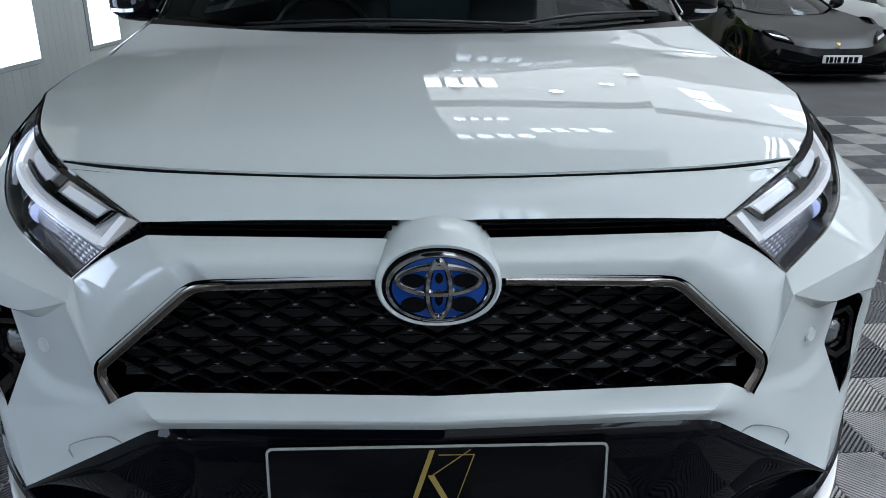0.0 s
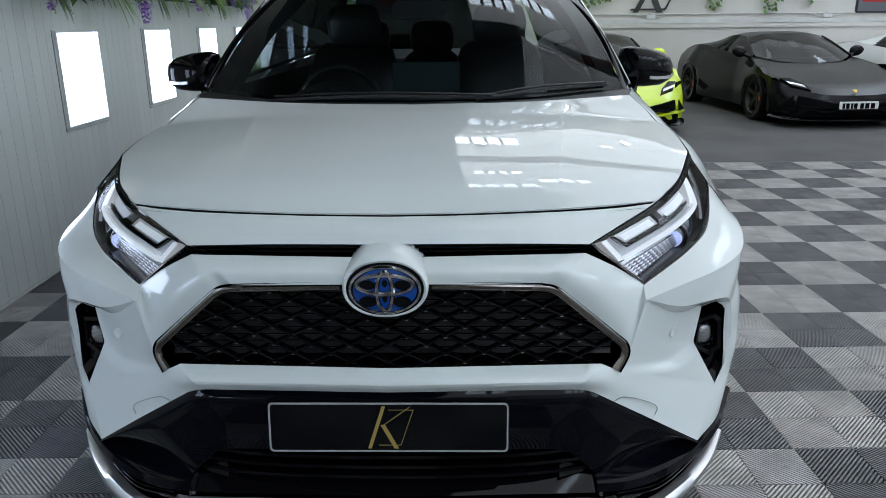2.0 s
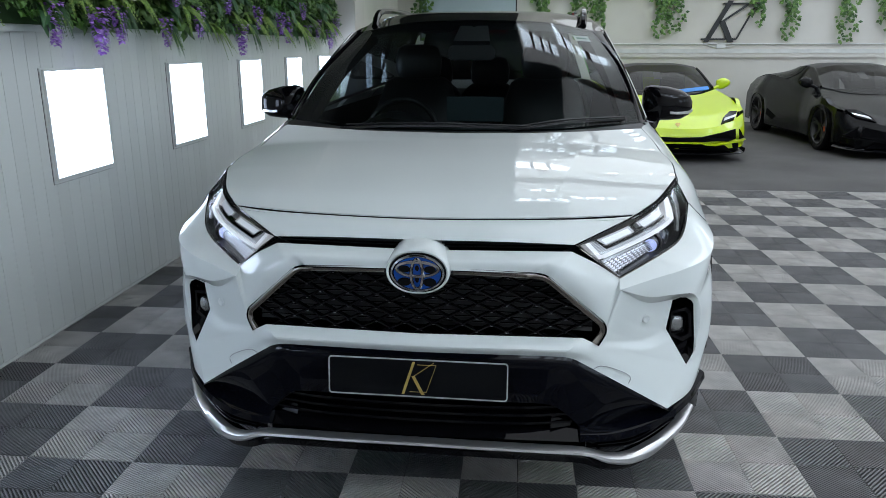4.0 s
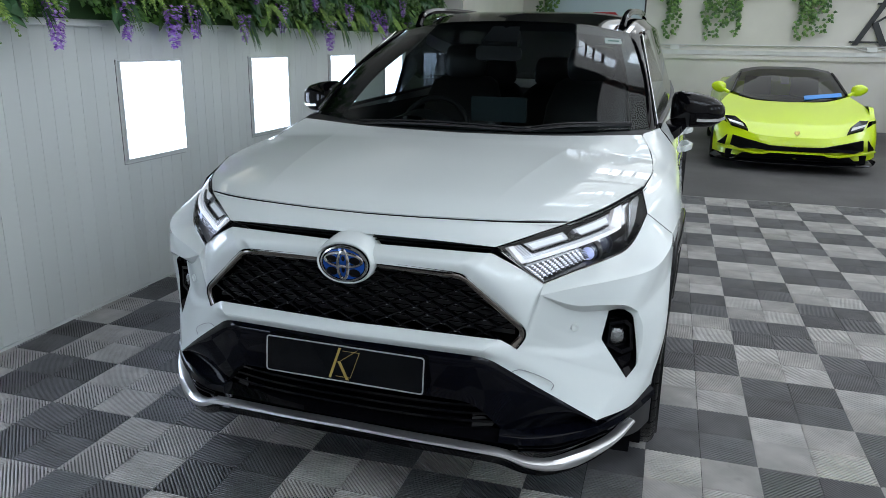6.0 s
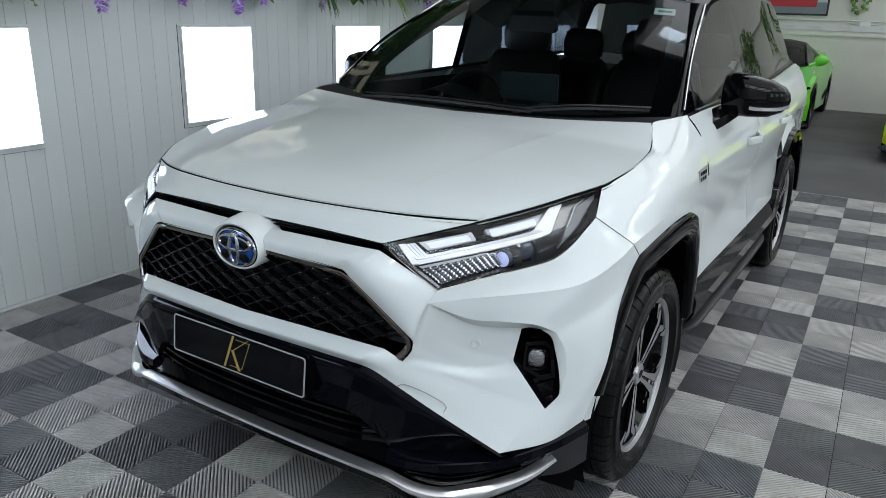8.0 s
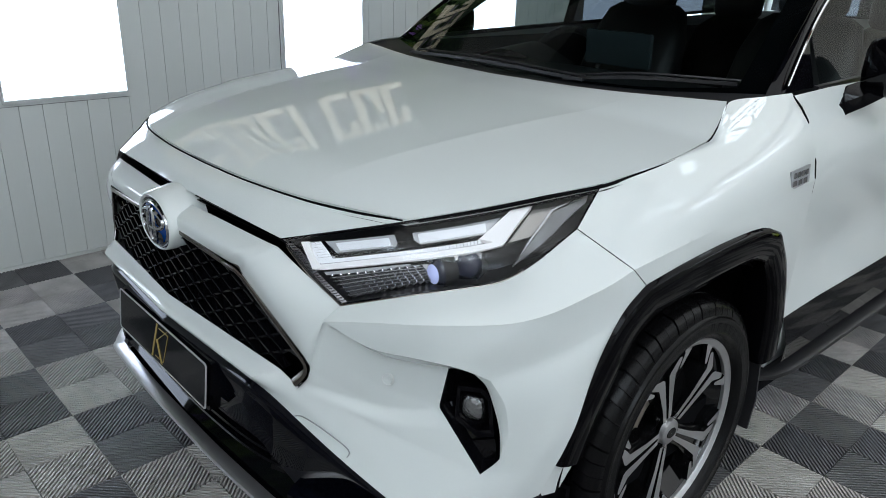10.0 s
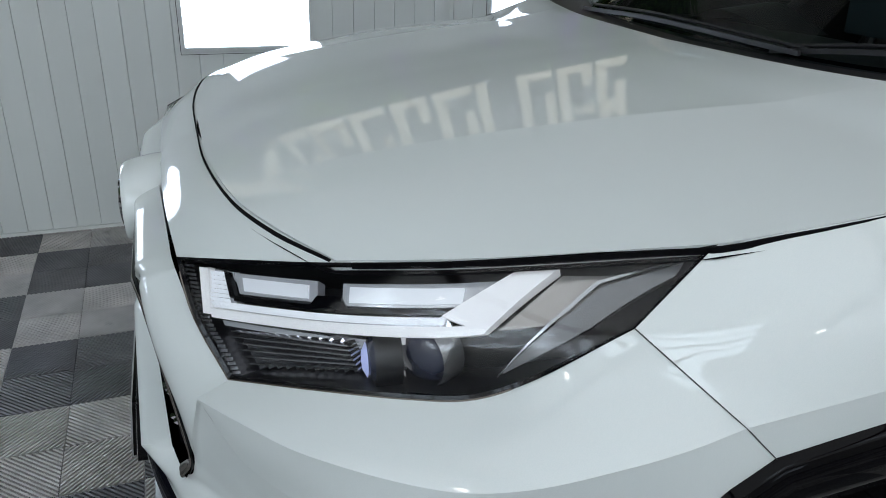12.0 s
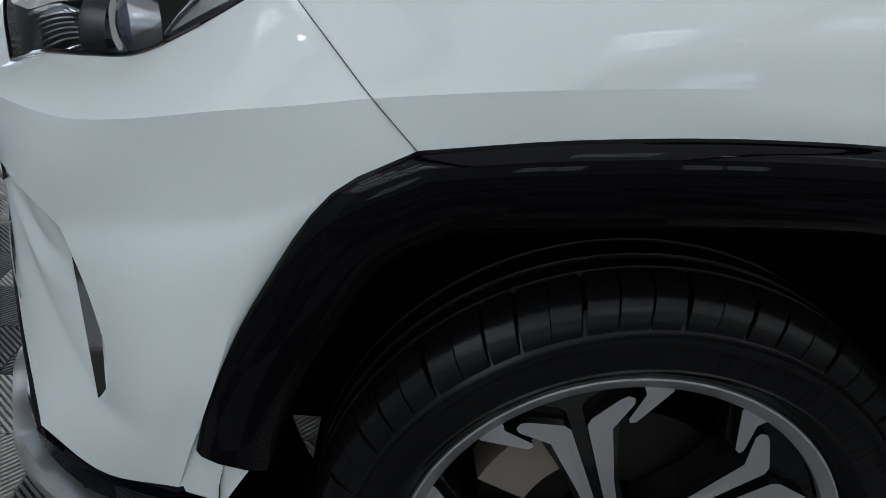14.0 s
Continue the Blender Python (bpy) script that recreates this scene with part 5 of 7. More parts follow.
# ---------------------------------------------------------------- headlamps
LAMP_SHELL = material("lamp_shell_grey", (0.010, 0.0105, 0.012), 0.30, 0.0)
MARKER = material("marker_lens_grey", (0.10, 0.103, 0.108), 0.25, 0.2, 0.5)
dots = node(MARKER, "ShaderNodeTexVoronoi", Scale=620.0)
tcm = node(MARKER, "ShaderNodeTexCoord")
dr = node(MARKER, "ShaderNodeValToRGB")
dr.color_ramp.elements[0].position, dr.color_ramp.elements[1].position = 0.25, 0.55
dr.color_ramp.elements[0].color, dr.color_ramp.elements[1].color = (0.22, 0.225, 0.23, 1), (0.13, 0.132, 0.136, 1)
link(MARKER, tcm, "Object", dots, "Vector")
link(MARKER, dots, "Distance", dr, "Fac")
link(MARKER, dr, "Color", shader(MARKER), "Base Color")
def headlamp(sx):
    N, M = 40, 16
    g = coons(lamp_low, lamp_top, curve(B2, (0.506, 0.120, 0.882), (0.437, 0.106, 0.934)), poly(HLOUT, HLTOP), N, M, (0.012, -0.012, 0.002))
    du = np.gradient(g, axis=0)
    dv = np.gradient(g, axis=1)
    nr = np.cross(du, dv)
    nr /= np.linalg.norm(nr, axis=2)[..., None] + 1e-9
    if nr[N // 2, M // 2, 1] > 0:
        nr = -nr

    def at(u, v, d):
        i, j = min(max(u, 0), 1) * N, min(max(v, 0), 1) * M
        i0, j0 = min(int(i), N - 1), min(int(j), M - 1)
        a, b = i - i0, j - j0

        def mix(t):
            return (1 - a) * (1 - b) * t[i0, j0] + a * (1 - b) * t[i0 + 1, j0] + (1 - a) * b * t[i0, j0 + 1] + a * b * t[i0 + 1, j0 + 1]
        return mix(g) - d * mix(nr)

    def strip(pairs, d, deep, n=4):
        """A raised band between lower and upper (u, v) points."""
        lo = [p[0] for p in pairs]
        hi = [p[1] for p in pairs]
        k = np.linspace(0, len(pairs) - 1, (len(pairs) - 1) * n + 1)
        rows = []
        for t in k:
            i = min(int(t), len(pairs) - 2)
            a = t - i
            l = np.array(lo[i]) * (1 - a) + np.array(lo[i + 1]) * a
            h = np.array(hi[i]) * (1 - a) + np.array(hi[i + 1]) * a
            m1, m2 = l + (h - l) * 0.06, l + (h - l) * 0.94
            rows.append([at(*l, d + deep), at(*m1, d), at(*m2, d), at(*h, d + deep)])
        rows = np.array(rows)
        s = Shape().grid(rows)
        s.ngon(rows[0]).ngon(rows[-1])
        return s

    hb = Shape()
    back = g - nr * 0.075
    hb.grid(back)
    for e in (np.stack([g[:, 0], back[:, 0]], 1), np.stack([g[:, -1], back[:, -1]], 1), np.stack([g[0], back[0]], 1), np.stack([g[-1], back[-1]], 1)):
        hb.grid(e)
    if sx < 0:
        hb.flip_x()
    lamp = part("headlamp", hb, LAMP_SHELL, suv, "clear headlamp with lit white light guides")

    def sub(name, s, mt, label="", **kw):
        if sx < 0:
            s.flip_x()
        return part(name, s, mt, lamp, label, **kw)
    lens = Shape().grid(g)
    lo = sub("lens", lens, LENS, "clear headlamp lens", angle=60)
    lo.visible_shadow = False
    # dark border of the lens
    bd = Shape()
    loop = np.concatenate([g[:, 0], g[-1, 1:], g[::-1, -1][1:], g[0, ::-1][1:-1]])
    nl = np.concatenate([nr[:, 0], nr[-1, 1:], nr[::-1, -1][1:], nr[0, ::-1][1:-1]])
    cen = g[N // 2, M // 2]
    inn = []
    for i in range(len(loop)):
        t = loop[(i + 1) % len(loop)] - loop[i - 1]
        w_in = np.cross(nl[i], t)
        w_in /= np.linalg.norm(w_in) + 1e-9
        if np.dot(w_in, cen - loop[i]) < 0:
            w_in = -w_in
        inn.append(loop[i] + w_in * 0.0045 - nl[i] * 0.002)
    bd.grid(np.stack([loop - nl * 0.012, loop + nl * 0.0015, np.array(inn)], 1), wrap=True)
    sub("lens_border", bd, BLACK, "black headlamp edge", angle=40)
    # white light guide: inner bracket, long bar, outer hook; its upper half is cut into facets
    sub("light_guide", strip([((0.02, 0.52), (0.05, 0.96)), ((0.045, 0.52), (0.074, 0.95))], 0.005, 0.02), DRL, "lit white light guide")
    sub("light_guide", strip([((0.045, 0.515), (0.052, 0.605)), ((0.25, 0.505), (0.262, 0.598)), ((0.50, 0.49), (0.49, 0.585)), ((0.665, 0.49), (0.625, 0.575))], 0.005, 0.02, 6), DRL, "lit white light guide")
    sub("light_guide", strip([((0.665, 0.49), (0.575, 0.66)), ((0.765, 0.92), (0.695, 0.95))], 0.005, 0.02), DRL, "lit white light guide")
    fc = Shape()
    for k in range(8):
        for j in range(4):
            u0, v0 = 0.058 + 0.013 * j + 0.004 * (k / 8), 0.63 + k * 0.036
            q = [at(u0, v0, 0.008), at(u0 + 0.011, v0, 0.012), at(u0 + 0.011, v0 + 0.031, 0.012), at(u0, v0 + 0.031, 0.006)]
            fc.ngon(q)
    for k in range(46):
        u0 = 0.062 + k * 0.0114
        va = 0.612 - 0.024 * (u0 - 0.06) / 0.52
        fc.ngon([at(u0, va, 0.007), at(u0 + 0.0100, va, 0.010), at(u0 + 0.0125, va + 0.058, 0.013), at(u0 + 0.0025, va + 0.058, 0.009)])
    sub("light_guide_facets", fc, FACET, "clear cut facets over the light guide", smooth=False)["kind"] = "stuff"
    sub("guide_backing", strip([((0.045, 0.60), (0.07, 0.96)), ((0.115, 0.60), (0.125, 0.95))], 0.016, 0.01), LAMP_CLEAR)
    sub("guide_backing", strip([((0.05, 0.60), (0.055, 0.68)), ((0.30, 0.595), (0.305, 0.67)), ((0.60, 0.575), (0.585, 0.655))], 0.016, 0.01, 6), LAMP_CLEAR)
    # black step between the bar and the modules above it
    sub("module_trim", strip([((0.118, 0.685), (0.122, 0.735)), ((0.32, 0.68), (0.32, 0.725)), ((0.345, 0.69), (0.335, 0.80)), ((0.375, 0.69), (0.385, 0.80)), ((0.40, 0.675), (0.40, 0.715)), ((0.60, 0.665), (0.645, 0.705))], 0.012, 0.014), BLACK)
    sub("module_trim", strip([((0.112, 0.70), (0.106, 0.94)), ((0.128, 0.72), (0.120, 0.93))], 0.010, 0.014), BLACK)
    sub("light_module", strip([((0.13, 0.745), (0.122, 0.94)), ((0.33, 0.74), (0.33, 0.925))], 0.018, 0.015), LAMP_CLEAR, "clear frosted lamp module")
    sub("light_module", strip([((0.385, 0.725), (0.385, 0.915)), ((0.60, 0.715), (0.665, 0.91))], 0.018, 0.015), LAMP_CLEAR, "clear frosted lamp module")
    for a0, b0, a1, b1 in ((0.145, 0.775, 0.31, 0.90), (0.40, 0.75, 0.61, 0.885)):
        sub("module_core", strip([((a0, b0), (a0, b1)), ((a1, b0 - 0.01), (a1, b1 - 0.015))], 0.0165, 0.004), FACET, "softly lit lamp core")
    sub("lamp_bezel", strip([((0.678, 0.49), (0.775, 0.93)), ((0.80, 0.44), (0.895, 0.86))], 0.020, 0.02), material("lamp_bezel_grey", (0.36, 0.345, 0.325), 0.18, 0.5, 0.6), "grey lamp bezel")
    ribs = Shape()
    for k in range(26):
        v0 = 0.03 + k * 0.036
        ribs.ngon([at(0.004, v0, 0.006), at(0.024, v0, 0.010), at(0.024, v0 + 0.024, 0.012), at(0.004, v0 + 0.024, 0.008)])
    sub("reflector_ribs", ribs, LAMP_FIN, smooth=False)["kind"] = "stuff"
    sub("reflector_bowl", strip([((0.03, 0.04), (0.05, 0.47)), ((0.20, 0.05), (0.22, 0.46)), ((0.40, 0.08), (0.40, 0.45))], 0.052, 0.01), LAMP_CHROME, "dark reflector bowl")
    # tooth fronts glow in place of reflected beam light; dark backs hide it sideways
    fr_v = ((0.05, 0.24), (0.24, 0.43))
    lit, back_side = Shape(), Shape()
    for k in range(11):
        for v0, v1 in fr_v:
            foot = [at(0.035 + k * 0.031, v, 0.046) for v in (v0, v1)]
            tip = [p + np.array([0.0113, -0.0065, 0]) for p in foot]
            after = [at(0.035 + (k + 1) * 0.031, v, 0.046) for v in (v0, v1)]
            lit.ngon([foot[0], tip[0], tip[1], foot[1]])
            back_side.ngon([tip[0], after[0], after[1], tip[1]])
    sub("reflector_facets", lit, REFLECTOR, "bluish white reflector facets with a glow of their own", smooth=False)["kind"] = "stuff"
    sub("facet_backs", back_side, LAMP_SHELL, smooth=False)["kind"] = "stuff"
    sub("reflector_shelf", strip([((0.035, 0.425), (0.037, 0.485)), ((0.20, 0.42), (0.21, 0.48)), ((0.34, 0.44), (0.34, 0.465))], 0.022, 0.02), LAMP_CLEAR, "clear ribbed shelf")
    for k in range(6):
        v0 = 0.075 + k * 0.058
        sub("reflector_fin", strip([((0.03, v0), (0.03, v0 + 0.012)), ((0.20, v0 + 0.010), (0.20, v0 + 0.026)), ((0.375, v0 + 0.035 - 0.007 * k), (0.375, v0 + 0.055 - 0.007 * k))], 0.026, 0.028), LAMP_FIN, "bright reflector fin")
    mk = strip([((0.70, 0.12), (0.705, 0.16)), ((0.82, 0.22), (0.815, 0.58)), ((0.87, 0.30), (0.845, 0.76)), ((0.972, 0.70), (0.968, 0.87))], 0.014, 0.012)
    sub("side_marker", mk, MARKER, "grey dotted side marker")
    sub("marker_edge", strip([((0.69, 0.11), (0.695, 0.135)), ((0.81, 0.58), (0.80, 0.61)), ((0.842, 0.76), (0.832, 0.79)), ((0.967, 0.87), (0.965, 0.89))], 0.010, 0.008), LAMP_FIN, "bright edge of the side marker")
    turn = Matrix.Rotation(radians(28 * sx), 4, "Z")
    for (u, v), r, lit in (((0.405, 0.22), 0.032, 1), ((0.515, 0.28), 0.036, 0)):
        c = at(u, v, 0.040)
        here = Matrix.Translation((c[0] * sx, c[1], c[2])) @ (Matrix.Rotation(radians(-6 * sx), 4, "Z") if lit else turn)
        pj = Shape().lathe([(-0.010, 0.0003), (-0.008, r * 0.4), (-0.002, r * 0.75), (0.008, r * 0.97), (0.016, r)], 28, (0, 0, 0), "y")
        o = part("projector", pj, LAMP_DARK, lamp, "round projector lens", angle=60)
        o.matrix_local = here
        ring = Shape().lathe([(0.012, r * 1.0), (0.002, r * 1.05), (0.000, r * 1.10), (0.006, r * 1.16), (0.03, r * 1.18)], 28, (0, 0, 0), "y")
        o = part("projector_ring", ring, LAMP_FIN if not lit else LAMP_SHELL, lamp, "bright ring round the projector", angle=50)
        o.matrix_local = here
        if lit:
            core = Shape().lathe([(-0.0115, 0.0002), (-0.0105, r * 0.35), (-0.006, r * 0.62)], 24, (0.001 * sx, 0, -0.002), "y")
            cm = BEAM
        else:
            # glowing crescent painted in as the chrome highlight on the larger projector's inner flank
            kk = np.linspace(1.9, 4.4, 16)
            arc = lambda rad, y: np.stack([sx * rad * np.cos(kk), np.full(16, y), rad * np.sin(kk)], 1)
            core = Shape().grid(np.stack([arc(r * 1.02, -0.002), arc(r * 0.80, -0.009), arc(r * 0.50, -0.013)], 1))
            cm = DRL
        o = part("projector_core", core, cm, lamp, "bluish white glow on the projector lens", angle=50)
        o.matrix_local = here
    # slim chrome line round the lens foot
    sub("lens_line", Shape().tube(np.concatenate([g[0, ::-1][2:], g[:30, 0][1:]]) + np.array([0, -0.0015, 0]), 0.0013, 6), SMOKE, "thin smoked line along the lens edge")
    # black seal between lamp and bonnet
    s = Shape()
    s.grid(np.stack([lamp_top(np.linspace(0.0, 1, 26)) + np.array([0, 0, -0.001]), lamp_top(np.linspace(0.0, 1, 26)) + np.array([-0.012, 0.02, 0.004]), lamp_top(np.linspace(0, 1, 26)) + np.array([-0.03, 0.05, 0.0])], 1))
    if sx < 0:
        s.flip_x()
    part("lamp_seal", s, PLASTIC, suv, "black seal over the headlamp")


for sx in (1, -1):
    headlamp(sx)

# ---------------------------------------------------------------- wheels
def wheel_parts(parent):
    W, R, RR = 0.118, 0.357, 0.258
    t = Shape()
    t.lathe([(-0.10, RR - 0.01), (-W, RR + 0.02), (-W - 0.004, 0.304), (-W + 0.006, 0.330), (-W + 0.024, R - 0.006), (-0.05, R), (0.05, R), (W - 0.026, R - 0.008),
             (W - 0.012, 0.338), (W - 0.006, 0.327), (W - 0.001, 0.3225), (W + 0.0035, 0.3205), (W + 0.0045, 0.315), (W + 0.0025, 0.310), (W + 0.0035, 0.298), (W + 0.003, 0.284), (W + 0.0045, 0.282), (W + 0.001, 0.277), (W - 0.009, RR + 0.011), (0.099, RR + 0.003), (0.090, RR - 0.004)], 96)
    tyre = part("tyre", t, RUBBER, parent, "black road tyre", angle=30)
    lug = Shape()
    for k in range(64):
        a = 2 * np.pi * k / 64 + 0.004 * math.sin(k * 2.4)
        for prof, lean in ((((0.058, R + 0.006), (W - 0.024, R + 0.003), (W - 0.011, R - 0.010), (W - 0.004, R - 0.026)), 1), (((-0.058, R + 0.006), (-W + 0.024, R + 0.003), (-W + 0.010, R - 0.012)), -1)):
            rows = []
            for n, (x, r) in enumerate(prof):
                skew = 0.010 * n * lean
                rows.append([(x, q * np.cos(a + da + skew), q * np.sin(a + da + skew)) for q, da in ((r - 0.014, -0.0455), (r, -0.0440), (r, 0.0440), (r - 0.014, 0.0455))])
            lug.grid(np.array(rows))
            lug.ngon(rows[0]).ngon(rows[-1])
    o = part("tread_shoulder", lug, RUBBER, tyre, angle=50)
    o["kind"] = "stuff"
    part("tread_band", Shape().lathe([(-0.05, R), (-0.048, R + 0.006), (-0.018, R + 0.006), (-0.016, R), (-0.010, R), (-0.008, R + 0.006), (0.020, R + 0.006), (0.022, R), (0.03, R), (0.032, R + 0.006), (0.05, R + 0.006), (0.052, R)], 72), RUBBER, tyre, angle=30)
    # raised sidewall marks, plain bars in two groups
    marks = Shape()
    for start in (0.55, 3.7):
        for k in range(8):
            a0 = start + k * 0.115
            for da, r0, r1 in ((0.0, 0.287, 0.307), (0.036, 0.287, 0.307)):
                marks.prism([(W + 0.0022, r * np.cos(a), r * np.sin(a)) for r, a in ((r0, a0 + da), (r1, a0 + da), (r1, a0 + da + 0.020), (r0, a0 + da + 0.020))], (0.0016, 0, 0))
            marks.prism([(W + 0.0022, r * np.cos(a), r * np.sin(a)) for r, a in ((0.295, a0 + 0.020), (0.299, a0 + 0.020), (0.299, a0 + 0.036), (0.295, a0 + 0.036))], (0.0016, 0, 0))
    o = part("sidewall_relief", marks, RUBBER, tyre, smooth=False, weld=0)
    o["kind"] = "stuff"
    b = Shape()
    b.lathe([(-0.10, 0.248), (0.04, 0.217), (0.075, 0.240), (0.092, 0.2475)], 72)
    rim_b = part("rim", b, RIM_DARK, parent, "gloss black and machined alloy wheel", angle=40)
    part("rim_lip", Shape().lathe([(0.086, 0.2425), (0.0945, 0.2432), (0.0955, 0.2440), (0.1005, 0.2545), (0.1030, 0.2575), (0.1025, 0.2600), (0.096, 0.2615)], 96), RIM_FACE, rim_b, "machined rim edge", angle=30)

    def flat(pts, x0, x1):
        """(radius, side) outline as a thin dished slab; nearer the hub it lies deeper."""
        f = lambda r: -0.018 * (1 - min(r / 0.24, 1)) ** 1.5
        s = Shape()
        n = len(pts)
        front = [(x1 + f(r), t, r) for r, t in pts]
        s.v += front + [(x0 + f(r), t, r) for r, t in pts]
        s.f += [tuple(range(n)), tuple(range(2 * n - 1, n - 1, -1))] + [(i, n + i, n + (i + 1) % n, (i + 1) % n) for i in range(n)]
        s.m += [0] * (n + 2)
        return s
    for k in range(5):
        rot = Matrix.Rotation(2 * np.pi * k / 5 + 0.365, 4, "X")
        for sd in (1, -1):
            # twin bar with a bent arm, and the pointed tongue that comes in from the rim beside it
            arm = [(0.042, 0.0040), (0.10, 0.0058), (0.198, 0.0090), (0.206, 0.0150), (0.222, 0.0500), (0.2235, 0.0590), (0.2185, 0.0650), (0.2115, 0.0635), (0.185, 0.0345), (0.105, 0.0215), (0.045, 0.0165)]
            tongue = [(0.187, 0.0535), (0.1925, 0.0535), (0.2195, 0.0775), (0.2300, 0.0770), (0.2365, 0.0800), (0.2240, 0.1085), (0.2150, 0.1060), (0.186, 0.0605)]
            for nm, outline in (("spoke", arm), ("spoke_tongue", tongue)):
                o = part(nm, flat([(r, a * sd) for r, a in outline], 0.083, 0.094), [RIM_FACE, RIM_DARK], rim_b, "machined silver spoke", smooth=False)
                o.matrix_local = rot
                for pl in o.data.polygons:
                    pl.material_index = 0 if pl.normal.x > 0.8 else 1
        web = flat([(0.035, -0.026), (0.110, -0.029), (0.186, -0.046), (0.183, -0.068), (0.214, -0.118), (0.243, -0.060), (0.2445, 0.0), (0.243, 0.060), (0.214, 0.118), (0.183, 0.068), (0.186, 0.046), (0.110, 0.029), (0.035, 0.026)], 0.045, 0.079)
        o = part("spoke_web", web, RIM_DARK, rim_b, smooth=False)
        o.matrix_local = rot
        nut = Shape().lathe([(0.068, 0.010), (0.080, 0.009), (0.082, 0.001)], 10, (0, 0.046 * np.sin(2 * np.pi * k / 5 + 0.7), 0.046 * np.cos(2 * np.pi * k / 5 + 0.7)))
        part("wheel_nut", nut, CHROME, rim_b)
    part("hub_cap", Shape().lathe([(0.074, 0.036), (0.086, 0.034), (0.089, 0.029), (0.089, 0.001)], 32), RIM_FACE, rim_b, "round wheel centre cap", angle=40)
    part("cap_mark", Shape().lathe([(0.0905, 0.001), (0.0905, 0.019), (0.088, 0.021)], 28, sz=0.7), PLATE_BLACK, rim_b)
    disc = part("brake_disc", Shape().lathe([(-0.02, 0.05), (0.030, 0.06), (0.030, 0.165), (0.010, 0.165)], 56), DISC, parent, "steel brake disc", angle=30)
    cal = Shape()
    ca = np.linspace(0.4, 1.35, 10)
    cal.grid(np.stack([np.stack([np.full(10, x), -r * np.cos(ca), r * np.sin(ca)], 1) for x, r in ((0.0, 0.185), (0.052, 0.182), (0.056, 0.12), (0.0, 0.11))], 1))
    part("caliper", cal, material("caliper_grey", (0.24, 0.20, 0.17), 0.45, 0.5), disc)


for sx in (1, -1):
    for yc in (0.917, 3.607):
        w_ob = thing("wheel", Matrix())
        w_ob.parent = suv
        w_ob.matrix_basis = Matrix.Translation((0.803 * sx, yc + 0.008, 0.361)) @ Matrix.Rotation(0 if sx > 0 else np.pi, 4, "Z")
        w_ob["label"] = "black and silver alloy wheel with road tyre"
        if sx > 0 and yc < 1:
            wheel_parts(w_ob)
            first_wheel = w_ob
        else:
            made = {first_wheel: w_ob}
            for ch in first_wheel.children_recursive:
                c2 = ch.copy()
                scene.collection.objects.link(c2)
                made[ch] = c2
                c2.parent = made[ch.parent]
# mud flaps behind the front wheels
for sx in (1, -1):
    s = Shape().prism([(0.72, 1.315, 0.50), (0.905, 1.335, 0.50), (0.915, 1.345, 0.30), (0.905, 1.352, 0.19), (0.74, 1.345, 0.19)], (0, 0.008, 0))
    if sx < 0:
        s.flip_x()
    part("mud_flap", s, PLASTIC, suv, "black mud flap", smooth=False)

# ---------------------------------------------------------------- door mirrors
for sx in (1, -1):
    rows = []
    k = np.linspace(0, 2 * np.pi, 28, endpoint=False)
    for x, yc, zc, ry, rz in ((0.840, 1.83, 1.208, 0.030, 0.048), (0.850, 1.825, 1.210, 0.060, 0.073), (0.880, 1.815, 1.210, 0.078, 0.083), (0.95, 1.815, 1.206, 0.078, 0.080), (1.02, 1.83, 1.200, 0.068, 0.069),
                              (1.062, 1.852, 1.197, 0.050, 0.048), (1.080, 1.872, 1.194, 0.026, 0.026), (1.084, 1.880, 1.193, 0.004, 0.004)):
        c, sn = np.cos(k), np.sin(k)
        rows.append(np.stack([np.full(28, x), yc + ry * np.sign(c) * np.abs(c) ** 0.7, zc + rz * np.sign(sn) * np.abs(sn) ** 0.75], 1))
    s = Shape().grid(np.stack(rows, 1), wrap=True)
    s.ngon(rows[0])
    if sx < 0:
        s.flip_x()
    mir = part("door_mirror", s, BLACK, suv, "gloss black door mirror", angle=50)
    if sx < 0:
        mir.location = (-0.025, 0, -0.008)
    s = Shape()
    s.sweep(curve((0.960, 1.741, 1.167), (0.99, 1.746, 1.165), (1.05, 1.79, 1.166), (1.082, 1.86, 1.172))(np.linspace(0, 1, 14)), [(-0.004, -0.006), (0.004, -0.006), (0.004, 0.006), (-0.004, 0.006)])
    if sx < 0:
        s.flip_x()
    part("indicator", s, SATIN, mir, "slim clear indicator strip")
    s = Shape()
    s.sweep(curve((0.815, 1.660, 1.085), (0.850, 1.70, 1.118), (0.885, 1.79, 1.150), (0.91, 1.82, 1.16))(np.linspace(0, 1, 12)), lambda t: [(-0.055 + 0.02 * t, -0.018), (0.045 - 0.01 * t, -0.020), (0.045 - 0.01 * t, 0.016), (-0.055 + 0.02 * t, 0.018)])
    if sx < 0:
        s.flip_x()
    part("mirror_arm", s, BLACK, mir, "black mirror arm", angle=30)

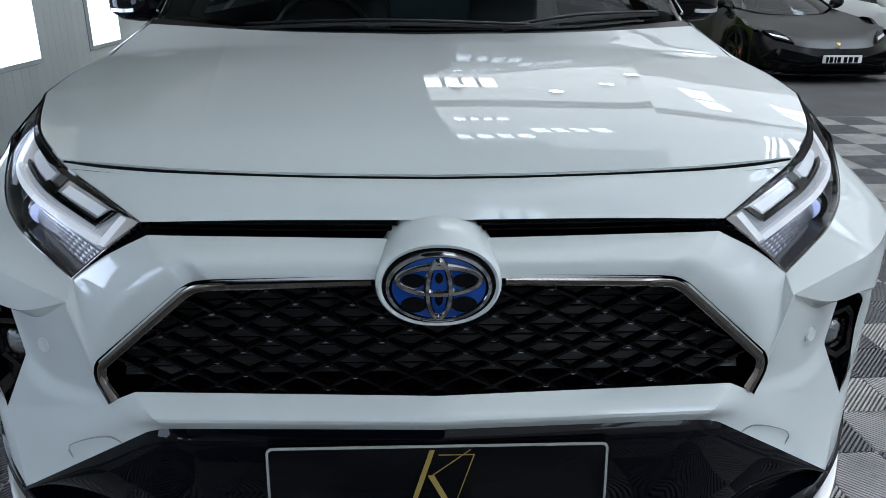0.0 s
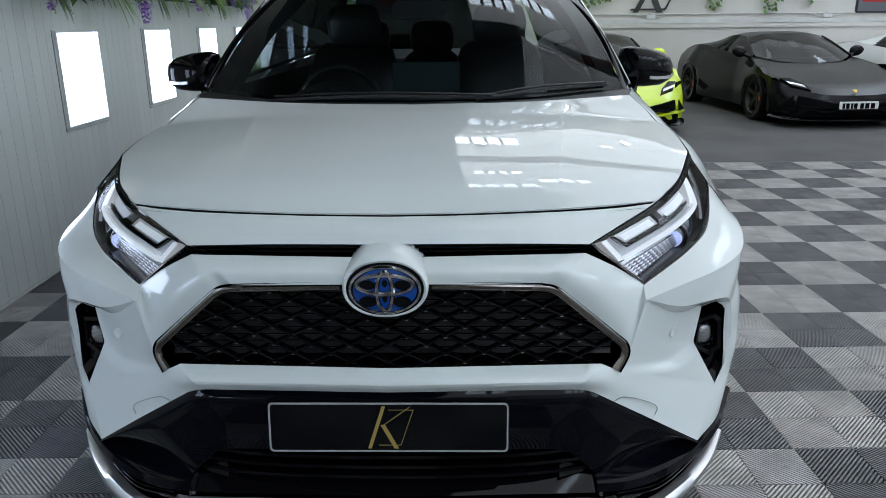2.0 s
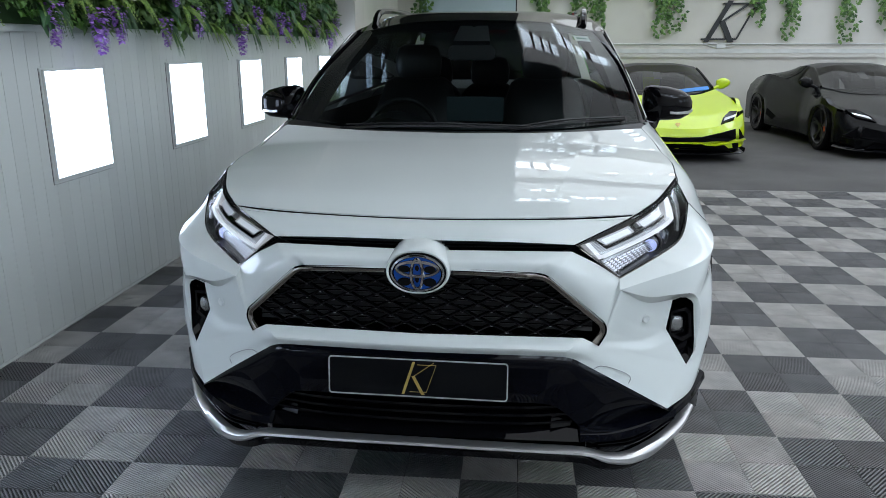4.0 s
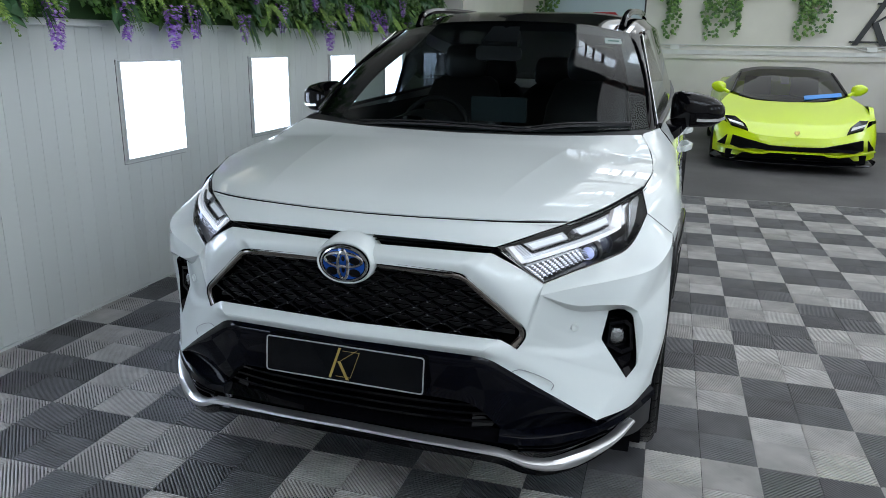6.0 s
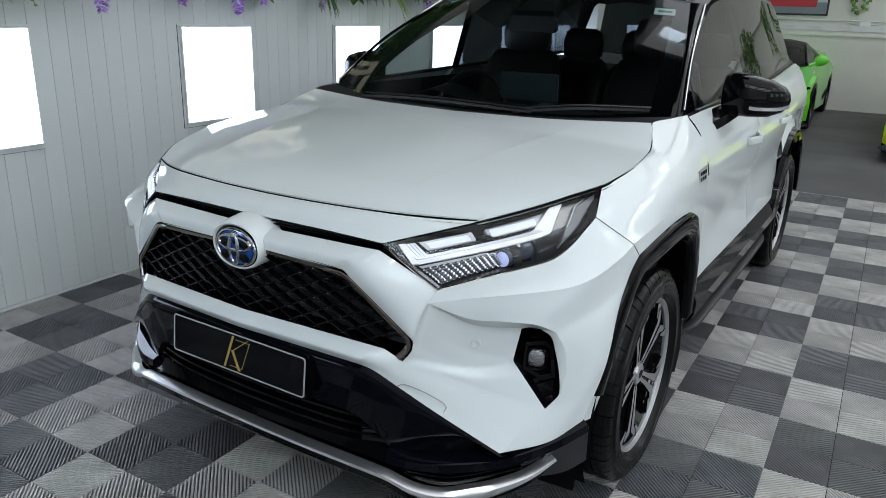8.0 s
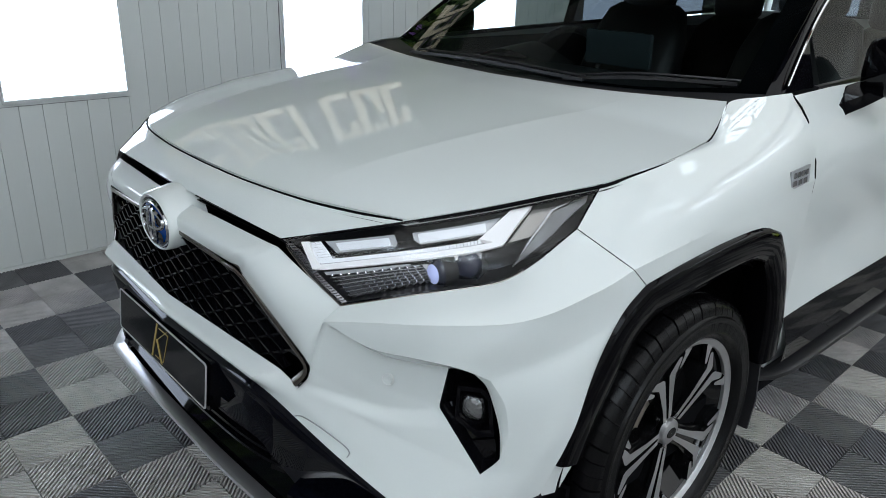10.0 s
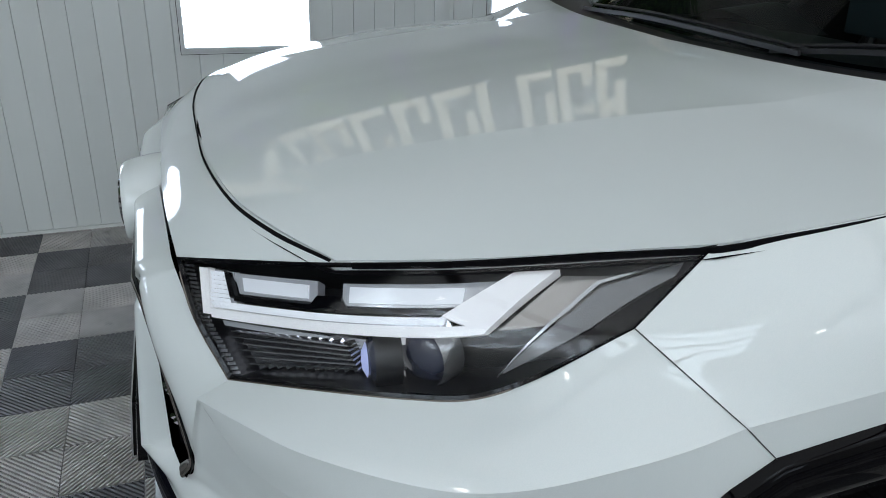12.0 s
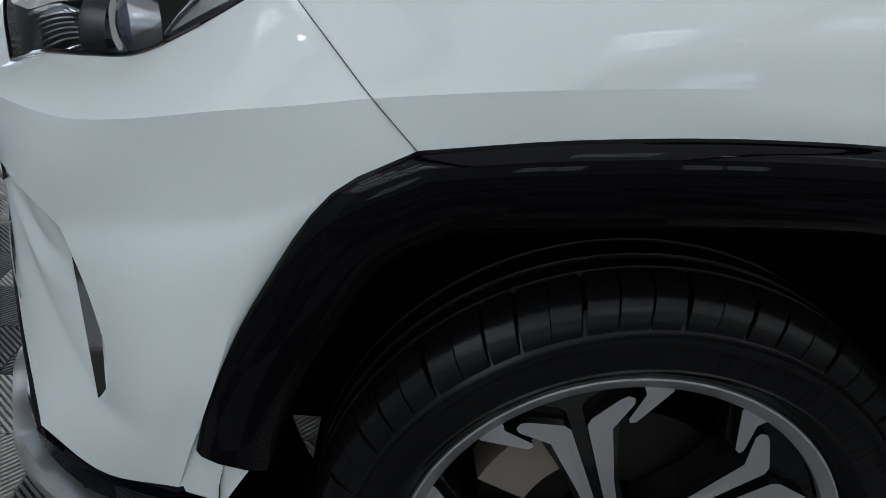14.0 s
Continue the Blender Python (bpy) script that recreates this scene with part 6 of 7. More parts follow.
# ---------------------------------------------------------------- cowl and wipers
s = Shape()
s.grid(coons(curve((0, 1.122, 1.110), (0.40, 1.137, 1.116), (0.752, 1.198, 1.132)), curve((0, 1.20, 1.128), (0.45, 1.235, 1.134), (0.772, 1.362, 1.154)),
             poly((0, 1.122, 1.110), (0, 1.20, 1.128)), curve((0.752, 1.198, 1.132), (0.788, 1.27, 1.146), (0.772, 1.362, 1.154)), 20, 4)).mirrored()
part("cowl", s, PLASTIC, suv, "black plastic cowl below the windscreen")
for (a, b, c) in (((-0.52, 1.22, 1.135), (-0.15, 1.19, 1.150), (0.30, 1.195, 1.142)), ((0.22, 1.205, 1.135), (0.45, 1.235, 1.165), (0.70, 1.335, 1.172))):
    s = Shape()
    s.sweep(curve(a, b, c)(np.linspace(0, 1, 20)), lambda t: [(-0.007 * (1 - t * 0.5), -0.004), (0.007 * (1 - t * 0.5), -0.004), (0.004, 0.005), (-0.004, 0.005)])
    wp = part("wiper", s, PLASTIC, suv, "black windscreen wiper", angle=40)
    s = Shape()
    q = np.array(curve(np.array(a) + (0.02, 0.02, 0.012), np.array(b) + (0, 0.02, 0.010), np.array(c) + (0, 0.018, 0.008))(np.linspace(0, 1, 16)))
    s.tube(q, 0.004)
    part("wiper_blade", s, PLASTIC, wp)

# small sticker at the windscreen's top corner
s = Shape()
q0, q1, q2, q3 = [np.array(p) + (-0.0009, 0.0014, -0.0034) for p in ((0.495, 1.938, 1.528), (0.569, 1.987, 1.524), (0.583, 1.931, 1.499), (0.507, 1.884, 1.503))]
s.prism([q0, q1, q2, q3], (0.0002, -0.0004, 0.0009))
sticker = part("windscreen_sticker", s, material("sticker_white", (0.72, 0.78, 0.76), 0.5), suv, "small white windscreen sticker", smooth=False)
m0 = [q0 * (1 - a) * (1 - b) + q1 * a * (1 - b) + q2 * a * b + q3 * (1 - a) * b for a, b in ((0.16, 0.36), (0.84, 0.36), (0.84, 0.64), (0.16, 0.64))]
part("sticker_bar", Shape().prism([m + np.array([0.0003, -0.0006, 0.0012]) for m in m0], (0.0001, -0.0003, 0.0006)), material("sticker_print_green", (0.06, 0.22, 0.17), 0.5), sticker, smooth=False)

# wing badge: a dark plate with raised bright bars
s = Shape().prism([(0.9135, 1.262, 0.992), (0.9115, 1.372, 0.996), (0.9155, 1.376, 0.950), (0.9175, 1.268, 0.944)], (0.004, 0, 0))
bw = part("wing_badge", s, STEEL, suv, "small silver wing badge", smooth=False)
for row, (z0, z1, n) in enumerate(((0.987, 0.973, 4), (0.966, 0.953, 3))):
    for k in range(n):
        y = 1.274 + k * (0.088 / n)
        d = 0.9186 + (0.0015 if row else 0.0)
        s = Shape().prism([(d, y, z0), (d - 0.0004, y + 0.066 / n, z0 + 0.001), (d + 0.0012, y + 0.066 / n, z1 + 0.001), (d + 0.0016, y, z1)], (0.0012, 0, 0))
        part("badge_bar", s, CHROME, bw, smooth=False)

# ---------------------------------------------------------------- inside the car
s = Shape()
s.grid(coons(curve((-0.74, 1.42, 1.10), (0, 1.25, 1.095), (0.74, 1.42, 1.10)), curve((-0.74, 1.74, 1.09), (0, 1.72, 1.10), (0.74, 1.74, 1.09)), poly((-0.74, 1.42, 1.10), (-0.74, 1.74, 1.09)), poly((0.74, 1.42, 1.10), (0.74, 1.74, 1.09)), 20, 6, (0, 0, 0.018)))
s.grid(np.stack([curve((-0.74, 1.74, 1.09), (0, 1.72, 1.10), (0.74, 1.74, 1.09))(np.linspace(0, 1, 21)), curve((-0.74, 1.82, 0.98), (0, 1.80, 0.98), (0.74, 1.82, 0.98))(np.linspace(0, 1, 21)), curve((-0.74, 1.78, 0.70), (0, 1.76, 0.70), (0.74, 1.78, 0.70))(np.linspace(0, 1, 21))], 1))
part("dashboard", s, LEATHER, suv, "black dashboard", angle=40)
hoodlet = Shape().grid(coons(curve((-0.56, 1.60, 1.10), (-0.37, 1.56, 1.145), (-0.18, 1.60, 1.10)), curve((-0.56, 1.76, 1.10), (-0.37, 1.74, 1.165), (-0.18, 1.76, 1.10)), poly((-0.56, 1.60, 1.10), (-0.56, 1.76, 1.10)), poly((-0.18, 1.60, 1.10), (-0.18, 1.76, 1.10)), 14, 4))
part("instrument_hood", hoodlet, LEATHER, suv)
s = Shape().prism([(-0.115, 1.735, 1.115), (0.165, 1.735, 1.115), (0.165, 1.728, 1.235), (-0.115, 1.728, 1.235)], (0, 0.022, 0.003))
part("display", s, SCREEN, suv, "wide touch display on the dashboard", smooth=False, bevel=0.004)
st = Shape()
k = np.linspace(0, 2 * np.pi, 40, endpoint=False)
ring_p = np.stack([0.185 * np.cos(k), 0.185 * np.sin(k) * math.sin(radians(24)), 0.185 * np.sin(k) * math.cos(radians(24))], 1) + np.array([-0.37, 1.90, 1.035])
st.tube(ring_p, 0.015, 8, closed=True)
st.box((-0.43, 1.895, 0.99), (-0.31, 1.925, 1.065))
st.box((-0.55, 1.905, 1.02), (-0.19, 1.920, 1.045))
part("steering_wheel", st, LEATHER, suv, "black steering wheel")


def seat(x, y, wide=0.25, top=1.30, head=True):
    s = Shape()
    rows = []
    for z, yy, d, wd in ((0.62, y - 0.06, 0.10, wide), (0.80, y, 0.11, wide), (1.0, y + 0.05, 0.10, wide), (1.15, y + 0.10, 0.085, wide * 0.94), (top - 0.03, y + 0.145, 0.065, wide * 0.78), (top, y + 0.155, 0.03, wide * 0.6)):
        kk = np.linspace(0, 2 * np.pi, 24, endpoint=False)
        rows.append(np.stack([x + wd * np.sign(np.cos(kk)) * np.abs(np.cos(kk)) ** 0.5, yy + d * np.sign(np.sin(kk)) * np.abs(np.sin(kk)) ** 0.7, np.full(24, z)], 1))
    s.grid(np.stack(rows, 1), wrap=True)
    s.ngon(rows[-1])
    st_ob = part("seat", s, LEATHER, suv, "black leather seat", angle=50)
    c = Shape().box((x - wide, y - 0.55, 0.50), (x + wide, y, 0.66))
    part("seat_cushion", c, LEATHER, st_ob, smooth=False, bevel=0.03)
    if head:
        h = []
        for z, d, wd in ((top - 0.02, 0.03, 0.10), (top + 0.02, 0.05, 0.132), (top + 0.10, 0.055, 0.138), (top + 0.165, 0.045, 0.118), (top + 0.185, 0.02, 0.08)):
            kk = np.linspace(0, 2 * np.pi, 20, endpoint=False)
            h.append(np.stack([x + wd * np.sign(np.cos(kk)) * np.abs(np.cos(kk)) ** 0.6, y + 0.15 + d * np.sin(kk), np.full(20, z)], 1))
        hs = Shape().grid(np.stack(h, 1), wrap=True)
        hs.ngon(h[-1])
        part("head_restraint", hs, LEATHER, st_ob, angle=50)


for x in (-0.37, 0.37):
    seat(x, 2.35)
for x in (-0.40, 0.0, 0.40):
    seat(x, 3.25, 0.21, 1.22)
s = Shape().prism([(x, 1.79, 1.445 + z) for x, z in rounded(0.115, 0.034, 0.025)], (0, 0.022, -0.004))
part("rear_view_mirror", s, PLASTIC, suv, "rear-view mirror", smooth=False)
s = Shape().prism([(-0.09, 1.80, 1.50), (0.09, 1.80, 1.50), (0.07, 1.95, 1.575), (-0.07, 1.95, 1.575)], (0, 0.03, -0.05))
part("camera_housing", s, PLASTIC, suv, "black camera housing behind the windscreen", smooth=False)
s = Shape()
s.grid(coons(curve((0, 4.56, 1.20), (0.5, 4.52, 1.20), (0.70, 4.42, 1.22)), curve((0, 4.27, 1.62), (0.35, 4.26, 1.61), (0.56, 4.17, 1.58)), poly((0, 4.56, 1.20), (0, 4.27, 1.62)), poly((0.70, 4.42, 1.22), (0.56, 4.17, 1.58)), 10, 6)).mirrored()
part("rear_window", s, PRIVACY, suv, "dark rear window")
s = Shape().box((-0.62, 3.45, 1.10), (0.62, 4.45, 1.13))
part("parcel_shelf", s, LEATHER, suv, smooth=False)
for sx in (1, -1):
    s = Shape().grid(np.stack([np.array([(0.80, y, 1.14), (0.78, y, 1.0), (0.76, y, 0.55)]) for y in np.linspace(1.42, 4.4, 14)], 0))
    if sx < 0:
        s.flip_x()
    part("door_lining", s, LEATHER, suv, "black door lining")


# ---------------------------------------------------------------- parked supercars
def supercar(name, m, paint, label, rims, plate_too=False, sticker=None):
    car = thing(name, m, label=label, category="sports car", group="parked sports cars")
    dark = PLASTIC
    H0, H1, H2 = (0, 0.00, 0.425), (0.45, 0.065, 0.445), (0.80, 0.34, 0.545)
    hood_l = curve(H0, H1, H2)
    hood_r = curve((0, 1.20, 0.775), (0.45, 1.26, 0.79), (0.76, 1.52, 0.855))
    hood_s = curve(H2, (0.87, 0.60, 0.655), (0.895, 0.95, 0.735), (0.84, 1.28, 0.80), (0.76, 1.52, 0.855))
    s = Shape()
    s.grid(coons(hood_l, hood_r, curve(H0, (0, 0.30, 0.545), (0, 0.8, 0.690), (0, 1.20, 0.775)), hood_s, 22, 16))
    # front face down to the lip, with openings laid in as dark recesses
    lip = curve((0, -0.01, 0.17), (0.5, 0.02, 0.17), (0.82, 0.16, 0.18), (0.95, 0.42, 0.19))
    top = joined(hood_l, curve(H2, (0.90, 0.44, 0.60), (0.93, 0.52, 0.60)), 0.85)
    s.grid(coons(lip, top, curve((0, -0.01, 0.17), (0, -0.035, 0.32), H0), curve((0.95, 0.42, 0.19), (0.955, 0.47, 0.42), (0.93, 0.52, 0.60)), 26, 10, (0.0, -0.02, 0)))
    # flank with wheel openings
    ya = np.linspace(0.50, 4.35, 60)
    rows = []
    for y in ya:
        low = 0.17
        for yc, r in ((0.98, 0.385), (3.60, 0.395)):
            if abs(y - yc) < r:
                low = max(low, 0.34 + math.sqrt(r * r - (y - yc) ** 2))
        if y < 1.52:
            tx, ty, tz = hood_s(np.interp(y, [0.36, 0.62, 0.95, 1.28, 1.52], [0, 0.25, 0.52, 0.80, 1.0]))[0]
        else:
            tz = np.interp(y, [1.52, 2.2, 3.0, 3.6, 4.35], [0.855, 0.90, 0.97, 0.99, 0.90])
            tx = np.interp(y, [1.52, 2.2, 3.0, 3.6, 4.35], [0.76, 0.80, 0.82, 0.82, 0.74])
        w1 = np.interp(y, [0.5, 0.98, 1.8, 2.6, 3.6, 4.35], [0.93, 0.955, 0.90, 0.93, 0.97, 0.90])
        rows.append([(w1 - 0.01, y, low), (w1, y, low + (0.60 - low) * 0.5), (w1, y, max(0.62, low + 0.02)), ((w1 + tx) / 2 + 0.03, y, max((0.62 + tz) / 2 + 0.02, low + 0.04)), (tx, y, max(tz, low + 0.05))])
    s.grid(np.array(rows))
    # shoulder and engine cover
    c_side = curve((0.76, 1.52, 0.855), (0.80, 2.2, 0.90), (0.82, 3.0, 0.97), (0.82, 3.6, 0.99), (0.74, 4.35, 0.90))
    roof_edge = curve((0.735, 1.56, 0.880), (0.615, 2.22, 1.135), (0.59, 2.75, 1.150), (0.48, 3.5, 1.04), (0.42, 4.2, 0.93))
    s.grid(coons(piece(c_side, 0.42, 1), piece(roof_edge, 0.42, 1), poly(c_side(0.42)[0], roof_edge(0.42)[0]), poly(c_side(1)[0], roof_edge(1)[0]), 16, 5))
    s.grid(coons(curve((0, 2.75, 1.205), (0.35, 2.75, 1.195), tuple(roof_edge(0.42)[0])), poly((0, 4.25, 0.93), (0.42, 4.2, 0.93)), curve((0, 2.75, 1.205), (0, 3.5, 1.08), (0, 4.25, 0.93)), piece(roof_edge, 0.42, 1), 8, 12))
    s.grid(coons(poly((0, 4.25, 0.93), (0.74, 4.35, 0.90)), poly((0, 4.42, 0.30), (0.88, 4.38, 0.30)), poly((0, 4.25, 0.93), (0, 4.42, 0.30)), poly((0.74, 4.35, 0.90), (0.88, 4.38, 0.30)), 8, 6))
    s.mirrored()
    part("body", s, paint, car, angle=28)
    top_edge = curve((0, 2.06, 1.190), (0.35, 2.09, 1.180), tuple(roof_edge(0.24)[0]))
    s = Shape().grid(coons(curve((0, 1.22, 0.780), (0.45, 1.28, 0.795), (0.75, 1.54, 0.862)), top_edge,
                           curve((0, 1.22, 0.780), (0, 1.62, 1.005), (0, 2.06, 1.190)), piece(roof_edge, 0, 0.24), 14, 10)).mirrored()
    part("windscreen", s, CAR_GLASS, car, "dark sloping windscreen", angle=60)
    s = Shape().grid(coons(top_edge, curve((0, 2.75, 1.205), (0.35, 2.75, 1.195), tuple(roof_edge(0.42)[0])), curve((0, 2.06, 1.190), (0, 2.45, 1.212), (0, 2.75, 1.205)), piece(roof_edge, 0.24, 0.42), 10, 6)).mirrored()
    part("roof", s, PLASTIC, car, "black roof", angle=50)
    for sx in (1, -1):
        s = Shape().grid(coons(piece(c_side, 0.03, 0.45), piece(roof_edge, 0.0, 0.45), poly(c_side(0.03)[0], roof_edge(0)[0]), poly(c_side(0.45)[0], roof_edge(0.45)[0]), 14, 5))
        if sx < 0:
            s.flip_x()
        part("side_window", s, CAR_GLASS, car, "dark side window")
        s = Shape()
        s.tube(roof_edge(np.linspace(0, 0.26, 12)), 0.018)
        if sx < 0:
            s.flip_x()
        part("pillar", s, BLACK, car)
        # headlamp: slanted dark pod with pale strips
        q = np.array([(0.56, 0.130, 0.480), (0.76, 0.285, 0.535), (0.835, 0.47, 0.618), (0.72, 0.40, 0.622), (0.60, 0.23, 0.545)]) + np.array([0.0, -0.014, 0.012])
        s = Shape().prism(q, (0, 0.02, -0.03))
        if sx < 0:
            s.flip_x()
        hl = part("headlamp", s, PLATE_BLACK, car, "slanted dark headlamp", smooth=False)
        s = Shape()
        s.prism([q[0] * 0.85 + q[2] * 0.15 + (0, -0.006, 0.008), q[1] * 0.8 + q[2] * 0.2 + (0, -0.006, 0.006), q[1] * 0.5 + q[2] * 0.5 + (0, -0.006, 0.008), q[0] * 0.6 + q[3] * 0.4 + (0, -0.006, 0.008)], (0, 0.006, 0))
        if sx < 0:
            s.flip_x()
        part("lamp_strip", s, material("small_lamp_glass", (0.55, 0.56, 0.57), 0.15, 0.3, 0.5), hl, smooth=False)
        # dark band under the nose, with an upright fin before the outer corner opening
        def on_face(x, z, out=0.030):
            return (x, np.interp(x, [0, 0.3, 0.5, 0.62, 0.73, 0.82, 0.9, 0.95], [-0.045, -0.036, -0.012, 0.022, 0.075, 0.135, 0.25, 0.40]) - out, z)
        s = Shape().prism([on_face(x, z) for x, z in ((0.002, 0.318), (0.30, 0.328), (0.56, 0.385), (0.735, 0.425), (0.755, 0.300), (0.64, 0.268), (0.50, 0.282), (0.33, 0.268), (0.002, 0.268))], (0, 0.05, 0))
        if sx < 0:
            s.flip_x()
        ik = part("intake", s, DARK, car, "black front intake", smooth=False)
        s = Shape().prism([on_face(x, z) for x, z in ((0.795, 0.425), (0.845, 0.365), (0.905, 0.300), (0.815, 0.292))], (0, 0.05, 0))
        if sx < 0:
            s.flip_x()
        part("corner_intake", s, DARK, car, "black corner opening", smooth=False)
        s = Shape().sweep(np.array([on_face(x, z, 0.050) for x, z in ((0.0, 0.252), (0.30, 0.252), (0.36, 0.232), (0.48, 0.226), (0.60, 0.250), (0.80, 0.268), (0.92, 0.276))]), [(-0.03, -0.011), (0.012, -0.009), (0.014, 0.006), (-0.03, 0.012)])
        if sx < 0:
            s.flip_x()
        part("intake_fin", s, paint, ik, smooth=False)
        # mirror
        rows = []
        k = np.linspace(0, 2 * np.pi, 16, endpoint=False)
        for x, r in ((0.84, 0.01), (0.85, 0.055), (0.90, 0.080), (0.96, 0.078), (1.01, 0.055), (1.04, 0.025), (1.045, 0.004)):
            rows.append(np.stack([np.full(16, x - 0.03), 1.70 + 0.8 * r * np.cos(k), 0.925 + (x - 0.86) * 0.10 + r * np.sign(np.sin(k)) * np.abs(np.sin(k)) ** 0.8], 1))
        s = Shape().grid(np.stack(rows, 1), wrap=True)
        s.tube(np.array([(0.76, 1.62, 0.855), (0.82, 1.66, 0.885), (0.90, 1.70, 0.930)]), 0.026)
        if sx < 0:
            s.flip_x()
        part("door_mirror", s, paint, car, "door mirror", angle=50)
        # side scoop
        s = Shape().prism([(0.935, 2.70, 0.34), (0.955, 3.08, 0.44), (0.955, 3.12, 0.34), (0.94, 2.85, 0.27)], (-0.03, 0, 0))
        if sx < 0:
            s.flip_x()
        part("side_scoop", s, DARK, car, smooth=False)
        for yc in (0.98, 3.60):
            wl = new("wheel")
            wl.parent = car
            wl.matrix_basis = Matrix.Translation((0.84 * sx, yc, 0.345)) @ Matrix.Rotation(0 if sx > 0 else math.pi, 4, "Z")
            wl["label"] = "dark multi-spoke sports wheel"
            part("tyre", Shape().lathe([(-0.12, 0.25), (-0.125, 0.31), (-0.10, 0.343), (0.10, 0.343), (0.122, 0.31), (0.115, 0.252), (0.09, 0.245)], 40), RUBBER, wl, angle=40)
            part("rim", Shape().lathe([(-0.1, 0.24), (0.02, 0.22), (0.09, 0.238), (0.105, 0.250)], 40), rims, wl, angle=40)
            for a in range(5):
                for d in (-0.12, 0.12):
                    sp = Shape().prism([(0.06, -0.012, 0.02), (0.06, 0.012, 0.02), (0.095, 0.010, 0.238), (0.095, -0.010, 0.238)], (-0.03, 0, 0))
                    o = part("spoke", sp, rims, wl, smooth=False)
                    o.matrix_local = Matrix.Rotation(2 * math.pi * a / 5 + d, 4, "X")
            part("brake", Shape().lathe([(0.0, 0.06), (0.03, 0.06), (0.03, 0.19), (0.0, 0.19)], 30), DISC, wl)
            cl = Shape().prism([(0.02, 0.10, 0.06), (0.02, 0.19, 0.04), (0.02, 0.19, -0.06), (0.02, 0.10, -0.06)], (0.05, 0, 0))
            part("caliper", cl, CALIPER, wl, "orange brake caliper", smooth=False)
    # centre intake and splitter
    s = Shape().prism([(-0.70, 0.00, 0.150), (0.70, 0.00, 0.150), (0.60, -0.030, 0.222), (0.36, -0.072, 0.215), (0.30, -0.080, 0.238), (-0.30, -0.080, 0.238), (-0.36, -0.072, 0.215), (-0.60, -0.030, 0.222)], (0, 0.05, 0))
    part("intake", s, DARK, car, "black lower intake", smooth=False)
    for z in (0.165, 0.195):
        part("intake_slat", Shape().box((-0.42, -0.086, z), (0.42, -0.060, z + 0.006)), GRILLE, car, smooth=False)
    s = Shape()
    s.sweep(np.array(curve((-0.97, 0.42, 0.13), (-0.84, 0.10, 0.115), (-0.5, -0.04, 0.11), (0, -0.07, 0.11), (0.5, -0.04, 0.11), (0.84, 0.10, 0.115), (0.97, 0.42, 0.13))(np.linspace(0, 1, 40))), [(-0.10, -0.012), (0.0, -0.012), (0.012, 0), (0, 0.014), (-0.10, 0.05)])
    part("splitter", s, BLACK, car, "black front splitter", angle=40)
    part("under_tray", Shape().box((-0.80, 0.1, 0.12), (0.80, 4.3, 0.24)), DARK, car, smooth=False)
    part("crest", Shape().prism([(-0.028, 0.075, 0.492), (0.028, 0.075, 0.492), (0.031, 0.060, 0.472), (0, 0.030, 0.448), (-0.031, 0.060, 0.472)], (0, -0.008, 0.008)), GOLD, car, "small gold crest", smooth=False)
    part("dashboard", Shape().box((-0.62, 1.50, 0.70), (0.62, 1.9, 0.83)), LEATHER, car, smooth=False)
    for x in (-0.33, 0.33):
        part("seat", Shape().prism([(x - 0.22, 2.35, 0.45), (x + 0.22, 2.35, 0.45), (x + 0.18, 2.60, 1.06), (x - 0.18, 2.60, 1.06)], (0, 0.10, 0)), LEATHER, car, smooth=False)
    part("window_card", Shape().prism([(-0.09, 1.72, 1.00), (0.02, 1.72, 1.00), (0.02, 1.90, 1.085), (-0.09, 1.90, 1.085)], (0, 0.004, -0.008)), PLATE_WHITE, car, "small white card behind the windscreen", smooth=False)
    if plate_too:
        p = part("number_plate", Shape().prism([(x, -0.085, 0.300 + z) for x, z in rounded(0.26, 0.056, 0.01)], (0, 0.012, 0)), PLATE_WHITE, car, "white number plate with dark bars", smooth=False)
        for k, wd in ((-0.20, 0.022), (-0.145, 0.030), (-0.09, 0.018), (-0.04, 0.030), (0.045, 0.030), (0.115, 0.034), (0.19, 0.034)):
            part("plate_bar", Shape().box((k - wd, -0.0875, 0.265), (k + wd * 0.6, -0.0855, 0.335)), PLATE_BLACK, p, smooth=False)
    if sticker:
        q = np.array([(0.18, 1.255, 0.805), (0.66, 1.44, 0.850), (0.66, 1.52, 0.893), (0.18, 1.335, 0.850)])
        part("sun_strip", Shape().prism(q, (0, -0.008, 0.010)), sticker, car, "blue strip at the windscreen's foot", smooth=False)
    return car


def car_paint(name, color, rough, coat):
    m = material(name, color, rough, 0.0, coat, 0.03)
    vary(m, tuple(c * 0.93 for c in color), tuple(min(1, c * 1.05) for c in color), 500, 2)
    return m


CAR_GLASS = pane("sports_car_glass", (0.16, 0.17, 0.17), 1.5)
CALIPER = material("orange_caliper", (0.62, 0.10, 0.01), 0.4)
PLATE_WHITE = material("plate_white", (0.72, 0.73, 0.72), 0.4)
BLUE_STRIP = material("blue_strip", (0.03, 0.22, 0.62), 0.4)
YELLOW = car_paint("acid_yellow_paint", (0.58, 0.76, 0.004), 0.3, 0.8)
MATT = car_paint("satin_black_paint", (0.005, 0.0054, 0.0062), 0.22, 0.0)
shader(MATT).inputs["Specular IOR Level"].default_value = 0.19
GREEN = car_paint("bright_green_paint", (0.10, 0.50, 0.02), 0.3, 0.8)
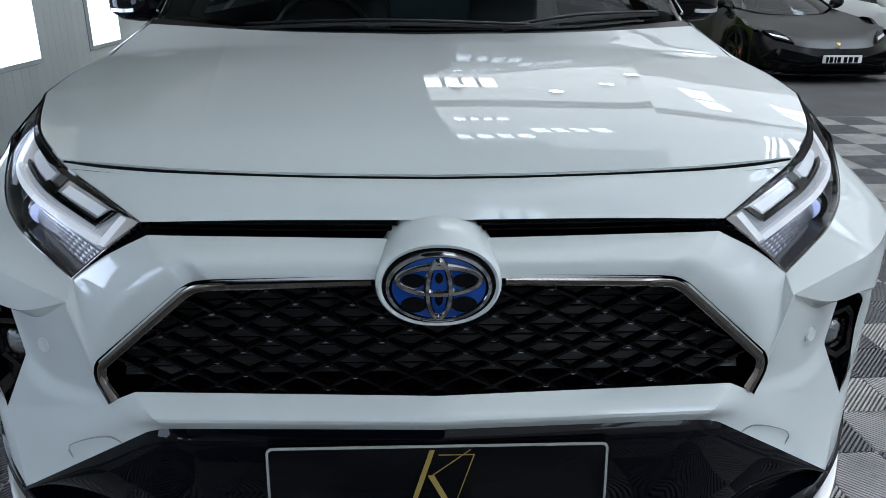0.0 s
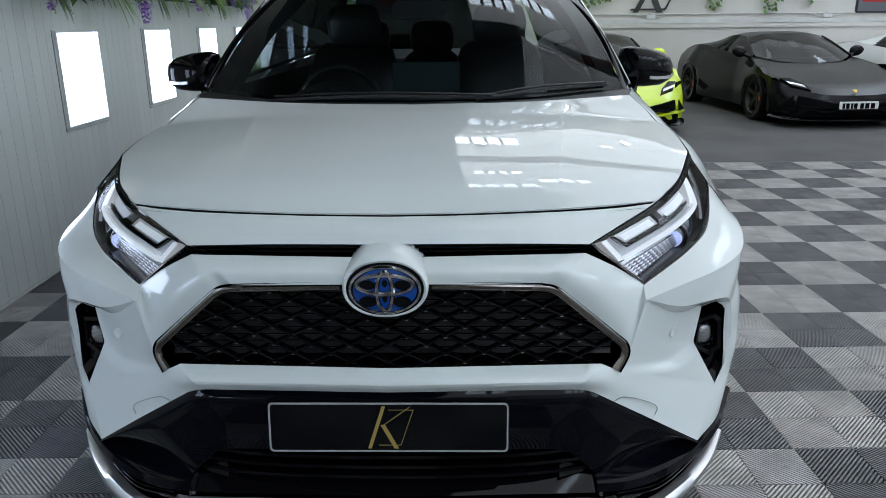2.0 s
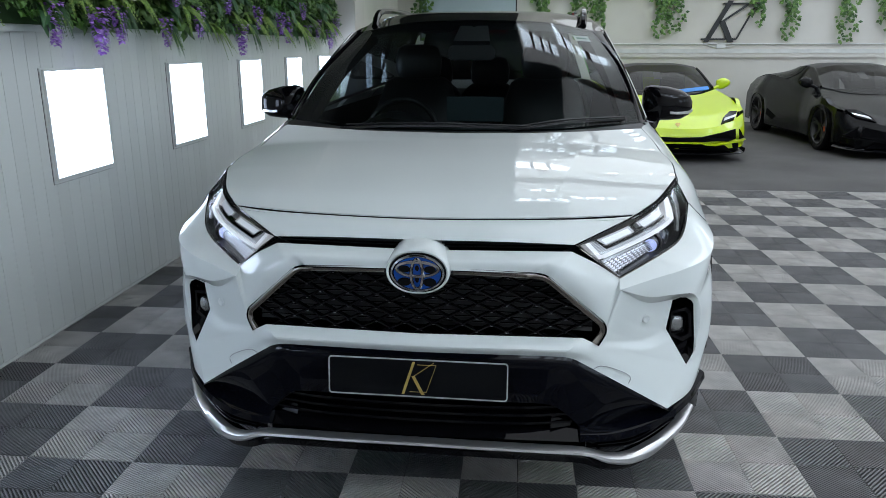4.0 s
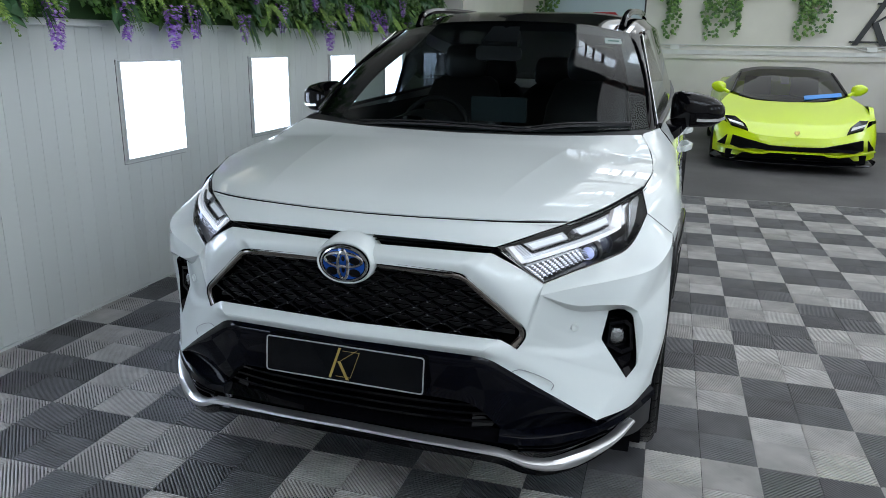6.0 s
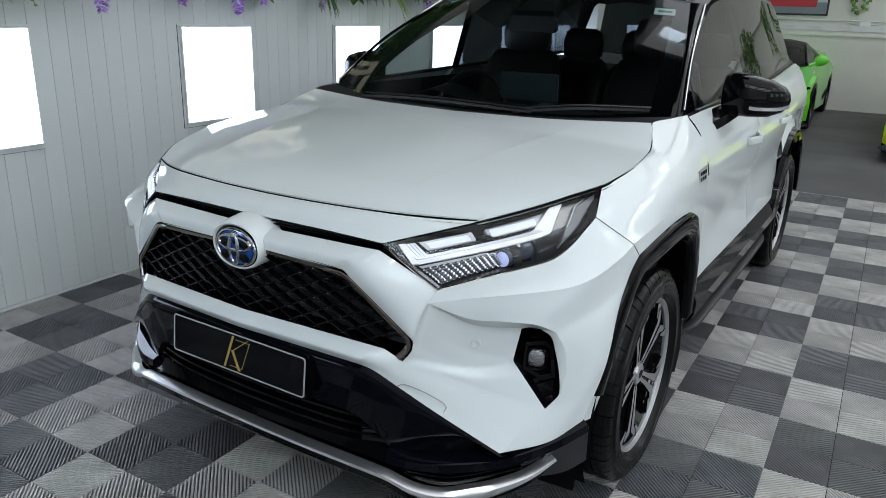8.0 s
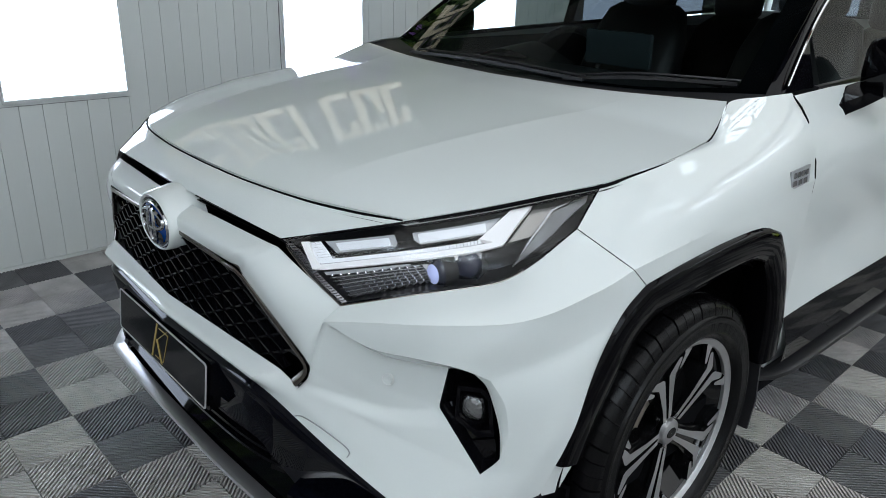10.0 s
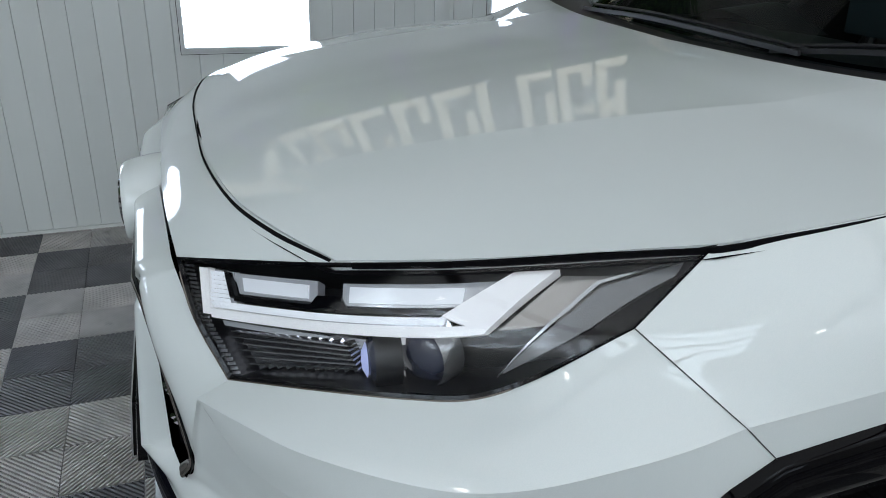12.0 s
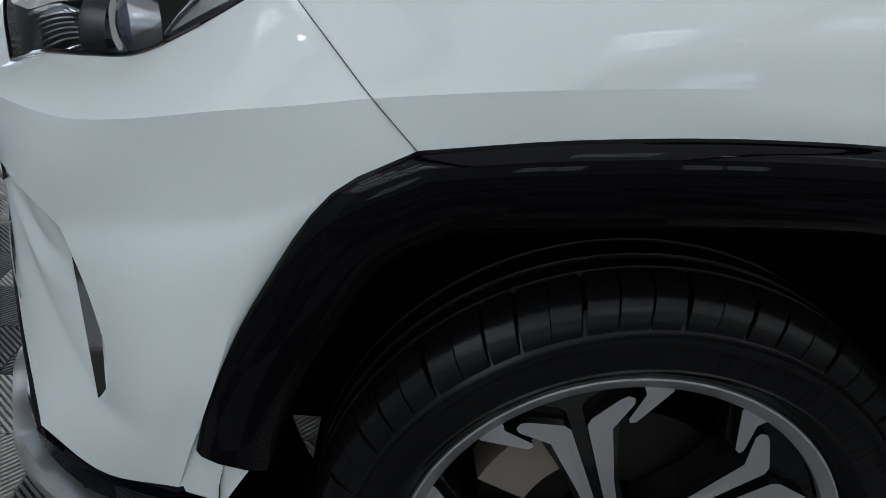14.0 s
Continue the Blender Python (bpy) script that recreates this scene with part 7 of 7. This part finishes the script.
WHITE2 = car_paint("plain_white_paint", (0.70, 0.71, 0.70), 0.3, 0.8)
FLOOR_Z = -0.014
supercar("sports_car", Matrix.Translation((2.41, 8.08, FLOOR_Z)) @ Matrix.Rotation(radians(-1.5), 4, "Z"), YELLOW,
         "acid yellow low sports car with black splitter", RIM_DARK, sticker=BLUE_STRIP)
supercar("sports_car", Matrix.Translation((5.65, 8.45, FLOOR_Z)) @ Matrix.Rotation(radians(1.6), 4, "Z"), MATT,
         "satin black low sports car with white number plate", PLASTIC, plate_too=True)
supercar("sports_car", Matrix.Translation((-0.42, 9.6, FLOOR_Z)), GREEN,
         "bright green low sports car against the wall", RIM_DARK)
supercar("sports_car", Matrix.Translation((8.55, 9.1, FLOOR_Z)) @ Matrix.Rotation(radians(0), 4, "Z"), WHITE2,
         "white low sports car at the end of the row", RIM_DARK)


# ---------------------------------------------------------------- far wall fittings
solid("wall_ledge", Shape().box((WALL_X - 0.02, BACK_Y - 0.10, -0.014), (FAR_X, BACK_Y, 1.24)).box((WALL_X - 0.02, BACK_Y - 0.13, 1.24), (FAR_X, BACK_Y, 1.315)), HALL_PAINT,
      label="pale painted low wall with a ledge", category="wall ledge", kind="structure", smooth=False)
solid("trim", Shape().box((WALL_X - 0.02, BACK_Y - 0.05, 1.325), (FAR_X, BACK_Y, 1.40)), CONDUIT, label="pale painted trunking along the far wall", category="trim", kind="structure", smooth=False)
s = Shape()
s.tube(np.array([(WALL_X + 0.3, BACK_Y - 0.025, 1.497), (4.0, BACK_Y - 0.025, 1.497), (FAR_X - 0.2, BACK_Y - 0.025, 1.497)]), 0.012)
solid("conduit", s, CONDUIT, label="thin pale painted cable conduit on the wall", category="conduit", angle=50)
for x in (0.88, 4.31, 7.78):
    t = thing("wall_socket", Matrix.Translation((x, BACK_Y, 1.455)), label="white twin wall socket on the conduit", category="socket", group="wall sockets")
    part("socket_box", Shape().box((-0.085, -0.06, -0.045), (0.085, 0, 0.035)), PLATE_WHITE, t, bevel=0.008)
    for sd in (1, -1):
        part("cable", Shape().tube(np.array(curve((sd * 0.08, -0.03, -0.015), (sd * 0.18, -0.03, -0.005), (sd * 0.30, -0.025, 0.036))(np.linspace(0, 1, 8))), 0.009), CONDUIT, t)
    part("socket_clip", Shape().box((-0.03, -0.07, 0.036), (0.03, 0, 0.06)), CONDUIT, t, smooth=False)

# dark line mark on the far wall: leaning bar, leg, thin arm and a thin four-sided frame
sign = thing("wall_sign", Matrix.Translation((3.95, BACK_Y - 0.045, 1.53)), label="dark metal line mark mounted on the wall", category="wall sign")
SIGN_DARK = material("sign_dark_metal", (0.035, 0.037, 0.04), 0.4, 0.3)


def wall_bar(p, q, wd):
    """A flat upright-ended bar from p to q, (x, z) each."""
    s = Shape().prism([(p[0] - wd / 2, 0, p[1]), (p[0] + wd / 2, 0, p[1]), (q[0] + wd / 2, 0, q[1]), (q[0] - wd / 2, 0, q[1])], (0, 0.03, 0))
    part("mark_stroke", s, SIGN_DARK, sign, smooth=False)


wall_bar((0.055, 0.0), (0.475, 0.78), 0.10)
wall_bar((0.335, 0.40), (0.53, 0.0), 0.115)
part("mark_stroke", Shape().prism([(0.30, 0.002, 0.38), (0.33, 0.002, 0.36), (0.86, 0.002, 0.72), (0.86, 0.002, 0.77)], (0, 0.026, 0)), SIGN_DARK, sign, smooth=False)
wall_bar((0.63, 0.05), (0.965, 0.725), 0.034)
for z, a, b in ((0.705, 0.33, 0.98), (0.04, -0.04, 0.64)):
    part("mark_stroke", Shape().box((a, 0.004, z), (b, 0.024, z + 0.034)), SIGN_DARK, sign, smooth=False)
for x, z in ((0.10, 0.05), (0.50, 0.06), (0.90, 0.70)):
    part("stand_off", Shape().box((x - 0.015, 0.0305, z), (x + 0.015, 0.045, z + 0.03)), SIGN_DARK, sign, smooth=False)

# framed print
pr = thing("wall_print", Matrix.Translation((-0.70, BACK_Y, 1.57)), label="framed print of a red vehicle under a pale sky", category="picture")
part("frame", Shape().box((-0.98, -0.04, 0), (0.98, 0, 1.15)), PLASTIC, pr, smooth=False)
part("sheet", Shape().box((-0.95, -0.044, 0.03), (0.95, -0.0405, 1.12)), material("print_sky", (0.42, 0.50, 0.55), 0.5), pr, smooth=False)
part("print_ground", Shape().box((-0.95, -0.047, 0.03), (0.95, -0.0445, 0.22)), material("print_ground", (0.16, 0.19, 0.21), 0.5), pr, smooth=False)
part("print_shape", Shape().prism([(-0.3, -0.049, 0.14), (0.78, -0.049, 0.14), (0.80, -0.049, 0.34), (0.55, -0.049, 0.38), (0.40, -0.049, 0.52), (-0.02, -0.049, 0.52), (-0.16, -0.049, 0.36), (-0.32, -0.049, 0.32)], (0, 0.001, 0)),
     material("print_red", (0.42, 0.03, 0.04), 0.5), pr, smooth=False)
pr2 = thing("wall_print", Matrix.Translation((9.22, BACK_Y, 1.49)), label="framed print of a red vehicle on a dark road", category="picture")
part("frame", Shape().box((-0.9, -0.04, 0), (0.9, 0, 1.1)), PLASTIC, pr2, smooth=False)
part("sheet", Shape().box((-0.87, -0.044, 0.03), (0.87, -0.0405, 1.07)), material("print_grey", (0.12, 0.13, 0.15), 0.5), pr2, smooth=False)
part("print_shape", Shape().prism([(-0.8, -0.047, 0.2), (-0.2, -0.047, 0.2), (-0.2, -0.047, 0.5), (-0.35, -0.047, 0.62), (-0.8, -0.047, 0.6)], (0, 0.002, 0)), material("print_red_dark", (0.36, 0.03, 0.03), 0.5), pr2, smooth=False)

# pilaster where the boards end
solid("wall_pier", Shape().box((WALL_X - 0.02, 7.75, -0.014), (WALL_X + 0.35, 8.35, CEIL_Z)), HALL_PAINT, label="pale painted pier in the side wall", category="pier", kind="structure", smooth=False)

# ---------------------------------------------------------------- greenery
def leaf_material(name, dark, light):
    m = material(name, light, 0.5)
    geo = node(m, "ShaderNodeNewGeometry")
    ramp = node(m, "ShaderNodeValToRGB")
    ramp.color_ramp.elements[0].color, ramp.color_ramp.elements[1].color = (*dark, 1), (*light, 1)
    link(m, geo, "Random Per Island", ramp, "Fac")
    link(m, ramp, "Color", shader(m), "Base Color")
    shader(m).inputs["Subsurface Weight"].default_value = 0.0
    return m


IVY = leaf_material("ivy_leaf", (0.022, 0.075, 0.014), (0.15, 0.28, 0.06))
FERN = leaf_material("fern_leaf", (0.07, 0.16, 0.018), (0.26, 0.40, 0.07))
BOX_LEAF = leaf_material("box_leaf", (0.03, 0.10, 0.012), (0.10, 0.24, 0.035))
BROAD = leaf_material("broad_leaf", (0.012, 0.055, 0.018), (0.04, 0.13, 0.04))
PETAL = leaf_material("wisteria_petal", (0.20, 0.06, 0.42), (0.58, 0.36, 0.82))
STEM = material("dry_stem", (0.10, 0.06, 0.03), 0.7)
vary(STEM, (0.07, 0.045, 0.02), (0.14, 0.09, 0.045), 30, 3)
rnd = random.Random(7)


def leaf(s, p, d, n, length, wide, lobes=False):
    """One folded leaf from p along d, facing n."""
    d = np.array(d) / np.linalg.norm(d)
    side = np.cross(d, n)
    side = side / (np.linalg.norm(side) + 1e-6)
    up = np.cross(side, d)
    p = np.array(p)
    o = len(s.v)
    mid = p + d * length * 0.45 - up * length * 0.05
    tip = p + d * length - up * length * 0.22
    s.v += [tuple(p), tuple(mid + side * wide), tuple(tip), tuple(mid - side * wide), tuple(mid + up * wide * 0.25)]
    s.f += [(o, o + 1, o + 4), (o + 1, o + 2, o + 4), (o + 2, o + 3, o + 4), (o + 3, o, o + 4)]
    s.m += [0] * 4


def scatter(count, y0, y1, z0, z1, x0, depth, size):
    s = Shape()
    for _ in range(count):
        y, z = rnd.uniform(y0, y1), rnd.uniform(z0, z1)
        lump = 0.5 + 0.5 * noise.noise(Vector((y * 2.1, z * 2.6, 3.1)))
        edge = 0.09 * noise.noise(Vector((y * 3.3, 7.7, 0)))
        if z < z0 + 0.08 + edge:
            continue
        x = x0 + depth * (0.25 + 0.75 * lump) * rnd.uniform(0.55, 1.0)
        d = (rnd.uniform(0.0, 1.0), rnd.uniform(-1, 1), rnd.uniform(-1.2, 0.4))
        n = (rnd.uniform(0.4, 1.0), rnd.uniform(-0.6, 0.6), rnd.uniform(0.1, 0.9))
        k = rnd.uniform(0.6, 1.3) * size
        leaf(s, (x, y, z), d, n, k, k * rnd.uniform(0.28, 0.42))
    return s


solid("green_wall_backing", Shape().box((WALL_X - 0.02, -3.6, CLAD_TOP + 0.02), (WALL_X + 0.05, 7.6, 2.66)), material("moss_backing", (0.02, 0.055, 0.014), 0.9),
      label="dark green backing of the planted wall", category="plant backing", kind="structure", smooth=False)
for k in range(8):
    y0 = -3.6 + k * 1.4
    count, size = ((4200, 0.040), (2300, 0.075), (3000, 0.055))[k % 3]
    solid("green_wall", scatter(count, y0, y0 + 1.4, 1.515, 2.70, WALL_X + 0.02, 0.18, size), (BOX_LEAF, IVY, IVY)[k % 3], label="dense mixed green artificial foliage on the wall",
          category="foliage", kind="stuff", smooth=False, weld=0)


def fern_shape(seed):
    r = random.Random(seed)
    s = Shape()
    for k in range(7):
        a = r.uniform(-1.2, 1.2)
        ln = r.uniform(0.16, 0.30)
        prev = np.array([0.0, 0, 0])
        for i in range(1, 22):
            t = i / 21
            p = np.array([0.17 * t * math.cos(a) * (ln / 0.25), ln * 0.65 * t * math.sin(a), 0.05 * t - 0.23 * t * t * ln / 0.25])
            d = p - prev
            for sd in (1, -1):
                q = np.cross(d, (0.9, 0, 0.5))
                q = q / (np.linalg.norm(q) + 1e-6) * sd
                leaf(s, p, q + d / np.linalg.norm(d) * 0.55, (0.8, 0, 0.6), 0.050 * min(1, t * 5) * (1.02 - t) ** 0.8 + 0.007, 0.0068)
            leaf(s, prev, d, (0.8, 0, 0.6), np.linalg.norm(d) * 1.3, 0.0028)
            prev = p
    return s


def tuft_shape(seed):
    """Thin drooping blades."""
    r = random.Random(seed)
    s = Shape()
    for k in range(30):
        a, ln = r.uniform(-1.3, 1.3), r.uniform(0.10, 0.24)
        pts = [np.array([0.10 * t * math.cos(a) + 0.01, ln * 0.55 * t * math.sin(a), 0.03 * t - ln * t * t]) for t in (0, 0.3, 0.6, 0.85, 1.0)]
        q = np.array([0.1, math.cos(a), 0.2]) * 0.0055
        s.grid(np.array([[p - q * w, p + q * w] for p, w in zip(pts, (0.7, 1.0, 0.8, 0.5, 0.1))]))
    return s


def broad_shape(seed):
    """Broad dark leaves on short stalks."""
    r = random.Random(seed)
    s = Shape()
    for k in range(8):
        a = r.uniform(-1.2, 1.2)
        p = np.array([r.uniform(0, 0.05), r.uniform(-0.08, 0.08), r.uniform(-0.06, 0.10)])
        leaf(s, p, (0.6, math.sin(a), r.uniform(-1.1, -0.1)), (0.9, 0, 0.5), r.uniform(0.12, 0.20), r.uniform(0.035, 0.055))
    return s


for shape_of, mt, count, step, z0, z1, name, label, category, group in (
        (fern_shape, FERN, 32, 0.34, 1.60, 1.78, "fern", "light green artificial fern hanging over the ledge", "fern", "ferns on the wall"),
        (tuft_shape, BROAD, 20, 0.55, 1.60, 1.68, "grass_tuft", "dark green artificial grass drooping over the ledge", "grass tuft", "grass tufts on the wall"),
        (broad_shape, BROAD, 16, 0.68, 1.62, 1.90, "broad_leaf_plant", "broad dark green artificial leaves on the wall", "plant", "broad leaf plants on the wall")):
    kinds = [shape_of(i).mesh(name, mt, smooth=False, weld=0) for i in range(3)]
    for k in range(count):
        o = new(name, kinds[k % 3])
        o.matrix_world = Matrix.Translation((WALL_X + 0.11 + rnd.uniform(0, 0.06), -3.3 + k * step + rnd.uniform(-0.14, 0.14), rnd.uniform(z0, z1))) @ Matrix.Rotation(rnd.uniform(-0.4, 0.4), 4, "Z") @ Matrix.Scale(rnd.uniform(0.75, 1.2), 4)
        tagged(o, label, category, group)


def wisteria_shape(seed):
    r = random.Random(seed)
    s = Shape()
    for i in range(150):
        t = r.random()
        rad = 0.045 * (1 - t) ** 0.7 + 0.006
        a = r.uniform(0, 2 * math.pi)
        p = (rad * math.cos(a), rad * math.sin(a), -0.26 * t)
        leaf(s, p, (math.cos(a), math.sin(a), r.uniform(-0.9, 0.2)), (0.2, 0.1, 1), 0.030, 0.014)
    return s


wist = [wisteria_shape(i).mesh("wisteria_blossom", PETAL, smooth=False, weld=0) for i in range(3)]
for k in range(28):
    o = new("wisteria_blossom", wist[k % 3])
    o.matrix_world = Matrix.Translation((WALL_X + 0.17 + rnd.uniform(0, 0.05), -3.2 + k * 0.39 + rnd.uniform(-0.17, 0.17), rnd.choice((1.66, 1.72, 1.78, 1.90)) + rnd.uniform(-0.03, 0.03))) @ Matrix.Scale(rnd.uniform(0.6, 0.95), 4)
    tagged(o, "hanging purple artificial wisteria blossoms", "blossom", "wisteria on the wall", "stuff")

# ivy strands on the far wall
def strand(seed):
    r = random.Random(seed)
    s = Shape()
    for j in range(5):
        ln = r.uniform(0.35, 1.0)
        x0 = r.uniform(-0.16, 0.16)
        for i in range(int(ln * 42)):
            z = -i / 42
            leaf(s, (x0 + 0.05 * math.sin(i * 0.3 + j) + r.uniform(-0.04, 0.04), -0.05 - r.uniform(0, 0.06), z), (r.uniform(-1, 1), -0.4, r.uniform(-1, 0.2)), (r.uniform(-0.3, 0.3), -1, 0.4), 0.085, 0.032)
    return s


strands = [strand(i).mesh("ivy_strand", IVY, smooth=False, weld=0) for i in range(3)]
for k, (x, z) in enumerate(((-1.6, 2.4), (0.75, 2.55), (1.50, 2.6), (1.90, 2.55), (3.08, 2.55), (3.35, 2.70), (4.95, 2.70), (5.54, 2.50), (6.6, 2.50), (7.35, 2.55))):
    o = new("ivy_strand", strands[k % 3])
    o.matrix_world = Matrix.Translation((x, BACK_Y, z))
    tagged(o, "green artificial ivy trailing down the far wall", "ivy", "ivy on the far wall")
tr = Shape().box((WALL_X, BACK_Y - 0.10, 2.42), (FAR_X, BACK_Y, 2.46))
solid("trim", tr, HALL_PAINT, label="pale painted shelf that carries the ivy", category="trim", kind="structure", smooth=False)

# raised cream blocks of the long sign over the planted wall
CREAM = glowing("lit_cream_sign", (0.80, 0.74, 0.56), 0.20)
long_sign = thing("long_sign", Matrix.Translation((WALL_X + 0.24, 0, 0)), label="row of lit cream sign shapes over the planted wall", category="wall sign")
SZ = 1.71
for k, wd in enumerate((0.20, 0.20, 0.19, 0.19, 0.20, 0.06, 0.20, 0.20, 0.17)):
    y = 0.26 + k * 0.232
    part("sign_block", Shape().box((0, y, SZ), (0.02, y + 0.055, SZ + 0.40)), CREAM, long_sign, smooth=False)
    if wd > 0.1:
        part("sign_block", Shape().box((0, y + 0.058, SZ + 0.335), (0.02, y + wd, SZ + 0.40)), CREAM, long_sign, smooth=False)
        part("sign_block", Shape().box((0, y + 0.058, SZ), (0.02, y + wd, SZ + 0.07)), CREAM, long_sign, smooth=False)
        if k % 2:
            part("sign_block", Shape().box((0, y + wd - 0.055, SZ + 0.074), (0.02, y + wd, SZ + 0.20)), CREAM, long_sign, smooth=False)
        else:
            part("sign_block", Shape().box((0, y + wd - 0.055, SZ + 0.21), (0.02, y + wd, SZ + 0.331)), CREAM, long_sign, smooth=False)
KY = -0.28
part("sign_block", Shape().prism([(0, KY, SZ), (0, KY + 0.11, SZ), (0, KY + 0.32, SZ + 0.76), (0, KY + 0.21, SZ + 0.76)], (0.02, 0, 0)), CREAM, long_sign, smooth=False)
part("sign_block", Shape().prism([(0, KY + 0.21, SZ + 0.28), (0, KY + 0.25, SZ + 0.36), (0, KY + 0.50, SZ), (0, KY + 0.41, SZ)], (0.02, 0, 0)), CREAM, long_sign, smooth=False)
part("sign_block", Shape().prism([(0, KY + 0.26, SZ + 0.37), (0, KY + 0.285, SZ + 0.35), (0, KY + 0.52, SZ + 0.66), (0, KY + 0.49, SZ + 0.68)], (0.02, 0, 0)), CREAM, long_sign, smooth=False)
part("sign_rail", Shape().box((-0.19, -0.2, SZ + 0.10), (-0.004, 2.28, SZ + 0.13)).box((-0.19, -0.2, SZ + 0.26), (-0.004, 2.28, SZ + 0.29)), STEEL, long_sign, smooth=False)

# tall grass plant in a pot beside the wall
gp = thing("potted_grass", Matrix.Translation((WALL_X + 0.30, 6.62, FLOOR_Z)), label="tall dark green potted grass by the wall", category="plant")
part("pot", Shape().lathe([(0.0, 0.001), (0.0, 0.12), (0.32, 0.16), (0.33, 0.145), (0.27, 0.135), (0.27, 0.001)], 28, axis="z"), PLASTIC, gp, angle=40)
s = Shape()
for k in range(120):
    a, r0 = rnd.uniform(0, 6.28), rnd.uniform(0, 0.10)
    h, out = rnd.uniform(0.7, 1.15), rnd.uniform(0.02, 0.22)
    p = [np.array([(r0 + out * t * t) * math.cos(a), (r0 + out * t * t) * math.sin(a), 0.27 + h * t]) for t in (0, 0.35, 0.7, 1.0)]
    q = np.array([-math.sin(a), math.cos(a), 0]) * 0.007
    s.grid(np.array([[p[i] - q * (1 - i / 3.2), p[i] + q * (1 - i / 3.2)] for i in range(4)]))
o = part("grass_blades", s, FERN, gp, smooth=False, weld=0)
o["kind"] = "stuff"
